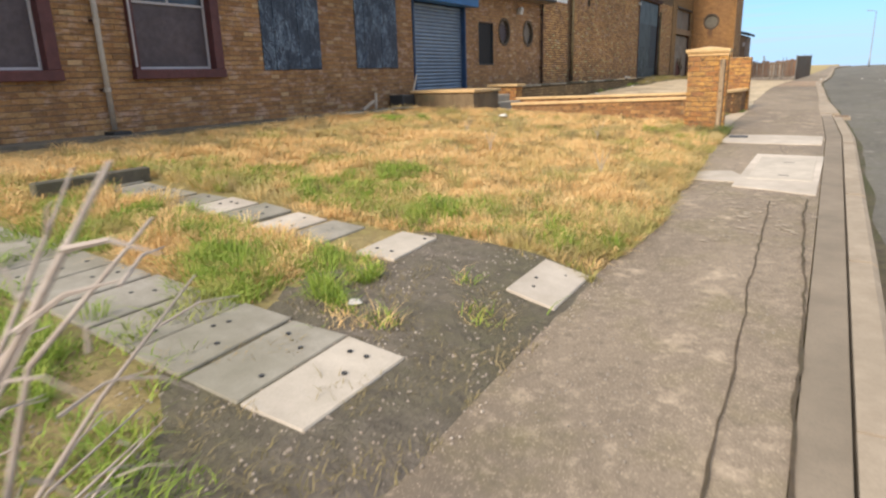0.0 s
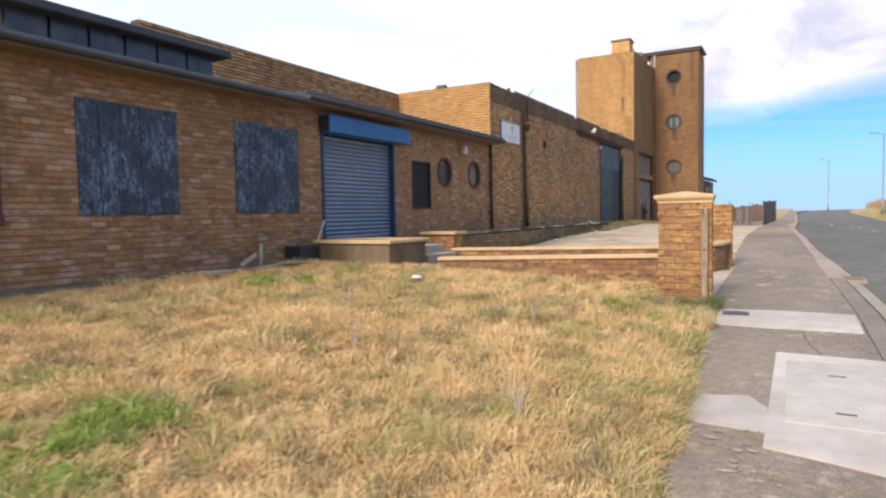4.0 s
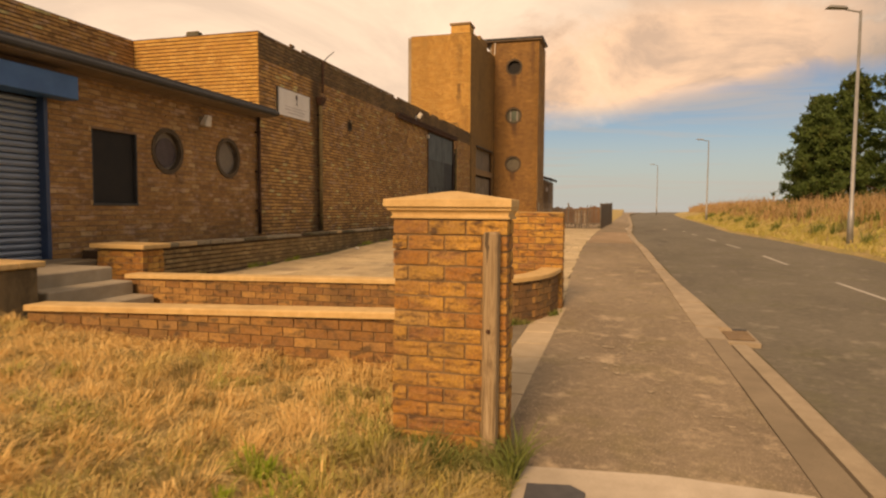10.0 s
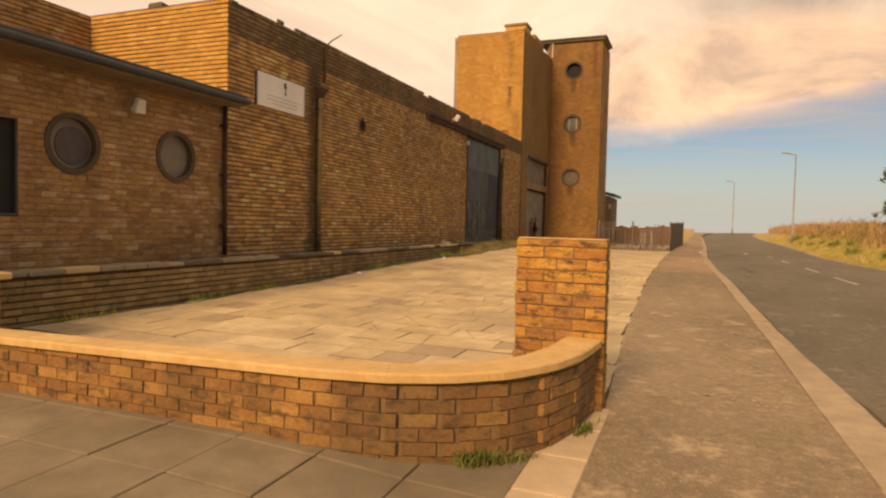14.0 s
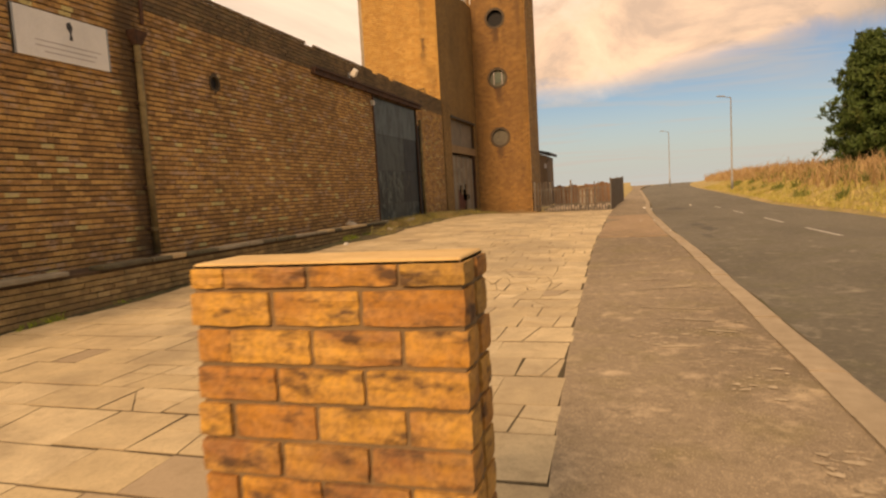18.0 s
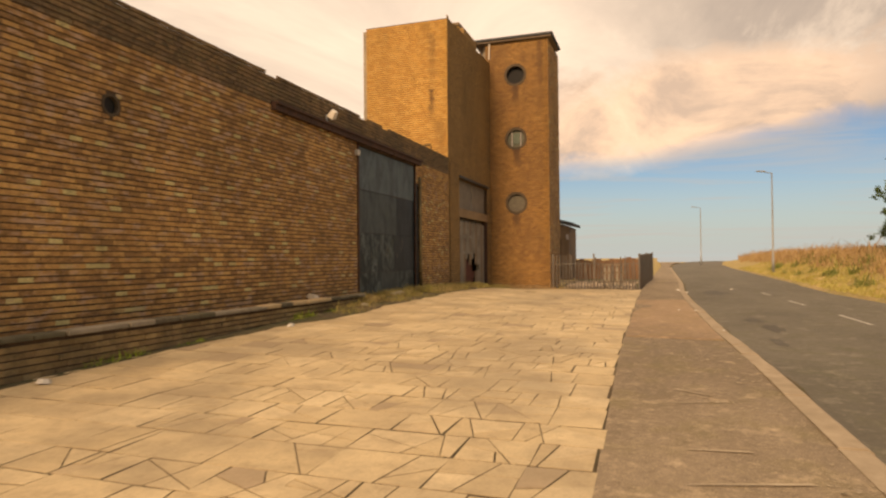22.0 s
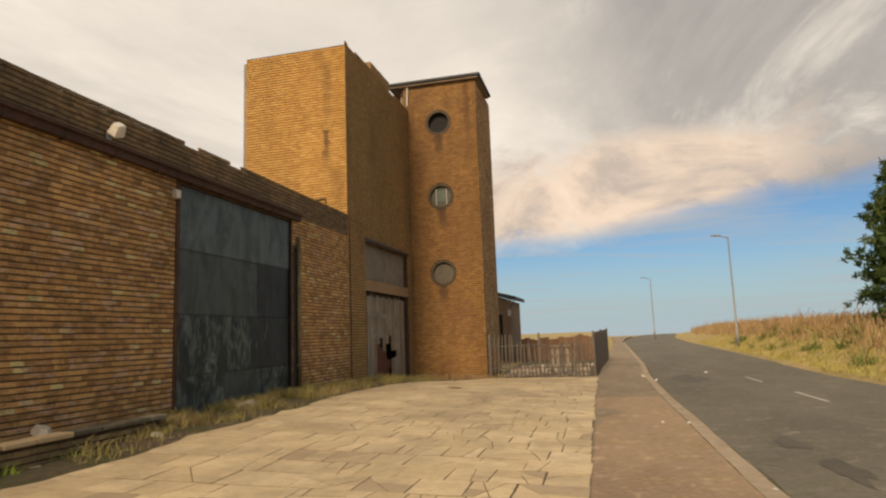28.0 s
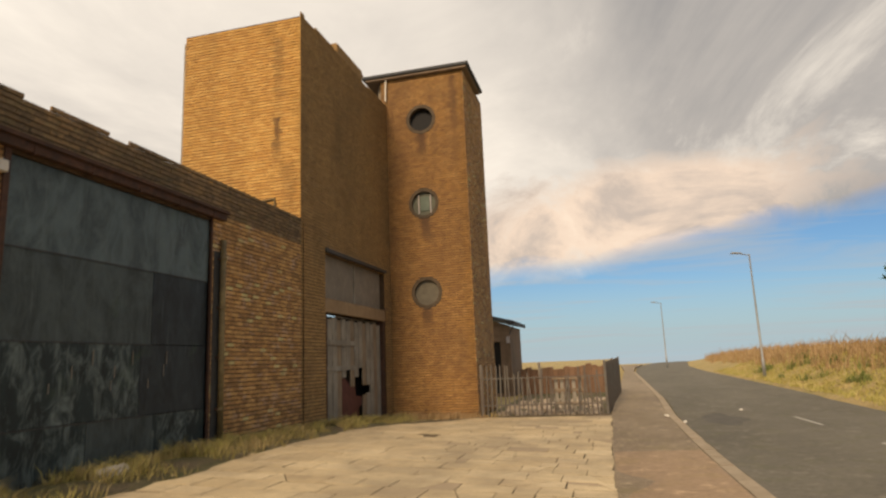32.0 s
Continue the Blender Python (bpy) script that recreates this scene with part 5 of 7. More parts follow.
# pilaster, doorway of the block
pl = thing("pilaster", "plain brick pilaster at the corner of the block", "pilaster", kind="structure")
Geo().box(XW + 0.012, XW + 0.045, BLOCK_Y + 0.1, 48.84, 0.8, 6.4).build("shaft", M_MORTAR_DARK, pl)
d2 = thing("door_3", "broken grey timber double door with missing boards", "double door", kind="structure")
E0, E1 = 48.9, 53.7
# black sheet stands for the unlit inside seen past the missing boards
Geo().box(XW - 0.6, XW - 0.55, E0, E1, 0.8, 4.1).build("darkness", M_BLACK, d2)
nb = 14
for i in range(nb):
    a = E0 + 0.08 + (E1 - E0 - 0.16) * i / nb
    b = E0 + 0.08 + (E1 - E0 - 0.16) * (i + 1) / nb
    if 4 <= i <= 8:
        spans = [(1.95 + 0.28 * ((i * 7) % 3), 4.0)]
    elif i in (9, 10):
        spans = [(0.9, 1.7), (1.95, 4.0)]
    else:
        spans = [(0.85, 4.0)]
    for za, zb in spans:
        Geo().box(XW - 0.16, XW - 0.12 + 0.006 * (i % 3), a + 0.008, b - 0.008, za, zb - 0.05 * (i % 2)).build("board", M_WOOD_GREY if i % 3 else M_WOOD, d2, bevel=0.004)
for z in (2.45, 3.2):
    Geo().box(XW - 0.12, XW - 0.08, E0 + 0.08, E0 + 2.4, z, z + 0.14).build("ledge", M_WOOD_GREY, d2)
lp = [(50.15, 0.8), (51.75, 0.8), (51.7, 1.25), (52.1, 1.4), (52.0, 1.6), (51.5, 1.65), (51.35, 2.2), (50.9, 2.05), (50.5, 2.3), (50.2, 1.9)]
Geo().add([(XW - 0.19, q, z) for q, z in lp] + [(XW - 0.17, q, z) for q, z in lp], [tuple(range(9, -1, -1)), tuple(range(10, 20))] + [(i, (i + 1) % 10, 10 + (i + 1) % 10, 10 + i) for i in range(10)]).build("loose_panel", M_RED_FRAME, d2, "dark red torn loose panel")
for e in (E0, E1 - 0.1):
    Geo().box(XW - 0.2, XW + 0.02, e, e + 0.1, 0.8, 4.1).build("jamb", M_IRON, d2)
Geo().box(XW - 0.2, XW + 0.06, E0 - 0.1, E1 + 0.05, 4.1, 4.45).build("lintel", M_CONC_BROWN, d2, "brown concrete lintel", 0.012)
w = thing("window_8", "long window above a doorway blocked with grey board", "boarded window", kind="structure")
Geo().box(XW - 0.16, XW - 0.12, E0, E1, 4.46, 5.82).build("board", M_GREY_PANE, w)
for a in (E0 + 2.4,):
    Geo().box(XW - 0.12, XW - 0.09, a, a + 0.07, 4.46, 5.82).build("batten", M_WOOD_GREY, w)
Geo().box(XW - 0.1, XW + 0.14, E0 - 0.05, E1 + 0.1, 5.82, 5.94).build("hood", M_INK, w, "dark projecting lintel edge", 0.01)
Geo().box(XW - 0.1, XW + 0.05, E0, E1, 4.452, 4.50).build("sill", M_CONC_BROWN, w)

# tower windows
for k, (cu, cz, r) in enumerate(T_DISCS):
    w = thing(f"window_{9 + k}", ("round tower window, empty and dark", "round tower window with a green pane", "round tower window boarded grey")[k], "round window", "round windows of the tower", "structure")
    c = (T_X0 + cu, TOWER_Y, cz)
    ring(w, c, (1, 0, 0), (0, -1, 0), r - 0.035, r + 0.085, -0.1, 0.03, M_RING, "ring", "weathered dark ring")
    # the top window's black disc paints its dark interior
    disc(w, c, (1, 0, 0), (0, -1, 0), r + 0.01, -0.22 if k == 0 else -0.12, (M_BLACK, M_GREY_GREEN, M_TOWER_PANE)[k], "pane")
    if k == 1:
        Geo().box(c[0] - 0.16, c[0] + 0.2, TOWER_Y + 0.09, TOWER_Y + 0.115, cz - 0.27, cz + 0.29).build("inner_pane", M_GREEN_PANE, w, "dark green square pane", 0.01)
        for a in (-0.22, 0.24):
            Geo().box(c[0] + a - 0.02, c[0] + a + 0.02, TOWER_Y + 0.07, TOWER_Y + 0.11, cz - 0.36, cz + 0.36).build("glazing_bar", M_UPVC, w)

# ---- entrance: piers, walls, steps, planter ----
def pier(name, x0, x1, y0, y1, z0, z1, label):
    p = thing(name, label, "brick pier", "entrance piers")
    Geo().box(x0 + 0.012, x1 - 0.012, y0 + 0.012, y1 - 0.012, z0, z1).build("core", M_MORTAR_PIER, p)
    k = 0
    z = z0
    hc, lb = 0.0995, 0.245
    dep = min(0.11, (y1 - y0) / 2)
    while z < z1 - 0.03:
        h = min(hc, z1 - z) - 0.010
        for side in range(4):
            ax = side in (0, 2)
            start, end = (0.0, x1 - x0) if ax else (dep, y1 - y0 - dep)
            if end - start < 0.05:
                continue
            cuts = [start]
            t = start + (0.105 if k % 2 == 0 else lb)
            while t < end - 0.06:
                cuts.append(t)
                t += lb
            cuts.append(end)
            for a, b in zip(cuts[:-1], cuts[1:]):
                pr = random.uniform(-0.005, 0.006)
                if ax:
                    yb = y0 - pr if side == 0 else y1 - dep + pr
                    m = Matrix.Translation((x0 + a + 0.004 - (pr if a == 0 else 0), yb, z + 0.005)) @ Matrix.Diagonal((b - a - 0.008 + (abs(pr) if b == end else 0), dep - 0.004, h, 1))
                else:
                    xb = x0 - pr if side == 3 else x1 - 0.105 + pr
                    m = Matrix.Translation((xb, y0 + a + 0.005, z + 0.005)) @ Matrix.Diagonal((0.105, b - a - 0.01, h, 1))
                piece("brick", one_brick(M_BRICK_PIER), p, m)
        z += hc
        k += 1
    return p


P1 = (-2.63, -1.872, 14.0, 14.235)
p1 = pier("brick_pier", *P1, 0.15, 1.945, "ochre brick gate pier with a pyramid cap stone")
cx, cy = (P1[0] + P1[1]) / 2, (P1[2] + P1[3]) / 2
hx, hy = (P1[1] - P1[0]) / 2, (P1[3] - P1[2]) / 2


def around(o, right=None, back=None):
    r, k = (o if right is None else right), (o if back is None else back)
    return [(cx - hx - o, cy - hy - o), (cx + hx + r, cy - hy - o), (cx + hx + r, cy + hy + k), (cx - hx - o, cy + hy + k)]


gm = Geo()
# bed, hollow cove and upper fillet under the cap
PROFILE = ((1.946, 0.012), (1.957, 0.014), (1.958, 0.004), (1.968, 0.003), (1.980, 0.006), (1.991, 0.014), (1.999, 0.026), (2.000, 0.032), (2.018, 0.034))
rings_ = []
for z_, o_ in PROFILE:
    rings_ += [(*q, z_) for q in around(o_, min(o_, 0.024), min(o_, 0.010))]
nr = len(PROFILE)
gm.add(rings_, [(3, 2, 1, 0), tuple(range(4 * nr - 4, 4 * nr))] + [(4 * i + j, 4 * i + (j + 1) % 4, 4 * i + 4 + (j + 1) % 4, 4 * i + 4 + j) for i in range(nr - 1) for j in range(4)])
gm.build("neck_moulding", M_CAP, p1, "ochre cast stone moulding")
gc = Geo()
lo = around(0.052, 0.030, 0.012)
gc.add([(*q, 2.019) for q in lo] + [(*q, 2.068) for q in lo] + [(cx - 0.02, cy, 2.124), (cx + 0.02, cy, 2.124)],
       [(3, 2, 1, 0), (0, 1, 5, 4), (1, 2, 6, 5), (2, 3, 7, 6), (3, 0, 4, 7), (4, 5, 9, 8), (5, 6, 9), (6, 7, 8, 9), (7, 4, 8)])
gc.build("cap_stone", M_CAP, p1, "ochre pyramid cap stone", 0.004)
post = thing("gate_post", "weathered grey timber post fixed to the pier", "timber post")
g = Geo()
g.prism([(-2.005, 13.888), (-1.915, 13.882), (-1.912, 13.992), (-2.008, 13.992)], 0.12, 1.868)
post_body = g.build("post", M_POST, post, bevel=0.012)
split_ = [(-1.988, 1.866), (-1.968, 1.866), (-1.972, 1.80), (-1.964, 1.775), (-1.972, 1.74), (-1.978, 1.66), (-1.982, 1.76), (-1.992, 1.79)]
Geo().add([(x, 13.8825, z) for x, z in split_] + [(x, 13.90, z) for x, z in split_], [tuple(range(8)), tuple(range(15, 7, -1))] + [(i, 8 + i, 8 + (i + 1) % 8, (i + 1) % 8) for i in range(8)]).build("split", M_RING, post_body, "dark rotted split in the timber")
Geo().tube([(-1.965, 13.872, 1.26), (-1.965, 13.890, 1.26)], 0.013, 10).build("bolt", M_IRON, post_body)
P2 = (-2.785, -2.025, 19.47, 19.71)
p2 = pier("brick_pier", *P2, 0.30, 1.955, "ochre brick gate pier with a flat top missing its cap")


Geo().box(P2[0] + 0.012, P2[1] - 0.012, P2[2] + 0.012, P2[3] - 0.012, 1.945, 1.962).build("bed_mortar", M_CAP, p2, "worn ochre mortar bed where the cap was", 0.004)


def path_wall(name, pts, z_base, z_a, z_b, label):
    """A low wall of through bricks along a line, with cap stones."""
    p = thing(name, label, "low wall", "entrance walls")
    pts = [Vector((*q, 0)) for q in pts]
    acc = [0.0]
    top_at = lambda s_: z_a + (z_b - z_a) * min(1, max(0, s_ / L))
    for a, b in zip(pts[:-1], pts[1:]):
        acc.append(acc[-1] + (b - a).length)
    L = acc[-1]

    def at(s):
        s = min(max(s, 0), L)
        for i in range(len(pts) - 1):
            if s <= acc[i + 1] or i == len(pts) - 2:
                t = (s - acc[i]) / max(1e-6, acc[i + 1] - acc[i])
                return pts[i].lerp(pts[i + 1], t), (pts[i + 1] - pts[i]).normalized()
    g = Geo()
    n = max(4, round(L / 0.15))
    ring_ = []
    for i in range(n + 1):
        q, d = at(L * i / n)
        nn = Vector((-d.y, d.x, 0))
        z_top = top_at(L * i / n)
        ring_ += [q + nn * 0.095 + Vector((0, 0, z_base)), q - nn * 0.095 + Vector((0, 0, z_base)), q - nn * 0.095 + Vector((0, 0, z_top - 0.06)), q + nn * 0.095 + Vector((0, 0, z_top - 0.06))]
    g.add(ring_, [(4 * i + j, 4 * i + (j + 1) % 4, 4 * i + 4 + (j + 1) % 4, 4 * i + 4 + j) for i in range(n) for j in range(4)] + [(3, 2, 1, 0), (4 * n, 4 * n + 1, 4 * n + 2, 4 * n + 3)])
    g.build("core", M_MORTAR_PIER, p)
    z, k = z_base, 0
    while z < max(z_a, z_b) - 0.07:
        h0 = CH - 0.010
        s = -0.1125 if k % 2 else 0.0
        while s < L:
            a, b = max(s, 0) + 0.005, min(s + 0.225, L) - 0.005
            h = min(h0, top_at((a + b) / 2) - 0.062 - z - 0.005)
            if b - a > 0.04 and h > 0.02:
                q, d = at((a + b) / 2)
                nn = Vector((-d.y, d.x, 0))
                rot = Matrix((d, nn, Vector((0, 0, 1)))).transposed().to_4x4()
                wd = 0.215 + random.uniform(-0.006, 0.008)
                piece("brick", one_brick(M_BRICK_LOW), p, Matrix.Translation(q + Vector((0, 0, z + 0.005))) @ rot @ Matrix.Translation((-(b - a) / 2, -wd / 2, 0)) @ Matrix.Diagonal((b - a, wd, h, 1)))
            s += 0.225
        z += CH
        k += 1
    s = 0.0
    while s < L - 0.02:
        e = min(s + (0.62 if L - s > 0.9 else L - s), L)
        g = Geo()
        m_ = 6
        vs = []
        for i in range(m_ + 1):
            q, d = at(s + 0.0008 + (e - s - 0.0016) * i / m_)
            nn = Vector((-d.y, d.x, 0))
            z_top = top_at(s + (e - s) * i / m_)
            for off, zz in ((0.15, z_top - 0.06), (-0.15, z_top - 0.06), (-0.15, z_top - 0.012), (-0.135, z_top), (0.135, z_top), (0.15, z_top - 0.012)):
                vs.append(q + nn * off + Vector((0, 0, zz)))
        fs = [(6 * i + j, 6 * i + (j + 1) % 6, 6 * i + 6 + (j + 1) % 6, 6 * i + 6 + j) for i in range(m_) for j in range(6)] + [tuple(range(5, -1, -1)), tuple(range(6 * m_, 6 * m_ + 6))]
        g.add(vs, fs).build("cap_stone", M_CAP, p, "ochre cast cap stone")
        s = e
    return p


path_wall("low_wall", [(-7.15, 15.32), (-5.0, 15.41), (-3.3, 15.48), (-2.90, 15.51), (-2.66, 15.44), (-2.46, 15.27), (-2.33, 14.98), (-2.27, 14.62), (-2.25, 14.25)], 0.25, 0.98, 1.13, "low curved brick wall with ochre cap stones")
path_wall("low_wall", [(-8.15, 17.80), (-5.8, 17.80), (-3.7, 17.82), (-3.2, 17.88), (-2.84, 18.02), (-2.56, 18.24), (-2.36, 18.55), (-2.24, 18.95), (-2.19, 19.46)], 0.3, 1.02, 1.15, "low curved brick wall joining the entrance pier")

# planter in front of the shutter
M_PLANTER = sheet_mat("stained_render", (0.175, 0.125, 0.066), 0.5, (0.25, 0.185, 0.10))
pn = thing("planter", "square brown rendered planter with a pale coping", "planter")
PX0, PX1, PY0, PY1 = -9.80, -7.93, 14.6, 16.05
Geo().box(PX0, PX1, PY0, PY1, 0.3, 1.27).build("body", M_PLANTER, pn, "stained brown rendered sides", 0.015)
for a in ((PX0 - 0.06, PX1 + 0.06, PY0 - 0.06, PY0 + 0.30), (PX0 - 0.06, PX1 + 0.06, PY1 - 0.30, PY1 + 0.06), (PX0 - 0.06, PX0 + 0.30, PY0 + 0.302, PY1 - 0.302), (PX1 - 0.30, PX1 + 0.06, PY0 + 0.302, PY1 - 0.302)):
    Geo().box(*a, 1.271, 1.345).build("coping_stone", M_CAP, pn, bevel=0.012)
Geo().box(PX0 + 0.29, PX1 - 0.29, PY0 + 0.29, PY1 - 0.29, 1.271, 1.33).build("fill", M_CAP_DULL, pn)
Geo().box(PX0 - 0.03, PX1 + 0.03, PY0 - 0.03, PY1 + 0.03, 0.3, 0.66).build("footing", M_BRICK_PIER, pn, "brown brick footing", 0.01)
# steps up to the terrace in front of the shutter
st = thing("steps", "four worn concrete steps up to the building", "steps")
for i in range(4):
    Geo().box(-9.45, -7.25 - i * 0.36, 16.2, 17.62, 0.35, 0.56 + i * 0.19).build("step", M_STEP, st, bevel=0.018)
# landing by the shutter
ld = tagged(Geo().box(XW + 0.002, -9.42, 14.75, 18.55, 0.4, 1.13).build("landing", M_FLAG_DARK, bevel=0.015), "concrete landing in front of the roller shutter", "landing", "", "structure")
# small end pier of the retaining plinth
sp = pier("end_pier", -9.4, -8.5, 18.42, 18.9, 0.3, 1.32, "short brick end pier with a pale cap")
Geo().box(-9.48, -8.42, 18.34, 18.98, 1.322, 1.40).build("cap_stone", M_CAP, sp, "worn ochre cap slab", 0.015)

# retaining plinth along the hall
rp = thing("retaining_plinth", "low brick plinth with broken mossy cap stones along the hall", "plinth", kind="structure")
Geo().box(XW + 0.004, -9.43, 18.9, 37.6, 0.3, 1.235).build("core", M_MORTAR_DARK, rp)
yy = 18.92
while yy < 37.3:
    L = random.uniform(0.38, 0.62)
    gone = noise.noise((yy * 0.9, 3.0, 0)) > 0.30 and yy > 24
    if not gone:
        tz = random.uniform(-0.012, 0.012)
        m = pose(0, 0, 0, 0, random.uniform(-1.5, 1.5), 0)
        Geo().box(-9.62 + random.uniform(-0.02, 0.02), -9.33 + random.uniform(-0.03, 0.01), yy + 0.006, yy + L - 0.008, 1.238, 1.31 + tz).build("cap_stone", random.choice((M_STONE_GREY, M_STONE_GREY, M_CAP_DULL, M_STONE_DARK, M_STONE_DARK)), rp, bevel=0.014)
    yy += L

# ---- slabs in the lawn, patches on the pavement ----
def slab_row(name, cells, label):
    t = thing(name, label, "paving slabs", kind="structure")
    for x0, x1, y0, y1, mat in cells:
        r = random.uniform(-0.006, 0.01)
        poly = [(x0 + 0.012, y0 + random.uniform(0, 0.03)), (x1 - 0.012, y0 + random.uniform(0, 0.03)), (x1 - 0.012, y1 - random.uniform(0, 0.03)), (x0 + 0.012, y1 - random.uniform(0, 0.03))]
        Geo().prism(poly, lambda x, y: lawn_z(x, y) - 0.05, lambda x, y, r=r: lawn_z(x, y) + 0.022 + r).build("slab", mat, t, bevel=0.008)
        for k in range(3):
            hx, hy = random.uniform(x0 + 0.08, x1 - 0.08), random.uniform(y0 + 0.1, y1 - 0.1)
            Geo().tube([(hx, hy, lawn_z(hx, hy) + 0.02 + r), (hx, hy, lawn_z(hx, hy) + 0.029 + r)], 0.016, 8).build("stain_spot", M_INK, t, "dark round spot")


cells = []
x = -1.92
while x > -6.6:
    wd = 0.44
    cells.append((x - wd, x, 1.80 - 0.02 * (x + 2), 2.70 + 0.03 * (x + 2), M_SLAB if x > -2.0 else M_SLAB_DULL))
    x -= wd
slab_row("near_slab_path", cells, "pale concrete slabs laid side by side in rough grass")
cells = []
for i, x in enumerate((-1.50, -2.88, -3.66, -4.1, -4.54, -4.98, -5.42, -5.86, -6.3, -6.74, -7.18)):
    cells.append((x - 0.41, x, 3.90 - 0.0 * x, 4.70 + 0.06 * (x + 1.5), M_SLAB if i == 1 else M_CONC_PALE if i in (0, 3, 5) else M_SLAB_DULL))
slab_row("far_slab_path", cells, "pale and mossy concrete slabs sunk in the lawn")
# strip of concrete along the wing's foot
Geo_w = strip("wing_apron", lambda y: XW + 0.012, lambda y: XW + 0.5 + 0.08 * noise.noise((0, y * 0.5, 1)), -3, 14.6, 0.4, lambda x, y: 0.93 + 0.02 * noise.noise((x, y, 7)), M_APRON, "cracked concrete apron at the foot of the wall", "apron", 3)
soil = strip("bare_soil", lambda y: float(np.interp(y, [0.3, 1.5, 1.9, 4.7], [-2.0, -2.5, -3.1, -3.2])) + 0.3 * noise.noise((y * 1.4, 0, 3)), lambda y: PAVE_L(y) + 0.22, 0.3, 4.75, 0.08, lambda x, y: lawn_z(x, y) + 0.010 * smooth01((x + 3.3) / 0.5) - 0.035 * smooth01((x - PAVE_L(y) + 0.12) / 0.3) + 0.010 * noise.noise((x * 3, y * 3, 1)) + 0.006 * noise.noise((x * 11, y * 11, 1)), M_SOIL, "dark worn bare soil between the slab paths", "bare soil", 26, 0.03)
kb = tagged(Geo().box(-6.9, -6.78, 3.2, 4.5, 0.3, 0.78).build("edging_kerb", M_STONE_DARK, bevel=0.015), "short dark mossy edging kerb in the grass", "edging kerb")

# pavement patches
pt = thing("pavement_patch", "pale concrete patch across the pavement", "pavement patch", kind="structure")


def patch(poly, mat, dz=0.012, name="patch", parent=pt, label=""):
    return Geo().prism(poly, lambda x, y: G(y) - 0.05, lambda x, y: G(y) + dz).build(name, mat, parent, label)


patch([(PAVE_L(13.0) + 0.05, 12.92), (-1.2, 12.86), (KERB_IN(12.9) - 0.02, 12.9), (KERB_IN(14.0) - 0.02, 14.05), (-0.9, 14.1), (PAVE_L(14.0) + 0.08, 14.0)], M_CONC_PALE, 0.016)
patch([(-1.62, 9.1), (-0.98, 9.05), (-1.0, 9.6), (-1.15, 9.88), (-1.55, 9.75)], M_CONC_PALE, 0.014)
patch([(-1.0, 8.75), (-0.55, 8.62), (-0.05, 8.45), (-0.03, 11.5), (-0.98, 11.55)], M_CONC_PALE, 0.018)


def flecks(name, spots, mat, dz, label, seed):
    """Thin ragged pale flecks worn or spilt on the pavement, joined into one sheet of small islands."""
    r = random.Random(seed)
    g = Geo()
    for fx, fy, fr in spots:
        n_ = r.choice((7, 8, 9, 11))
        lx, ly, turn_ = r.uniform(0.7, 2.0), r.uniform(0.5, 1.2), r.uniform(-0.5, 0.5)
        vs = []
        for i in range(n_):
            q = 2 * math.pi * i / n_
            k = fr * r.uniform(0.45, 1.15)
            u_, v_ = lx * k * math.cos(q), ly * k * math.sin(q)
            vs.append((fx + u_ * math.cos(turn_) - v_ * math.sin(turn_), fy + u_ * math.sin(turn_) + v_ * math.cos(turn_)))
        g.add([(x, y, G(y) + dz) for x, y in vs], [tuple(range(n_))])
    return tagged(g.build(name, mat), label, "spill marks", "", "stuff")


fl_r = random.Random(77)
sp_ = []
for sx, sy, sa, sn in ((-0.77, 7.6, 0.13, 26), (-0.55, 7.75, 0.12, 18), (-0.6, 7.12, 0.16, 30), (-0.9, 8.3, 0.16, 24), (-1.15, 8.7, 0.2, 22), (-0.35, 6.7, 0.16, 14), (-0.7, 6.3, 0.2, 14)):
    for _ in range(sn):
        sp_.append((sx + fl_r.gauss(0, sa), sy + fl_r.gauss(0, 1.5 * sa), fl_r.choice((0.010, 0.015, 0.022, 0.035))))
flecks("concrete_splashes", sp_, M_SCUFF, 0.009, "pale spilt concrete splashes on the pavement", 3)
sp_ = []
while len(sp_) < 420:
    fy = fl_r.uniform(14.3, 33.0)
    fx = fl_r.uniform(PAVE_L(fy) + 0.25, KERB_IN(fy) - 0.1)
    if noise.noise((fx * 1.3, fy * 0.8, 12.0)) + 0.25 * (fx + 1.2) > 0.16:
        sp_.append((fx, fy, fl_r.choice((0.008, 0.012, 0.018, 0.03))))
flecks("pavement_scuffs", sp_, M_SCUFF, 0.0075, "pale scuffs and chips worn into the pavement", 4)
mh = thing("manhole_cover", "pale square concrete access cover in the pavement", "manhole cover")
Geo().prism([(-0.88, 9.3), (-0.12, 9.3), (-0.12, 11.2), (-0.88, 11.2)], lambda x, y: G(y), lambda x, y: G(y) + 0.026).build("cover", M_SLAB, mh, bevel=0.006)
for yy in (9.6, 10.7):
    Geo().prism([(-0.54, yy), (-0.40, yy), (-0.40, yy + 0.03), (-0.54, yy + 0.03)], lambda x, y: G(y) + 0.02, lambda x, y: G(y) + 0.029).build("lift_slot", M_INK, mh)
red = [(PAVE_L(yy) + 0.03, yy) for yy in (45.0, 42.0, 39.0, 36.5, 34.2)]
patch([(KERB_IN(34.0) - 0.02, 34.0), (KERB_IN(38.0) - 0.02, 38.0), (KERB_IN(42.0) - 0.02, 42.0), (KERB_IN(45.2) - 0.02, 45.2)] + red, M_PAVE_RED, 0.014, label="reddish asphalt patch")
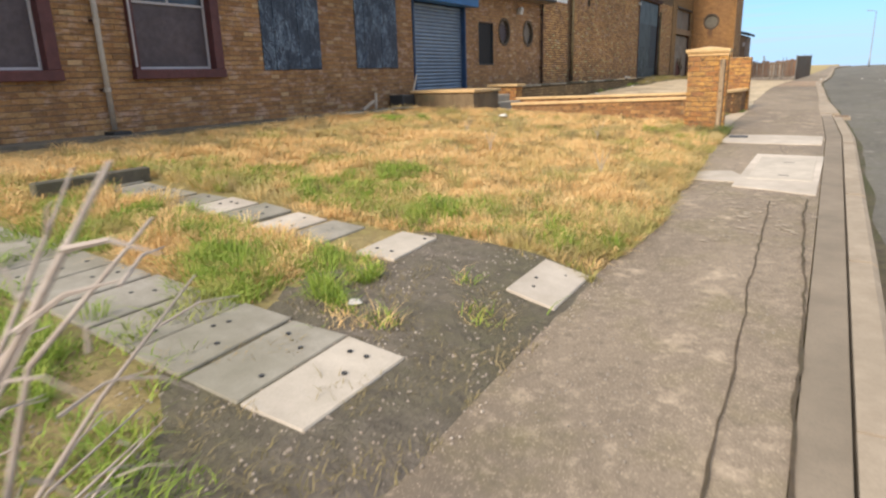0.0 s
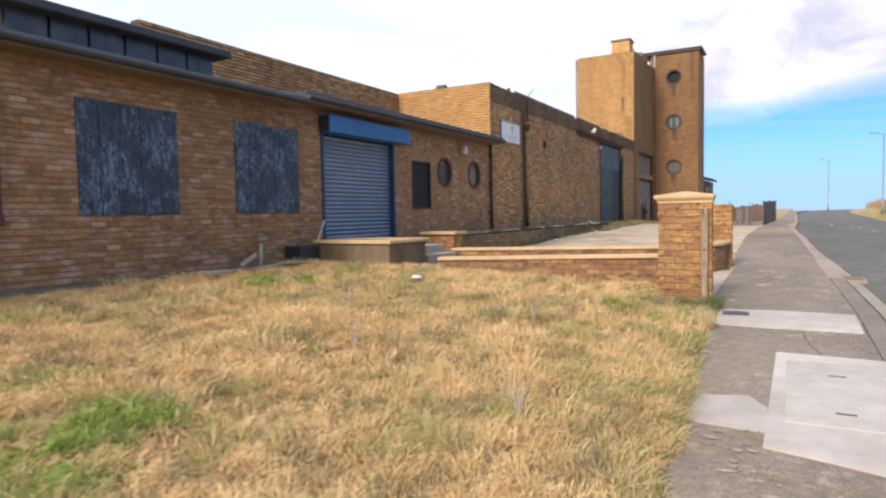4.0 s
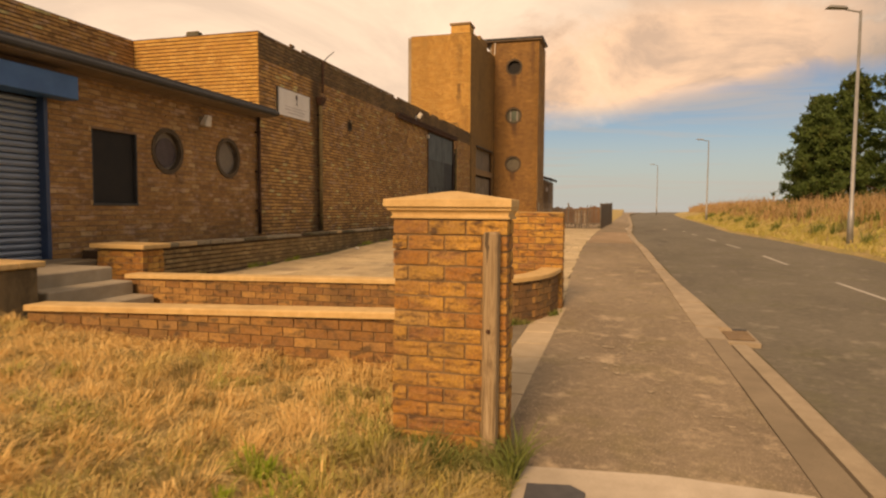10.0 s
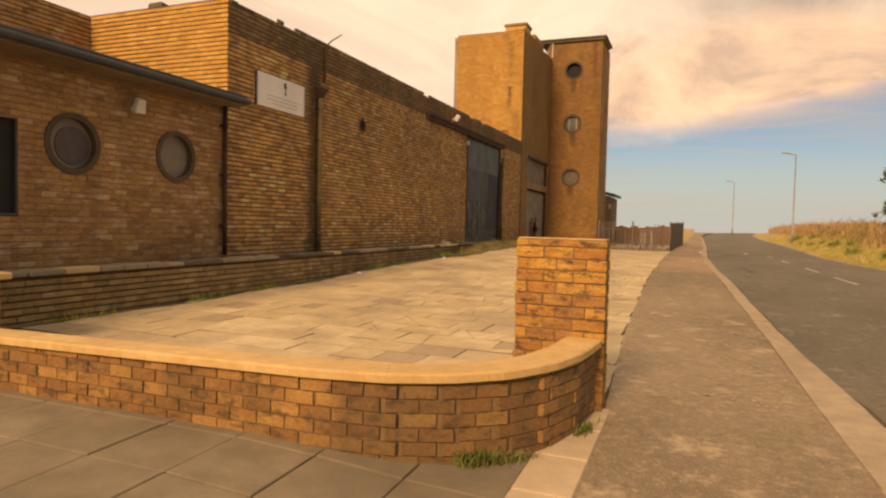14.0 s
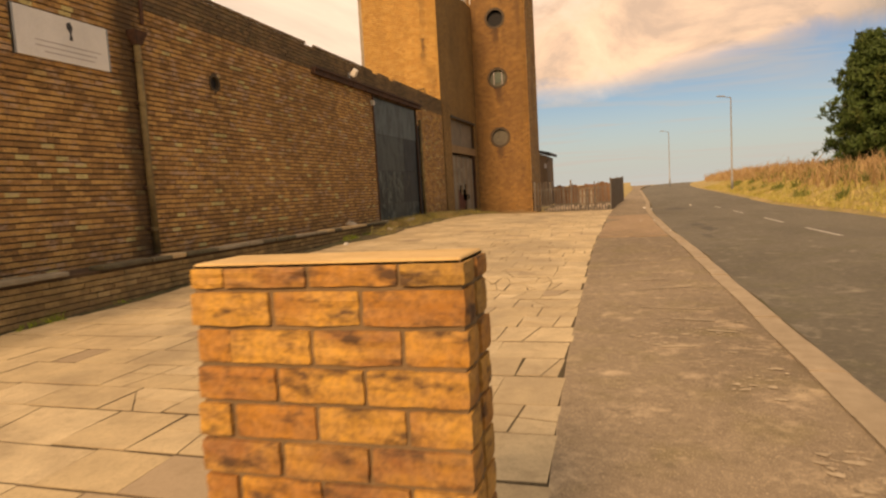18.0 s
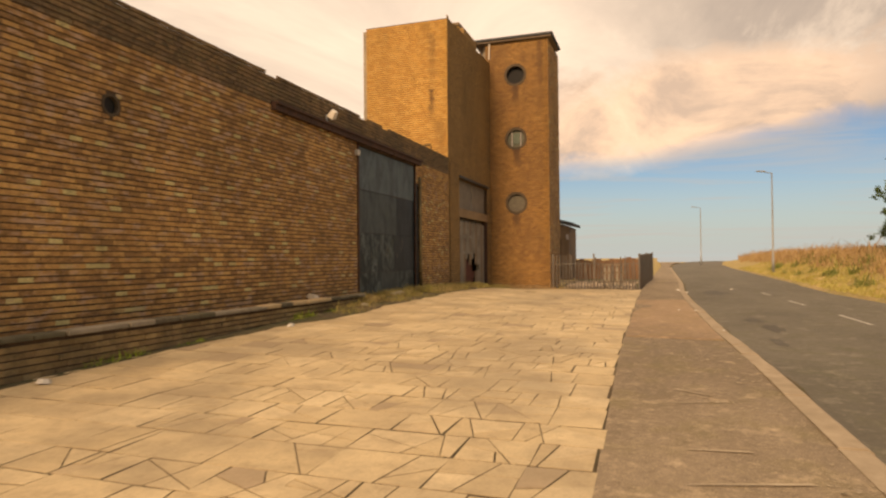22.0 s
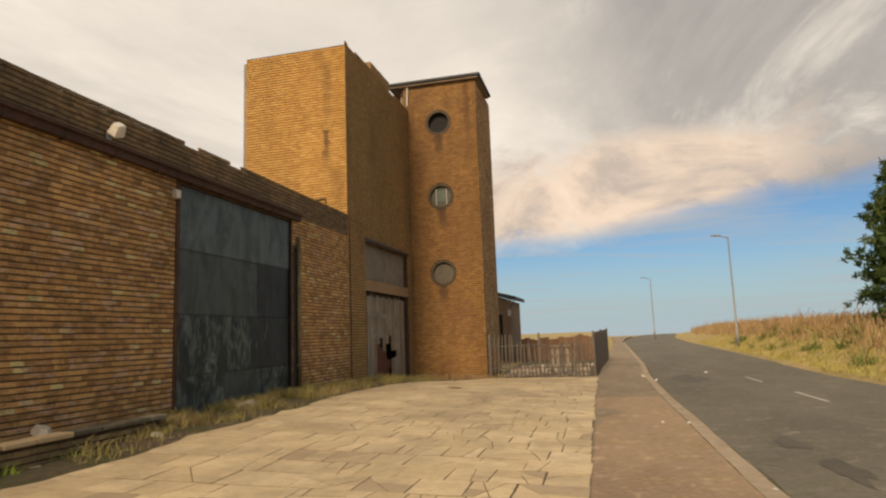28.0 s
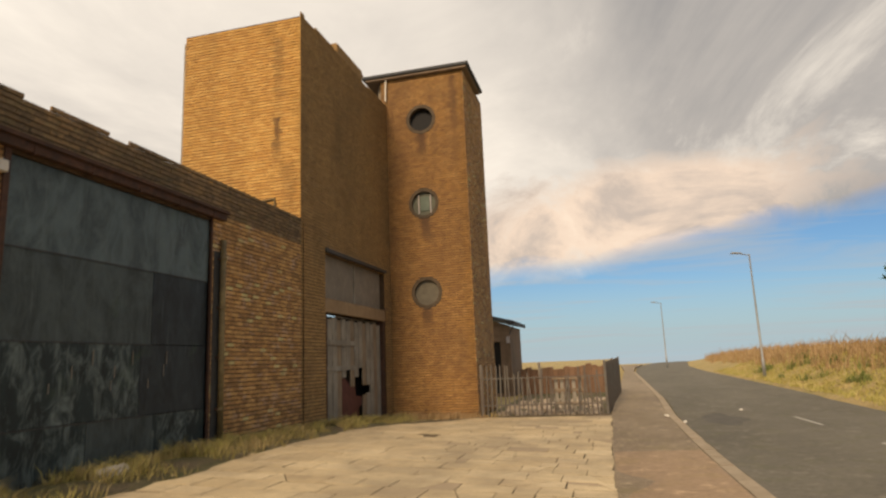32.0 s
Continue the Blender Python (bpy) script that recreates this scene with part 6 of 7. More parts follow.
for x_a, ya, x_b, yb in ((-1.75, 29.05, -1.2, 29.2), (-1.75, 26.72, -0.9, 26.95), (-1.6, 25.62, -0.8, 25.5), (-1.3, 25.03, -0.85, 24.94), (-1.0, 24.54, -0.7, 24.46), (-1.7, 27.5, -1.2, 27.56), (-1.5, 23.9, -1.1, 23.95), (-1.75, 29.7, -1.3, 29.4)):
    Geo().add([(x_a, ya, G(ya) + 0.009), (x_b, yb, G(yb) + 0.009), (x_b - 0.03, yb + 0.035, G(yb) + 0.009), (x_a + 0.05, ya + 0.03, G(ya) + 0.009)], [(0, 1, 2, 3)]).build("scrape", M_SCUFF, pt, "pale scraped line")
# cracks with moss along the pavement
ck = thing("pavement_crack", "long jagged mossy cracks in the pavement", "crack", kind="structure")
for x_a, x_b, ya, yb, wd in ((-0.22, -0.5, 1.4, 8.0, 0.008), (0.09, -0.14, 1.4, 8.2, 0.013), (-0.6, -0.75, 11.6, 12.8, 0.004)):
    n = int((yb - ya) / 0.12)
    vs = []
    for i in range(n + 1):
        yy = ya + (yb - ya) * i / n
        xx = x_a + (x_b - x_a) * i / n + 0.05 * noise.noise((yy * 1.3, x_a * 9, 0)) + 0.02 * noise.noise((yy * 6, x_a * 9, 3))
        w_ = wd * (0.5 + abs(noise.noise((yy * 2.2, 7, x_a))))
        vs += [(xx - w_, yy, G(yy) + 0.0165), (xx + w_, yy, G(yy) + 0.0165)]
    Geo().add(vs, [(2 * i, 2 * i + 1, 2 * i + 3, 2 * i + 2) for i in range(n)]).build("crack", M_DIRT, ck)
# gully grate
gy = thing("gully_grate", "concrete kerb inlet with a ribbed dusty iron grate", "drain grate")
gx, gzz = 0.0, G(18.5) - 0.045
Geo().box(gx, gx + 0.39, 18.1, 18.92, gzz - 0.10, gzz).build("frame", M_KERB, gy, "worn concrete inlet stone", 0.006)
# frame is solid: a dark plate paints the shade under the bars
Geo().box(gx + 0.05, gx + 0.34, 18.2, 18.78, gzz + 0.001, gzz + 0.004).build("pit_shade", M_INK, gy, "dark plate painted as the shaded gap below the bars")
for i in range(9):
    Geo().box(gx + 0.045, gx + 0.345, 18.2 + i * 0.066, 18.235 + i * 0.066, gzz + 0.002, gzz + 0.018).build("bar", M_GRATE, gy, "dusty brown iron bar", 0.003)
# another dark plate painted as the shaded inlet mouth
Geo().box(gx + 0.0, gx + 0.36, 18.83, 18.92, gzz, gzz + 0.012).build("mouth_shade", M_INK, gy, "dark plate painted as the shade in the inlet mouth")
Geo().prism([(KERB_IN(18.0) + 0.01, 18.04), (gx - 0.004, 18.04), (gx - 0.004, 18.96), (KERB_IN(19.0) + 0.01, 18.96)], lambda x, y: G(y) - 0.1, lambda x, y: G(y) + 0.004).build("setting", M_KERB, gy, "worn concrete surround")
ent = thing("entrance_path", "dark worn paving flags inside the entrance", "paving", kind="structure")
for i in range(7):
    for j in range(4):
        x1 = -2.33 - i * 0.62
        y0 = 15.75 + j * 0.62
        if x1 - 0.62 > -7.2 and y0 + 0.62 < 18.6:
            o = random.uniform(-0.004, 0.006)
            Geo().prism([(x1 - 0.61, y0), (x1, y0), (x1, y0 + 0.61), (x1 - 0.61, y0 + 0.61)], lambda x, y: G(y) - 0.08, lambda x, y, o=o: G(y) + 0.006 + o + 0.10 * smooth01((-2.3 - x) / 2.0)).build("flag", M_FLAG_DARK, ent, bevel=0.006)
for j in range(8):
    y0 = 14.8 + j * 0.6
    Geo().prism([(-2.33, y0), (-1.97, y0), (-1.97, y0 + 0.575), (-2.33, y0 + 0.575)], lambda x, y: G(y) - 0.08, lambda x, y: G(y) + 0.012).build("edging_slab", M_SLAB_WARM, ent, "pale concrete edging slab", 0.006)

# ---- brick faces ----
brick_face(wall_wing, (XW, W_Y0, 0), Y, NX, W_Y1 - W_Y0, 0.72, 4.2, M_BRICK_WING, wing_holes, [(a, c, r + 0.035) for a, c, r in wing_discs], (23.4, 27.5, 1.1, 2.6), gap=0.012, proud=0.010, rough=0.003)
hall_top = ragged(1.0, HALL_TOP + 0.11, 0.092, 0.8)
hall_cuts = [(h[0] - 0.10, h[1] + 0.05, h[2], h[3] + 0.04) for h in H_HOLES]
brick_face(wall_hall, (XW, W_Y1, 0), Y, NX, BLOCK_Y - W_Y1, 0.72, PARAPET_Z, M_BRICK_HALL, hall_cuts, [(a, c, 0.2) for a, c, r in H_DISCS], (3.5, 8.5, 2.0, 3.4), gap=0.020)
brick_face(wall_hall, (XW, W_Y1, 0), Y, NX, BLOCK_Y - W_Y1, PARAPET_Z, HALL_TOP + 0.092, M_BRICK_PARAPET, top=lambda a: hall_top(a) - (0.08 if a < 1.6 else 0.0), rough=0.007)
brick_face(wall_hall_end, (-14.0, W_Y1, 0), X, NY, 3.8, 4.4, HALL_TOP, M_BRICK_TOWER, near=(2.0, 3.8, 4.5, 6.4))
brick_face(wall_setback, (-14.0, 13.6, 0), Y, NX, W_Y1 - 13.6, 4.4, 6.45, M_BRICK_HALL, near=(7.4, 10.8, 4.5, 6.4))
brick_face(wall_block_side, (XW, BLOCK_Y, 0), Y, NX, TOWER_Y - BLOCK_Y, 0.72, 12.62, M_BRICK_BLOCK_SHADE, [(h[0], h[1], h[2], h[3]) for h in B_HOLES] + [(1.4, 6.5, 4.0, 4.6)], near=(0.0, 2.4, 6.4, 9.0), top=ragged(5.0, 12.62, 0.092, 1.1))
brick_face(pl, (XW + 0.045, BLOCK_Y + 0.1, 0), Y, NX, 48.84 - BLOCK_Y - 0.1, 0.8, 6.4, M_BRICK_BLOCK_SHADE)
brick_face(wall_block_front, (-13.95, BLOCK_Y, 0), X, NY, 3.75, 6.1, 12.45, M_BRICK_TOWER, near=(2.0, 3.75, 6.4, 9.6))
brick_face(wall_tower_front, (T_X0, TOWER_Y, 0), X, NY, T_X1 - T_X0, 0.72, T_TOP - 0.08, M_BRICK_TOWER_DARK, (), [(a, c, r + 0.085) for a, c, r in T_DISCS], (0.0, 3.4, 0.9, 3.0))
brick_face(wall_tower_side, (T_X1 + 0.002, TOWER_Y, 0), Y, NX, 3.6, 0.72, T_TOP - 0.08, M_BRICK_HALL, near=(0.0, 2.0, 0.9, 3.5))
brick_face(rp, (-9.425, 18.9, 0), Y, NX, 18.5, 0.40, 1.235, M_BRICK_PLINTH, near=(4.0, 12.0, 0.45, 1.23), proud=0.016, rough=0.012)

# ---- terrace flags ----
TR = lambda y: PAVE_L(y) if y >= 19.75 else float(np.interp(y, [17.95, 18.2, 18.5, 18.9, 19.4, 19.75], [-3.4, -2.86, -2.58, -2.44, -2.38, -2.3]))
terrace = strip("terrace", lambda y: -9.44 if y < 37.5 else XW + 0.012, lambda y: TR(y) - 0.005, 17.95, TOWER_Y - 0.02, 0.6, lambda x, y: terrace_z(x, y) - 0.001, M_DIRT, "forecourt of cracked pale paving flags", "forecourt", 12)
margin_x = line([19.3, 22, 30, 33, 34.6, 36.5, 40, 44, 47, 50, 52.5, 54.5], [-9.40, -9.28, -9.22, -9.05, -8.65, -8.55, -8.6, -8.75, -8.9, -8.3, -7.4, -6.9])
margin = strip("soil_margin", lambda y: -9.44 if y < 37.4 else XW + 0.014, lambda y: margin_x(y) + 0.16 * noise.noise((y * 0.55, 2.0, 0.0)) + 0.10 * noise.noise((y * 2.1, 4.0, 0.0)), 19.3, TOWER_Y - 0.03, 0.12, lambda x, y: terrace_z(x, y) + 0.010 + 0.012 * noise.noise((x * 5, y * 3, 4)), M_SOIL_MOSS, "dark mossy soil gathered along the foot of the wall", "soil", 8, 0.03)
rng = random.Random(7)


def clip_poly(poly, a, b, keep):
    """Cuts a polygon with the line through a and b."""
    out = []
    side = lambda p: ((b[0] - a[0]) * (p[1] - a[1]) - (b[1] - a[1]) * (p[0] - a[0])) * keep
    for i, p in enumerate(poly):
        q = poly[(i + 1) % len(poly)]
        s, t = side(p), side(q)
        if s >= 0:
            out.append(p)
        if (s > 0 > t) or (s < 0 < t):
            k = s / (s - t)
            out.append((p[0] + (q[0] - p[0]) * k, p[1] + (q[1] - p[1]) * k))
    return out


def poly_area(c):
    return abs(sum(c[i][0] * c[(i + 1) % len(c)][1] - c[(i + 1) % len(c)][0] * c[i][1] for i in range(len(c)))) / 2


def inset(poly, d):
    """Draws every edge of a convex polygon in by d."""
    turn = 1 if sum(poly[i][0] * poly[(i + 1) % len(poly)][1] - poly[(i + 1) % len(poly)][0] * poly[i][1] for i in range(len(poly))) > 0 else -1
    out = poly
    for i, p in enumerate(poly):
        q = poly[(i + 1) % len(poly)]
        L = math.hypot(q[0] - p[0], q[1] - p[1])
        if L < 1e-4 or len(out) < 3:
            continue
        nx, ny = -(q[1] - p[1]) / L * turn * d, (q[0] - p[0]) / L * turn * d
        out = clip_poly(out, (p[0] + nx, p[1] + ny), (q[0] + nx, q[1] + ny), turn)
    return out


near_flags, rest = 0, Geo()
y = 17.96
while y < TOWER_Y - 0.75:
    dep = rng.choice((0.50, 0.56, 0.60, 0.64))
    xr = TR(y + dep / 2) - 0.01 + (rng.uniform(-0.01, 0.035) + 0.03 * noise.noise((y * 0.6, 0, 0)) if y > 19.75 else -0.03)
    x = xr
    lim = -9.4 if y < 37.3 else -9.0
    first = True
    while x > lim + 0.15:
        wd = rng.choice((0.5, 0.6, 0.75, 0.9)) if not first else rng.uniform(0.35, 0.8)
        first = False
        xl = max(x - wd, lim)
        jit = lambda: rng.uniform(-0.012, 0.012)
        quad = [(xl + jit(), y + 0.008 + jit()), (x + jit(), y + 0.008 + jit()), (x + jit(), y + dep - 0.004 + jit()), (xl + jit(), y + dep - 0.004 + jit())]
        bits = [quad]
        crack = rng.random() < (0.8 if (24.0 < y < 40 and x > -6.6) else 0.3 if x > -5.5 and y > 21 else 0.06)
        if crack:
            for turn_ in range(rng.choice((1, 1, 2)) + (rng.choice((1, 2)) if 25.5 < y < 36 and x > -6.0 else 0)):
                p_, ang = ((xl + x) / 2 + rng.uniform(-0.3, 0.3) * (x - xl), y + dep * rng.uniform(0.3, 0.7)), (math.pi / 2 if turn_ % 2 == 0 else 0.0) + rng.gauss(0, 0.38)
                q_ = (p_[0] + math.cos(ang), p_[1] + math.sin(ang))
                whole, bits = bits, []
                for b in whole:
                    halves = [c for c in (clip_poly(b, p_, q_, 1), clip_poly(b, p_, q_, -1)) if len(c) > 2]
                    bits += halves if len(halves) == 2 and min(poly_area(c) for c in halves) > 0.018 else [b]
        tilt_x, tilt_y, lift = rng.uniform(-0.002, 0.002), rng.uniform(-0.002, 0.002), rng.uniform(0.0, 0.004)
        for b in bits:
            if poly_area(b) < 0.004:
                continue
            pol = inset(b, rng.uniform(0.003, 0.010) if crack else rng.uniform(0.003, 0.010))
            if len(pol) < 3:
                continue
            mx, my = pol[0]
            lf = lift + rng.uniform(0.0, 0.004)
            top_f = lambda u_, v_: terrace_z(u_, v_) + (u_ - mx) * tilt_x + (v_ - my) * tilt_y + lf
            if near_flags < 300 and x > -6.5 and y < 33:
                Geo().prism(pol, lambda u_, v_: terrace_z(u_, v_) - 0.05, top_f).build("flag", M_FLAG, terrace)
                near_flags += 1
            else:
                rest.prism(pol, lambda u_, v_: terrace_z(u_, v_) - 0.05, top_f)
        x = xl
    y += dep
tagged(rest.build("flagstones", M_FLAG, terrace), "", "", "", "stuff")


# ---- grass ----
def blades(name, pts, h_range, w_range, mat, label, category, bend=0.5, seed=1):
    """Grass blades as bent two-part strips at the given feet."""
    r = np.random.RandomState(seed)
    n = len(pts)
    p = np.array(pts)
    h = r.uniform(*h_range, n)
    w = r.uniform(*w_range, n)
    a = r.uniform(0, 2 * np.pi, n)
    d = np.stack([np.cos(a), np.sin(a), np.zeros(n)], 1)
    flow = np.array([noise.noise((q[0] * 0.9, q[1] * 0.9, seed)) for q in pts])
    tuft = np.array([noise.noise((q[0] * 2.1, q[1] * 2.1, seed + 9.0)) for q in pts])
    h = h * np.clip(1.0 + 1.0 * tuft, 0.35, 1.9)
    lean_a = flow * 7.0 + r.normal(0, 1.5, n)
    lean = np.stack([np.cos(lean_a), np.sin(lean_a), np.zeros(n)], 1) * (r.uniform(0.25, 1.25, n) * bend * h)[:, None]
    up = np.array((0, 0, 1.0))
    m1 = p + lean * 0.35 + up * (h * 0.6)[:, None]
    tip = p + lean + up * (h * r.uniform(0.75, 1.0, n))[:, None]
    side = d * w[:, None] / 2
    vs = np.stack([p - side, p + side, m1 + side * 0.8, m1 - side * 0.8, tip + side * 0.15, tip - side * 0.15], 1).reshape(-1, 3)
    fq = np.array([(0, 1, 2, 3), (3, 2, 4, 5)])
    fs = ((np.arange(n) * 6)[:, None, None] + fq[None]).reshape(-1, 4)
    return stuff_mesh(name, vs, fs, mat, None, label, category)


r_ = np.random.RandomState(3)


def in_slabs(x, y):
    return (-6.65 < x < -1.85 and 1.85 < y < 2.65 and noise.noise((x * 1.6, y * 1.6, 6)) < 0.12 - 0.22 * (x < -2.9)) or (-7.5 < x < -1.45 and 3.95 < y < 4.6)


def scatter(n, x0, x1, y0, y1, keep, zf, clump=0.0):
    out = []
    while len(out) < n:
        x, y = r_.uniform(x0, x1), r_.uniform(y0, y1)
        if keep(x, y):
            k = 1 if clump == 0 else r_.randint(3, 8)
            for _ in range(k):
                xx, yy = x + r_.normal(0, clump), y + r_.normal(0, clump)
                if keep(xx, yy):
                    out.append((xx, yy, zf(xx, yy) - 0.01))
    return out


def lawn_keep(x, y):
    e = PAVE_L(y) - 0.04 + 0.12 * noise.noise((y * 1.7, 0, 0))
    if x > e or x < XW + 0.52 or in_slabs(x, y) or y > 15.4:
        return False
    if PX0 - 0.1 < x < PX1 + 0.1 and y > PY0 - 0.1:
        return False
    if P1[0] - 0.02 < x < P1[1] + 0.1 and y > 13.93:
        return False
    if 1.4 < y < 4.75 and x > -3.2:
        return noise.noise((x * 2.2, y * 2.2, 2)) > 0.16 + 0.22 * smooth01((x + 3.0) / 0.9)
    return True


def tufts(name, n_tufts, per, x0, x1, y0, y1, keep, h_range, reach, mat, label, seed):
    """Tussocks of bent grass: blades that spring from a common root and lean outwards, taller in some than in others."""
    r = np.random.RandomState(seed)
    cs = []
    while len(cs) < n_tufts:
        x, y = r.uniform(x0, x1), r.uniform(y0, y1)
        if keep(x, y):
            cs.append((x, y, lawn_z(x, y) - 0.015, 1.0 + 0.75 * noise.noise((x * 1.4, y * 1.4, seed)), noise.noise((x * 0.5, y * 0.5, seed + 3.0))))
    c = np.repeat(np.array(cs), per, axis=0)
    n = len(c)
    size = np.clip(c[:, 3], 0.4, 1.8) * np.repeat(r.uniform(0.65, 1.3, n_tufts), per)
    a = r.uniform(0, 2 * np.pi, n)
    out = np.stack([np.cos(a), np.sin(a), np.zeros(n)], 1)
    blow = np.repeat(r.uniform(0, 2 * np.pi, n_tufts) * 0.4 + 9.0 * np.array(cs)[:, 4], per)
    wind = np.stack([np.cos(blow), np.sin(blow), np.zeros(n)], 1)
    root = c[:, :3] + out * (r.uniform(0, 1, n) ** 0.7 * reach * 0.55 * size)[:, None]
    h = r.uniform(*h_range, n) * size
    lean = (out * r.uniform(0.2, 1.0, n)[:, None] + wind * r.uniform(0.1, 0.8, n)[:, None]) * (reach * size)[:, None]
    up = np.array((0, 0, 1.0))
    mid_p = root + lean * 0.38 + up * (h * 0.72)[:, None]
    tip = root + lean + up * (h * r.uniform(0.45, 1.0, n))[:, None]
    b = a + np.pi / 2 + r.normal(0, 0.5, n)
    side = np.stack([np.cos(b), np.sin(b), np.zeros(n)], 1) * (r.uniform(0.003, 0.0065, n) * (1 + 0.03 * (c[:, 1] - y0)))[:, None] / 2
    vs = np.stack([root - side, root + side, mid_p + side * 0.9, mid_p - side * 0.9, tip + side * 0.2, tip - side * 0.2], 1).reshape(-1, 3)
    fs = ((np.arange(n) * 6)[:, None, None] + np.array([(0, 1, 2, 3), (3, 2, 4, 5)])[None]).reshape(-1, 4)
    return stuff_mesh(name, vs, fs, mat, None, label, "grass")


def tuft_keep(x, y):
    return lawn_keep(x, y) and not (y < 4.8 and x > -3.3)


base_grass = scatter(105000, XW + 0.6, -1.35, 2.7, 15.4, lawn_keep, lawn_z, 0.07)
blades("lawn_grass", base_grass, (0.04, 0.11), (0.003, 0.007), M_BLADE, "short dry straw-coloured grass matted over the lawn", "grass", 1.7, 2)
tufts("lawn_tussocks", 2500, 44, -8.0, -1.35, 2.7, 10.5, tuft_keep, (0.06, 0.15), 0.15, M_BLADE, "long dry straw-coloured grass in soft tussocks", 1)
tufts("lawn_tussocks", 1100, 40, XW + 0.62, -1.4, 9.5, 15.4, tuft_keep, (0.06, 0.16), 0.16, M_BLADE, "long dry straw-coloured grass in tussocks", 5)
SPOTS = ((-4.6, 5.5, 0.8), (-4.75, 6.6, 0.55), (-1.9, 5.5, 0.5), (-3.1, 3.4, 0.7), (-3.8, 3.0, 0.7), (-2.1, 2.75, 0.35), (-1.6, 3.0, 0.3), (-3.9, 1.2, 0.8), (-4.4, 6.2, 0.5), (-2.6, 6.2, 0.4), (-2.1, 12.6, 0.5), (-3.0, 13.0, 0.35), (-8.2, 11.7, 0.7), (-5.2, 3.3, 0.7), (-6.0, 4.9, 0.6), (-3.3, 5.4, 0.45))


def spot_keep(x, y):
    return lawn_keep(x, y) and any((x - a) ** 2 + (y - b) ** 2 < (c * (0.75 + 0.6 * noise.noise((x * 2.3, y * 2.3, 8.0)))) ** 2 for a, b, c in SPOTS)


tufts("green_grass", 600, 60, -9.0, -1.35, 0.4, 13.6, spot_keep, (0.06, 0.17), 0.11, M_BLADE_GREEN, "fresh green tussocks in the dry lawn", 21)
tufts("olive_tussocks", 620, 46, -9.0, -1.4, 4.6, 14.6, lambda x, y: tuft_keep(x, y) and noise.noise((x * 1.2, y * 1.2, 33.0)) > 0.22 - 0.35 * smooth01((x + 3.6) / 1.8), (0.06, 0.17), 0.13, M_BLADE_VERGE, "olive-green tussocks in the dry lawn", 31)
tufts("brown_tussocks", 330, 44, -9.4, -1.6, 4.8, 15.0, lambda x, y: tuft_keep(x, y) and noise.noise((x * 1.6, y * 1.6, 43.0)) > 0.2, (0.06, 0.17), 0.13, M_BLADE_OLIVE, "dull brown tussocks in the dry lawn", 32)
green = scatter(26000, -8.0, -1.3, 0.4, 7.0, lambda x, y: lawn_keep(x, y) and noise.noise((x * 0.8, y * 0.8, 4.0)) > -0.12 + 0.3 * smooth01((y - 4.8) / 1.2) and (y > 2.6 or x < -1.9), lawn_z, 0.05)
blades("green_grass", green, (0.04, 0.14), (0.005, 0.011), M_BLADE_GREEN, "lush green grass between the slab paths", "grass", 1.5, 3)
clumps = scatter(21000, -9.0, -1.5, 4.6, 13.8, lambda x, y: lawn_keep(x, y) and noise.noise((x * 1.1, y * 1.1, 14.0)) > 0.06, lawn_z, 0.05)
blades("green_clumps", clumps, (0.04, 0.12), (0.005, 0.010), M_BLADE_VERGE, "olive-green clumps in the dry lawn", "grass", 1.4, 12)
olive = scatter(11000, -9.4, -1.5, 4.6, 14.0, lambda x, y: lawn_keep(x, y) and noise.noise((x * 1.5, y * 1.5, 24.0)) > 0.2, lawn_z, 0.06)
blades("olive_clumps", olive, (0.04, 0.15), (0.005, 0.010), M_BLADE_OLIVE, "dull olive and brown clumps in the dry lawn", "grass", 1.2, 13)
edge = [(PAVE_L(yy) - abs(r_.normal(0, 0.16)) + 0.03, yy) for yy in r_.uniform(4.6, 13.9, 9000)]
blades("edge_grass", [(x, y, lawn_z(x, y) - 0.01) for x, y in edge if noise.noise((x * 1.3, y * 1.3, 50.0)) > -0.18], (0.03, 0.13), (0.005, 0.010), M_BLADE_VERGE, "green grass growing over the pavement edge", "grass", 1.6, 4)
foot = [(r_.uniform(P1[0] - 0.2, P1[1] + 0.12), 13.98 - abs(r_.normal(0, 0.22))) for _ in range(3600)]
foot = [(x, y) for x, y in foot if noise.noise((x * 3.0, y * 3.0, 71.0)) > -0.15]
blades("pier_weeds", [(x, y, G(y) - 0.01) for x, y in foot], (0.06, 0.26), (0.006, 0.013), M_BLADE_DARK, "dark green weeds at the foot of the pier", "weeds", 0.9, 5)
def grit(name, pts, size, mat, label, category, seed):
    """Loose small stones: low four-sided pyramids at the given places."""
    r = np.random.RandomState(seed)
    p = np.array(pts)
    n = len(p)
    s = r.uniform(*size, n)
    a = r.uniform(0, 2 * np.pi, n)
    ring4 = [p + np.stack([np.cos(a + k * np.pi / 2) * s * r.uniform(0.7, 1.3, n), np.sin(a + k * np.pi / 2) * s * r.uniform(0.7, 1.3, n), np.zeros(n)], 1) for k in range(4)]
    tops = [q * 0.45 + p * 0.55 + np.stack([np.zeros(n), np.zeros(n), s * 0.7], 1) for q in ring4]
    vs = np.stack(ring4 + tops, 1).reshape(-1, 3)
    fq = np.array([(0, 1, 5, 4), (1, 2, 6, 5), (2, 3, 7, 6), (3, 0, 4, 7), (4, 5, 6, 7)])
    fs = ((np.arange(n) * 8)[:, None, None] + fq[None]).reshape(-1, 4)
    return stuff_mesh(name, vs, fs, mat, None, label, category)


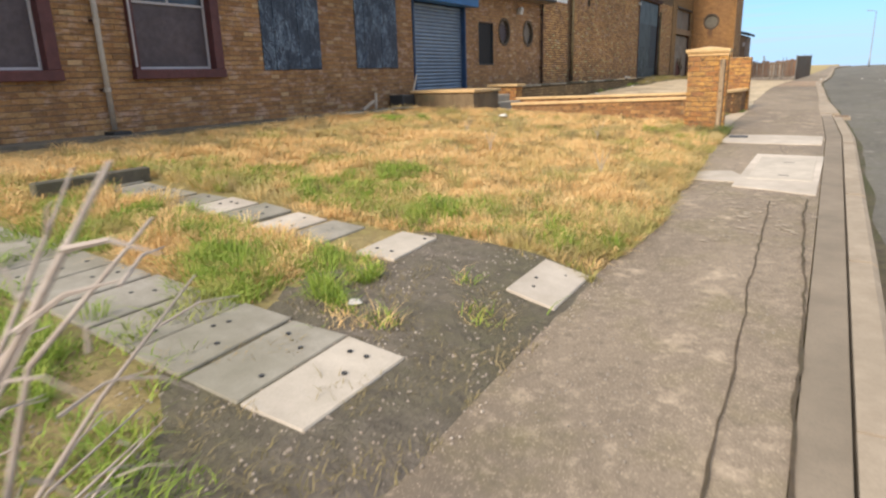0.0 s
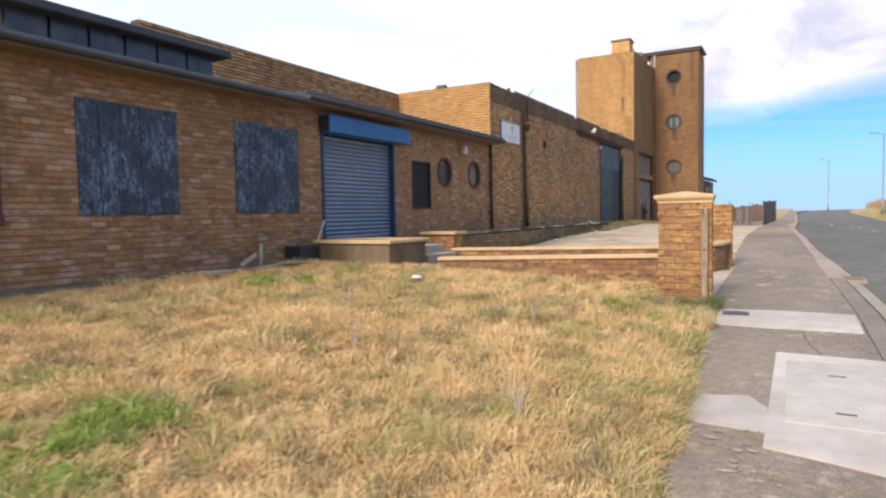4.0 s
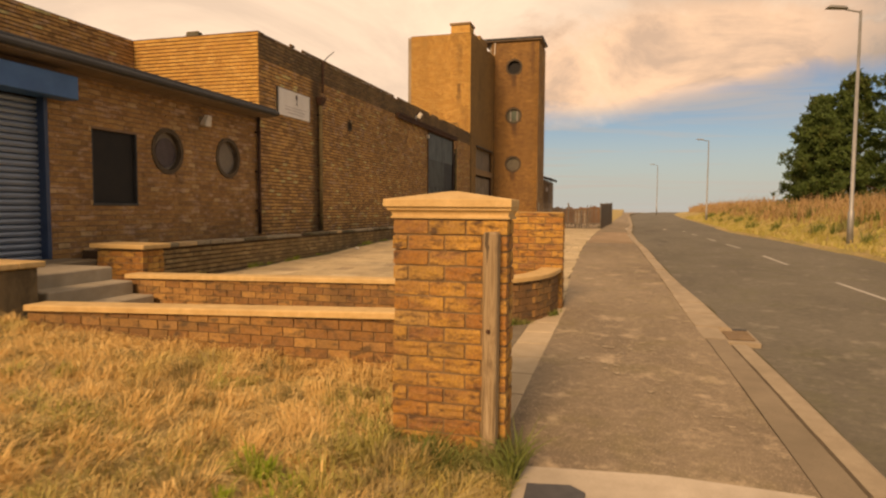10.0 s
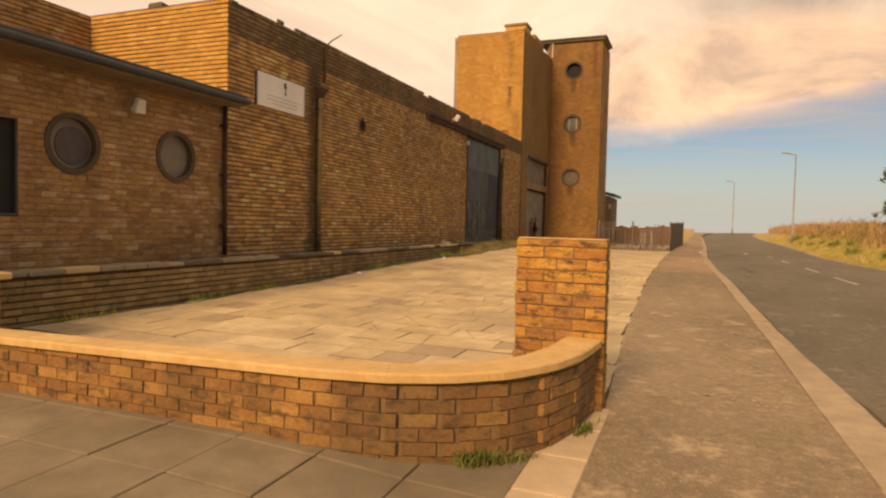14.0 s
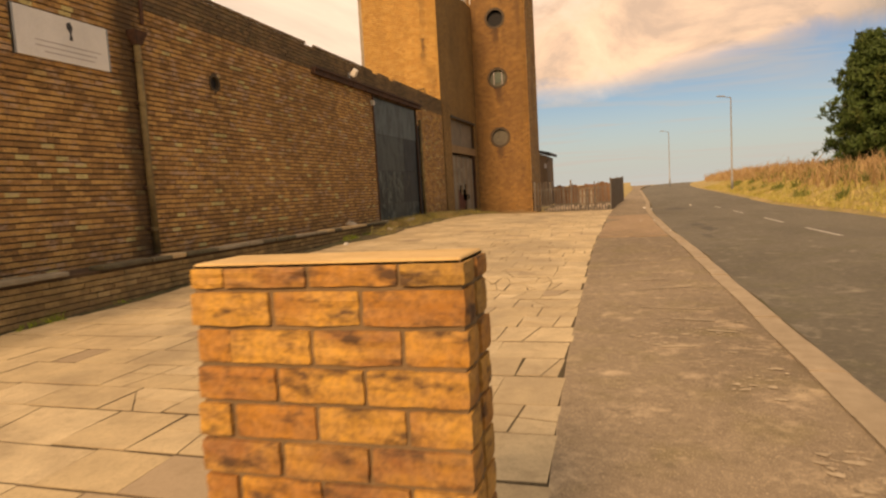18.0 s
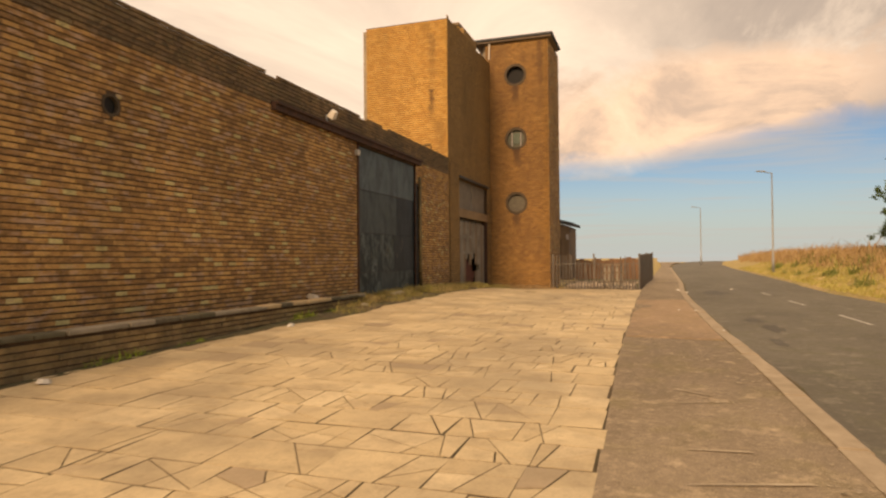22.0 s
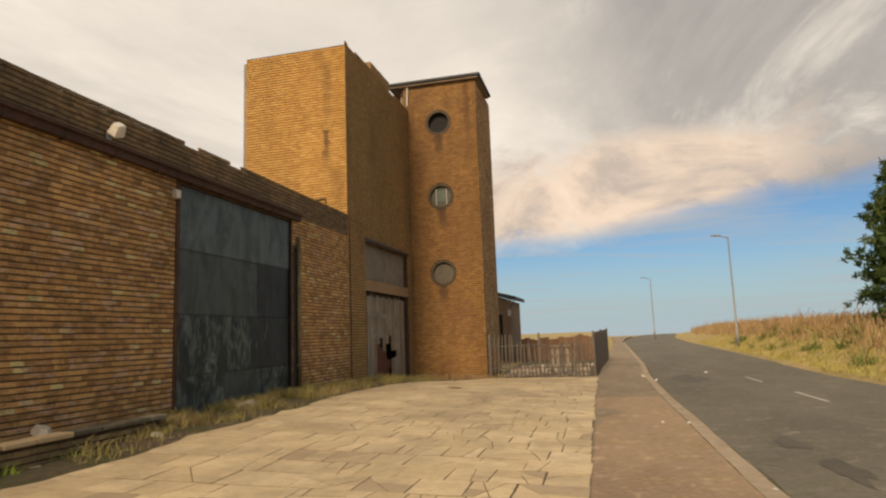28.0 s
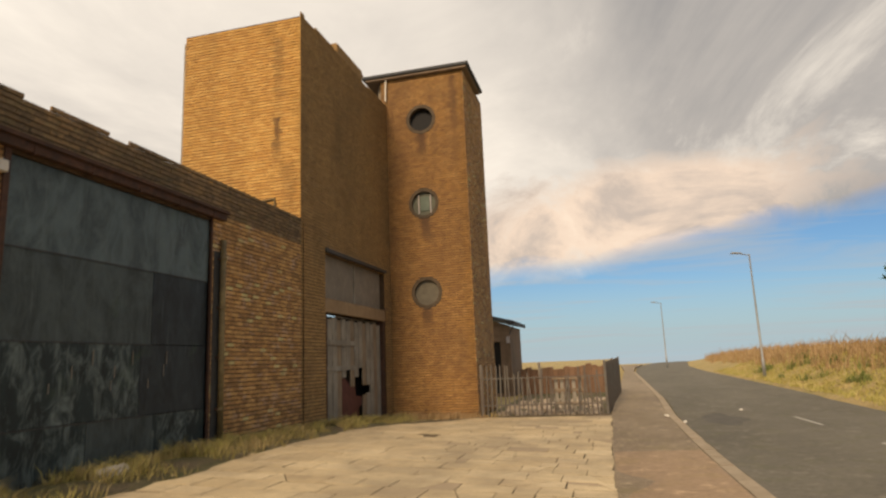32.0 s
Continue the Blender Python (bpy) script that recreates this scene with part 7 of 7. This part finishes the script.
pv = [(r_.uniform(PAVE_L(y) + 0.05, KERB_IN(y) - 0.05), y) for y in np.concatenate([r_.uniform(1.2, 13, 1500), r_.uniform(10.8, 12.9, 900), r_.uniform(14.2, 24, 900)])]
grit("pavement_grit", [(x, y, G(y) + 0.006) for x, y in pv if noise.noise((x * 1.5, y * 0.9, 31.0)) > 0.12], (0.003, 0.010), M_PEBBLE, "pale loose grit worn out of the pavement", "grit", 61)
so = [(r_.uniform(-3.0, -1.35), y) for y in r_.uniform(0.6, 4.7, 1300)]
grit("soil_stones", [(x, y, lawn_z(x, y) + 0.008) for x, y in so], (0.004, 0.013), M_RUBBLE, "small stones lying on bare soil", "stones", 62)
so = [(x, y) for x, y in ((r_.uniform(-3.1, -1.4), r_.uniform(0.5, 4.7)) for _ in range(5200)) if noise.noise((x * 2.5, y * 2.5, 40.0)) > -0.05 and not in_slabs(x, y) and not (-1.95 < x < -1.45 and 3.85 < y < 4.75)]
blades("soil_grass", [(x, y, lawn_z(x, y) + 0.002) for x, y in so], (0.015, 0.06), (0.003, 0.007), M_BLADE_OLIVE, "sparse trampled grass on bare soil", "grass", 2.2, 15)
# verge beyond the road
vk = lambda x, y: x > ROAD_R(y) + 0.1
verge_low = scatter(26000, 4.5, 9.5, 14, 90, vk, verge_z, 0.15)
blades("verge_grass", verge_low, (0.06, 0.22), (0.02, 0.045), M_BLADE_VERGE, "yellow-green mown verge grass beside the road", "grass", 0.8, 6)
verge_dark = scatter(5000, 6.0, 11.0, 16, 80, lambda x, y: x > ROAD_R(y) + 1.0 and noise.noise((x * 0.9, y * 0.45, 17.0)) > 0.27, verge_z, 0.15)
blades("verge_weeds", verge_dark, (0.15, 0.5), (0.02, 0.05), M_BLADE_DARK, "dark weed clumps standing in the verge", "weeds", 0.7, 26)
vt_ = lambda x, y: x > ROAD_R(y) + 2.2 + 0.6 * noise.noise((y * 0.2, 1, 1))
verge_tall = scatter(26000, 6.5, 22, 16, 125, vt_, verge_z, 0.25)
blades("tall_grass", verge_tall, (0.35, 0.95), (0.03, 0.07), M_BLADE_TALL, "tall dry russet grass on the bank", "grass", 0.5, 7)
# weeds at doors and plinth
wd_ = [(XW + 0.08 + abs(r_.normal(0, 0.62)), yy) for yy in r_.uniform(35.2, TOWER_Y - 0.2, 24000)]
wd_ = [(x, y) for x, y in wd_ if x < margin_x(y) + 0.1 and (y > 37.5 or x > -9.4) and noise.noise((x * 1.2, y * 0.9, 21.0)) > -0.06 - 0.25 * (x < -9.9)]
blades("wall_foot_grass", [(x, y, terrace_z(x, y) - 0.02) for x, y in wd_[::2]], (0.06, 0.28), (0.006, 0.014), M_BLADE_VERGE, "tall yellow-green grass along the foot of the wall", "grass", 0.8, 18)
blades("door_weeds", [(x, y, terrace_z(x, y) - 0.02) for x, y in wd_], (0.05, 0.24), (0.008, 0.018), M_BLADE_OLIVE, "dry olive grass growing along the foot of the wall", "weeds", 0.9, 8)
wd_ = [(-7.2 + r_.normal(-1.6, 0.9), TOWER_Y - abs(r_.normal(0.35, 0.35)) - 0.1) for _ in range(4200)]
blades("tower_weeds", [(x, y, terrace_z(x, y) - 0.02) for x, y in wd_ if x > XW + 0.05], (0.06, 0.26), (0.012, 0.025), M_BLADE_TALL, "dry grass at the foot of the tower", "weeds", 0.9, 9)
wd_ = [(-9.36 + abs(r_.normal(0, 0.06)), yy) for yy in r_.uniform(19, 37.5, 1100) if noise.noise((yy * 0.8, 0, 9)) > 0.05]
blades("plinth_weeds", [(x, y, terrace_z(x, y) - 0.01) for x, y in wd_], (0.04, 0.16), (0.008, 0.02), M_BLADE_GREEN, "small weeds along the plinth", "weeds", 0.9, 10)
curve = [(-3.7, 17.70), (-3.15, 17.76), (-2.76, 17.92), (-2.46, 18.17), (-2.24, 18.5), (-2.11, 18.93), (-2.06, 19.4)]
wd_ = []
for a_, b_ in zip(curve[:-1], curve[1:]):
    wd_ += [(a_[0] + (b_[0] - a_[0]) * q + abs(r_.normal(0, 0.03)), a_[1] + (b_[1] - a_[1]) * q - abs(r_.normal(0, 0.03))) for q in r_.uniform(0, 1, 240)]
blades("wall_weeds", [(x, y, G(y)) for x, y in wd_ if noise.noise((x * 2.5, y * 2.5, 2)) > -0.05], (0.03, 0.13), (0.006, 0.013), M_BLADE_DARK, "small dark weeds at the foot of the low wall", "weeds", 0.9, 11)

# ---- lamps, trees, fence, hut ----
def street_lamp(x, y, top):
    t = thing("street_lamp", "tall grey street lamp column on the far verge", "street lamp", "street lamps")
    z0 = verge_z(x, y) - 0.3
    h = top - z0
    Geo().tube([(x, y, z0), (x, y, z0 + 1.4), (x, y, z0 + 1.45), (x, y, z0 + h)], [0.11, 0.10, 0.07, 0.045], 10).build("column", M_LAMP, t, smooth=True)
    arm = Geo().tube([(x, y, z0 + h - 0.05), (x - 0.5, y - 0.1, z0 + h + 0.05)], 0.03, 8).build("arm", M_LAMP, t)
    Geo().prism([(-1.15, -0.16), (-0.45, -0.12), (-0.45, 0.12), (-1.15, 0.16)], 0, 0.09, pose(x, y - 0.1, z0 + h + 0.01, 0, 4, 8), 0.25).build("lantern", M_LAMP, arm, bevel=0.015)


street_lamp(6.45, 35.3, 8.85)
street_lamp(6.4, 75.2, 8.55)
street_lamp(3.5, 110.0, 8.6)


def pine(x, y, h, spread, seed):
    r = random.Random(seed)
    t = thing("pine_tree", "dark green bushy pine on the bank", "tree", "pines on the bank")
    z0 = verge_z(x, y) - 0.1
    Geo().tube([(x, y, z0), (x + 0.1, y, z0 + h * 0.4), (x - 0.1, y, z0 + h * 0.96)], [0.22, 0.15, 0.03], 8).build("trunk", M_BARK, t)
    limbs = Geo()
    vs, fs = [], []
    rs = np.random.RandomState(seed)
    k = 0
    for i in range(64):
        f = (i + 0.5) / 64
        zz = z0 + h * (0.03 + 0.95 * f)
        a = i * 2.4 + r.uniform(-0.5, 0.5)
        ln = spread * (1.0 - f) ** 0.62 * r.uniform(0.55, 1.25) + 0.2
        end = Vector((x + ln * math.cos(a), y + ln * math.sin(a), zz + ln * r.uniform(0.05, 0.32)))
        limbs.tube([(x, y, zz), end], [0.05 * (1 - f) + 0.015, 0.008], 5, False)
        for j in range(17):
            s = r.uniform(0.25, 1.05)
            c = Vector((x, y, zz)).lerp(end, s) + Vector((r.gauss(0, 0.22), r.gauss(0, 0.22), r.gauss(0.05, 0.17)))
            m = 20
            dirs = rs.normal(0, 1, (m, 3)) + np.array((0, 0, 0.5))
            dirs /= np.linalg.norm(dirs, axis=1)[:, None]
            L = rs.uniform(0.14, 0.36, m)
            sd = np.cross(dirs, rs.normal(0, 1, (m, 3)))
            sd /= np.linalg.norm(sd, axis=1)[:, None] + 1e-6
            cc = np.array(c)[None] + rs.normal(0, 0.07, (m, 3))
            tip = cc + dirs * L[:, None]
            vs.append(np.stack([cc - sd * 0.045, cc + sd * 0.045, tip + sd * 0.02, tip - sd * 0.02], 1).reshape(-1, 3))
            fs.append((np.arange(m) * 4)[:, None] + np.arange(4)[None] + k)
            k += 4 * m
    limbs.build("branchwork", M_BARK, t)
    stuff_mesh("crown", np.concatenate(vs), np.concatenate(fs), M_LEAF, t)


for i, (x, y, h, s) in enumerate(((12.1, 61.0, 7.0, 2.7), (14.6, 62.5, 9.7, 3.1), (17.4, 61.0, 11.4, 3.4), (13.4, 66, 8.6, 2.9), (21.8, 63, 13.4, 3.8), (25.5, 61, 13.0, 3.8), (29.5, 64, 13.5, 4.0))):
    pine(x, y, h, s, 40 + i)

# palisade fence round the yard beyond the tower
fn = thing("palisade_fence", "rusty grey steel palisade fence, bent and gapped", "fence")
FY = TOWER_Y - 0.05
rg = random.Random(5)


def picket(x, y, z0, z1, lean=0.0, turn=0.0):
    m = pose(x, y, z0, 0, lean, turn)
    Geo().add([m @ Vector(p) for p in ((-0.026, 0, 0), (0.0, -0.014, 0), (0.026, 0, 0), (0.026, 0, z1 - z0 - 0.09), (0.0, -0.014, z1 - z0), (-0.026, 0, z1 - z0 - 0.09), (-0.026, 0.006, 0), (0.026, 0.006, 0), (0.026, 0.006, z1 - z0 - 0.09), (-0.026, 0.006, z1 - z0 - 0.09))],
              [(0, 1, 4, 5), (1, 2, 3, 4), (6, 9, 8, 7), (0, 5, 9, 6), (2, 7, 8, 3), (5, 4, 9), (4, 3, 8), (4, 8, 9)]).build("picket", M_FENCE, fn)


x = -6.9
i = 0
while x < -2.75:
    z0 = G(FY) - 0.1
    near_tower = x < -5.9
    top = z0 + (1.85 if near_tower else rg.uniform(1.35, 1.75))
    if not (-4.3 < x < -3.7 and rg.random() < 0.6):
        picket(x, FY, z0 + 0.05, top, rg.uniform(-5, 5) if x > -5.6 else rg.uniform(-1.5, 1.5))
    x += 0.155
    i += 1
yy = FY
while yy < 66:
    picket(-2.72 + 0.05 * (yy - FY), yy, G(yy) - 0.1, G(yy) + 1.72, 0, 90)
    yy += 0.16
for a, b in (((-6.95, FY + 0.02), (-2.72, FY + 0.02)), ((-2.74, FY), (-2.16, 66))):
    for hz in (0.45, 1.35):
        Geo().tube([(*a, G(FY) + hz - 0.1), (*b, G(b[1]) + hz - 0.1)], 0.022, 6).build("rail", M_FENCE, fn)
for px, py in ((-2.72, FY), (-4.9, FY + 0.03), (-6.95, FY + 0.03), (-2.47, 60), (-2.18, 65.9)):
    Geo().box(px - 0.04, px + 0.04, py + 0.03, py + 0.10, G(py) - 0.3, G(py) + 1.75).build("post", M_FENCE, fn, bevel=0.005)

# hut beyond the tower
ht = thing("hut", "small brown brick hut with a dark lean-to roof", "hut")
HY = 66.0
hut_holes = [(1.12, 1.66, 0.9, 3.6)]
hw = wall_core("wall", (-9.8, HY, 0), X, NY, 2.2, 0.4, 4.45, 0.25, M_BRICK_HUT, hut_holes, (), ht, "", "")
for key in ("kind", "category"):
    if key in hw:
        del hw[key]
Geo().box(-7.83, -7.6, HY + 0.25, 70, 0.4, 4.4).build("side_wall", M_BRICK_HUT, ht)
# no door leaf: a black box paints the shade in the doorway
Geo().box(-8.75, -8.05, HY + 0.18, HY + 0.24, 0.4, 3.7).build("door", M_BLACK, ht, "dark open doorway")
Geo().add([(-10.1, HY - 0.25, 5.2), (-7.3, HY - 0.25, 4.45), (-7.3, 70.3, 4.45), (-10.1, 70.3, 5.2), (-10.1, HY - 0.25, 5.40), (-7.3, HY - 0.25, 4.65), (-7.3, 70.3, 4.65), (-10.1, 70.3, 5.40)],
          [(0, 3, 2, 1), (4, 5, 6, 7), (0, 1, 5, 4), (1, 2, 6, 5), (2, 3, 7, 6), (3, 0, 4, 7)]).build("roof", M_ROOF, ht, "dark felt lean-to roof")
Geo().add([(-9.8, HY, 4.44), (-7.6, HY, 4.42), (-9.8, HY, 5.12), (-9.8, HY + 0.2, 4.44), (-7.6, HY + 0.2, 4.42), (-9.8, HY + 0.2, 5.12)], [(0, 1, 2), (3, 5, 4), (0, 2, 5, 3), (1, 4, 5, 2), (0, 3, 4, 1)]).build("gable", M_BRICK_HUT, ht)
Geo().box(-7.78, -7.62, HY - 0.12, HY - 0.012, 3.5, 3.85).build("meter_box", M_UPVC, ht, "white wall box")
Geo().tube([(-7.62, HY - 0.1, 3.95), (-7.35, HY - 0.2, 4.42)], 0.03, 6).build("bracket", M_INK, ht)
# ruined yard wall and rubble behind the fence
rw = thing("yard_wall", "low ruined red-brown brick wall behind the fence", "ruined wall")
g = Geo()
n = 16
for i in range(n):
    a = -7.3 + 4.6 * i / n
    hgt = 1.95 + 0.08 * math.sin(i * 1.7) + (0.10 if i > 9 else 0)
    Geo().box(a, a + 4.6 / n + 0.01, 67.0, 67.4, 0.5, hgt + 0.15).build("brick_bay", M_BRICK_RED, rw, bevel=0.03)
yard = strip("yard", lambda y: -7.0, lambda y: -2.75 + 0.05 * (y - FY), 54.62, 67.0, 0.4, lambda x, y: G(y) - 0.05 + 0.05 * noise.noise((x * 1.3, y * 1.3, 6.0)), M_SOIL_MOSS, "bare dark soil of the fenced yard", "ground", 8, 0.1)
rb = []
for i in range(260):
    x, y = rg.uniform(-6.6, -3.0), FY + 0.4 + 7.5 * rg.random() ** 1.5
    s = rg.uniform(0.05, 0.16)
    rb.append((x, y, s))
g = Geo()
for x, y, s in rb:
    g.box(-s, s, -s * 0.6, s * 0.6, 0, s * 0.7, pose(x, y, G(y) - 0.06, rg.uniform(-20, 20), rg.uniform(-20, 20), rg.uniform(0, 180)))
tagged(g.build("rubble", M_RUBBLE), "scattered pale bricks and rubble behind the fence", "rubble", "", "stuff")
pa = thing("broken_pallet", "broken timber pallet leaning behind the fence", "pallet")
for i in range(5):
    Geo().box(-4.45 + i * 0.2, -4.33 + i * 0.2, FY + 0.3, FY + 0.325, G(FY) + 0.1, G(FY) + 1.25 - 0.1 * (i % 2)).build("slat", M_WOOD_GREY, pa)
for z in (0.3, 0.75, 1.15):
    Geo().box(-4.5, -3.4, FY + 0.26, FY + 0.298, G(FY) + z, G(FY) + z + 0.1).build("bearer", M_WOOD, pa)

# ---- small things ----
def litter(x, y, z, s, mat, name, label, cat="litter"):
    g = Geo()
    n_ = 7
    pts = [(s * rg.uniform(0.6, 1) * math.cos(2 * math.pi * i / n_), s * 0.6 * rg.uniform(0.6, 1) * math.sin(2 * math.pi * i / n_)) for i in range(n_)]
    g.prism(pts, 0, s * 0.35, pose(x, y, z, rg.uniform(-12, 12), rg.uniform(-12, 12), rg.uniform(0, 360)), 0.35)
    return tagged(g.build(name, mat, bevel=0.0), label, cat)


litter(-6.3, 13.0, lawn_z(-6.3, 13.0) + 0.11, 0.14, M_PLASTIC_WHITE, "paper_scrap", "crumpled white paper in the dry grass")
litter(-9.1, 12.6, lawn_z(-9.1, 12.6) + 0.05, 0.14, M_PLASTIC_WHITE, "paper_scrap", "white scrap at the edge of the apron")
litter(-2.6, 3.05, lawn_z(-2.6, 3.05) + 0.04, 0.07, M_PLASTIC_WHITE, "paper_scrap", "small white scrap on bare soil")
litter(-8.87, 33.2, terrace_z(-8.87, 33.2) + 0.01, 0.13, M_PLASTIC_WHITE, "broken_block", "broken white block on the flags", "rubble")
litter(-9.0, 27.9, terrace_z(-9.0, 27.9) + 0.02, 0.15, M_PLASTIC_WHITE, "broken_block", "broken white block beside the plinth", "rubble")
litter(-9.1, 37.1, terrace_z(-9.1, 37.1) + 0.02, 0.15, M_PLASTIC_WHITE, "broken_block", "pale broken block by the plinth end", "rubble")
for sx, sy, sz in ((-0.94, 40.2, 0.075), (-0.69, 35.5, 0.055), (-0.70, 50.9, 0.11), (-1.0, 53.1, 0.14), (-1.35, 40.3, 0.05)):
    litter(sx, sy, G(sy) + 0.012, sz, M_PLASTIC_WHITE, "paper_scrap", "small white scrap lying on the pavement")
litter(1.48, 55.5, G(55.5) - 0.065, 0.12, M_PLASTIC_WHITE, "paper_scrap", "white scrap lying on the road")
litter(-9.75, 35.6, 1.29, 0.3, M_CONCRETE, "loose_stone", "loose grey stone lying on the plinth", "stone")
litter(-9.65, 40.5, terrace_z(-9.6, 40.5) - 0.02, 0.45, M_CONCRETE, "loose_slab", "broken grey slab lying by the steel door", "stone")
tagged(Geo().prism([(-0.17, -0.10), (0.16, -0.11), (0.18, 0.02), (0.10, 0.10), (-0.15, 0.09)], 0, 0.018, pose(-1.53, 13.66, G(13.66) + 0.02, 3, 0, 8)).build("slate_piece", M_SLATE, bevel=0.003), "dark broken slate lying on the pavement", "slate")
litter(-2.06, 13.16, G(13.16) + 0.03, 0.22, M_CONC_PALE, "loose_stone", "pale stone at the pavement edge", "stone")
ds = thing("drain_stubs", "broken pipe stubs and a dark box at the wall foot", "pipe stubs")
Geo().tube([(XW + 0.35, 13.0, 0.92), (XW + 0.35, 13.02, 1.35)], 0.035, 8).build("stub", M_CREAM_PIPE, ds)
Geo().tube([(XW + 0.3, 12.55, 0.95), (XW + 0.45, 12.8, 1.15)], 0.05, 8).build("elbow", M_CREAM_PIPE, ds)
Geo().box(XW + 0.05, XW + 0.5, 14.0, 14.55, 0.93, 1.25).build("box", M_INK, ds, bevel=0.02)
Geo().tube([(XW + 0.4, 14.6, 1.25), (XW + 0.25, 15.05, 1.75)], 0.025, 8).build("stick", M_CREAM_PIPE, ds)
for k, (x, y, L, w_) in enumerate(((-9.5, 12.9, 0.9, 0.25), (-9.4, 13.7, 1.1, 0.22), (-9.35, 11.5, 0.7, 0.2))):
    tagged(Geo().box(-w_ / 2, w_ / 2, -L / 2, L / 2, 0, 0.04, pose(x, y, lawn_z(x, y) + 0.06, rg.uniform(-4, 4), rg.uniform(-5, 5), rg.uniform(-12, 12))).build("loose_plank", M_SLAB_DULL, bevel=0.006), "pale broken plank lying beside the wall", "plank", "loose planks")
# dead shrub beside the first step
ts = thing("dead_shrub", "bare pale dead branches leaning over the lawn", "dead shrub")
foot_ = Vector((-1.62, 0.02, lawn_z(-1.62, 0.02) - 0.03))
for tx, ty, tz, rad in ((-0.90, 0.50, 1.60, 0.017), (-1.00, 0.62, 1.48, 0.012), (-1.12, 0.42, 1.72, 0.014), (-0.98, 0.40, 1.38, 0.010), (-1.15, 0.80, 1.30, 0.009), (-1.3, 0.66, 1.55, 0.011), (-1.35, 0.75, 0.95, 0.008), (-1.05, 0.55, 1.05, 0.008), (-1.5, 0.9, 0.8, 0.007)):
    tip_ = Vector((tx, ty, tz))
    pts = [foot_.lerp(tip_, q) + Vector((rg.gauss(0, 0.03), rg.gauss(0, 0.03), 0.16 * math.sin(math.pi * q))) * (q < 0.99) for q in (0, 0.25, 0.5, 0.75, 1.0)]
    br = Geo().tube(pts, [rad * q for q in (1.0, 0.9, 0.75, 0.55, 0.25)], 6).build("branch", M_TWIG, ts, smooth=True)
    for k in range(5):
        p0 = pts[2].lerp(pts[4], k / 5)
        p1_ = p0 + Vector((rg.uniform(-0.08, 0.12), rg.uniform(-0.02, 0.20), rg.uniform(-0.10, 0.10)))
        Geo().tube([p0, p0.lerp(p1_, 0.5) + Vector((0, 0, 0.02)), p1_], [rad * 0.4, rad * 0.3, rad * 0.12], 5).build("twig", M_TWIG, br)
# stems in the lawn
for k, (x, y) in enumerate(((-2.55, 8.2), (-4.6, 9.0), (-5.9, 10.6), (-3.6, 11.3))):
    t = thing("dead_weed", "bare forked dead weed standing in the grass", "dead weed", "dead weeds in the lawn")
    z = lawn_z(x, y)
    for s in (-1, 0.2, 1):
        Geo().tube([(x, y, z), (x + 0.03 * s, y, z + 0.16), (x + 0.12 * s, y + 0.03, z + 0.36)], [0.006, 0.005, 0.002], 5).build("stem", M_TWIG, t)
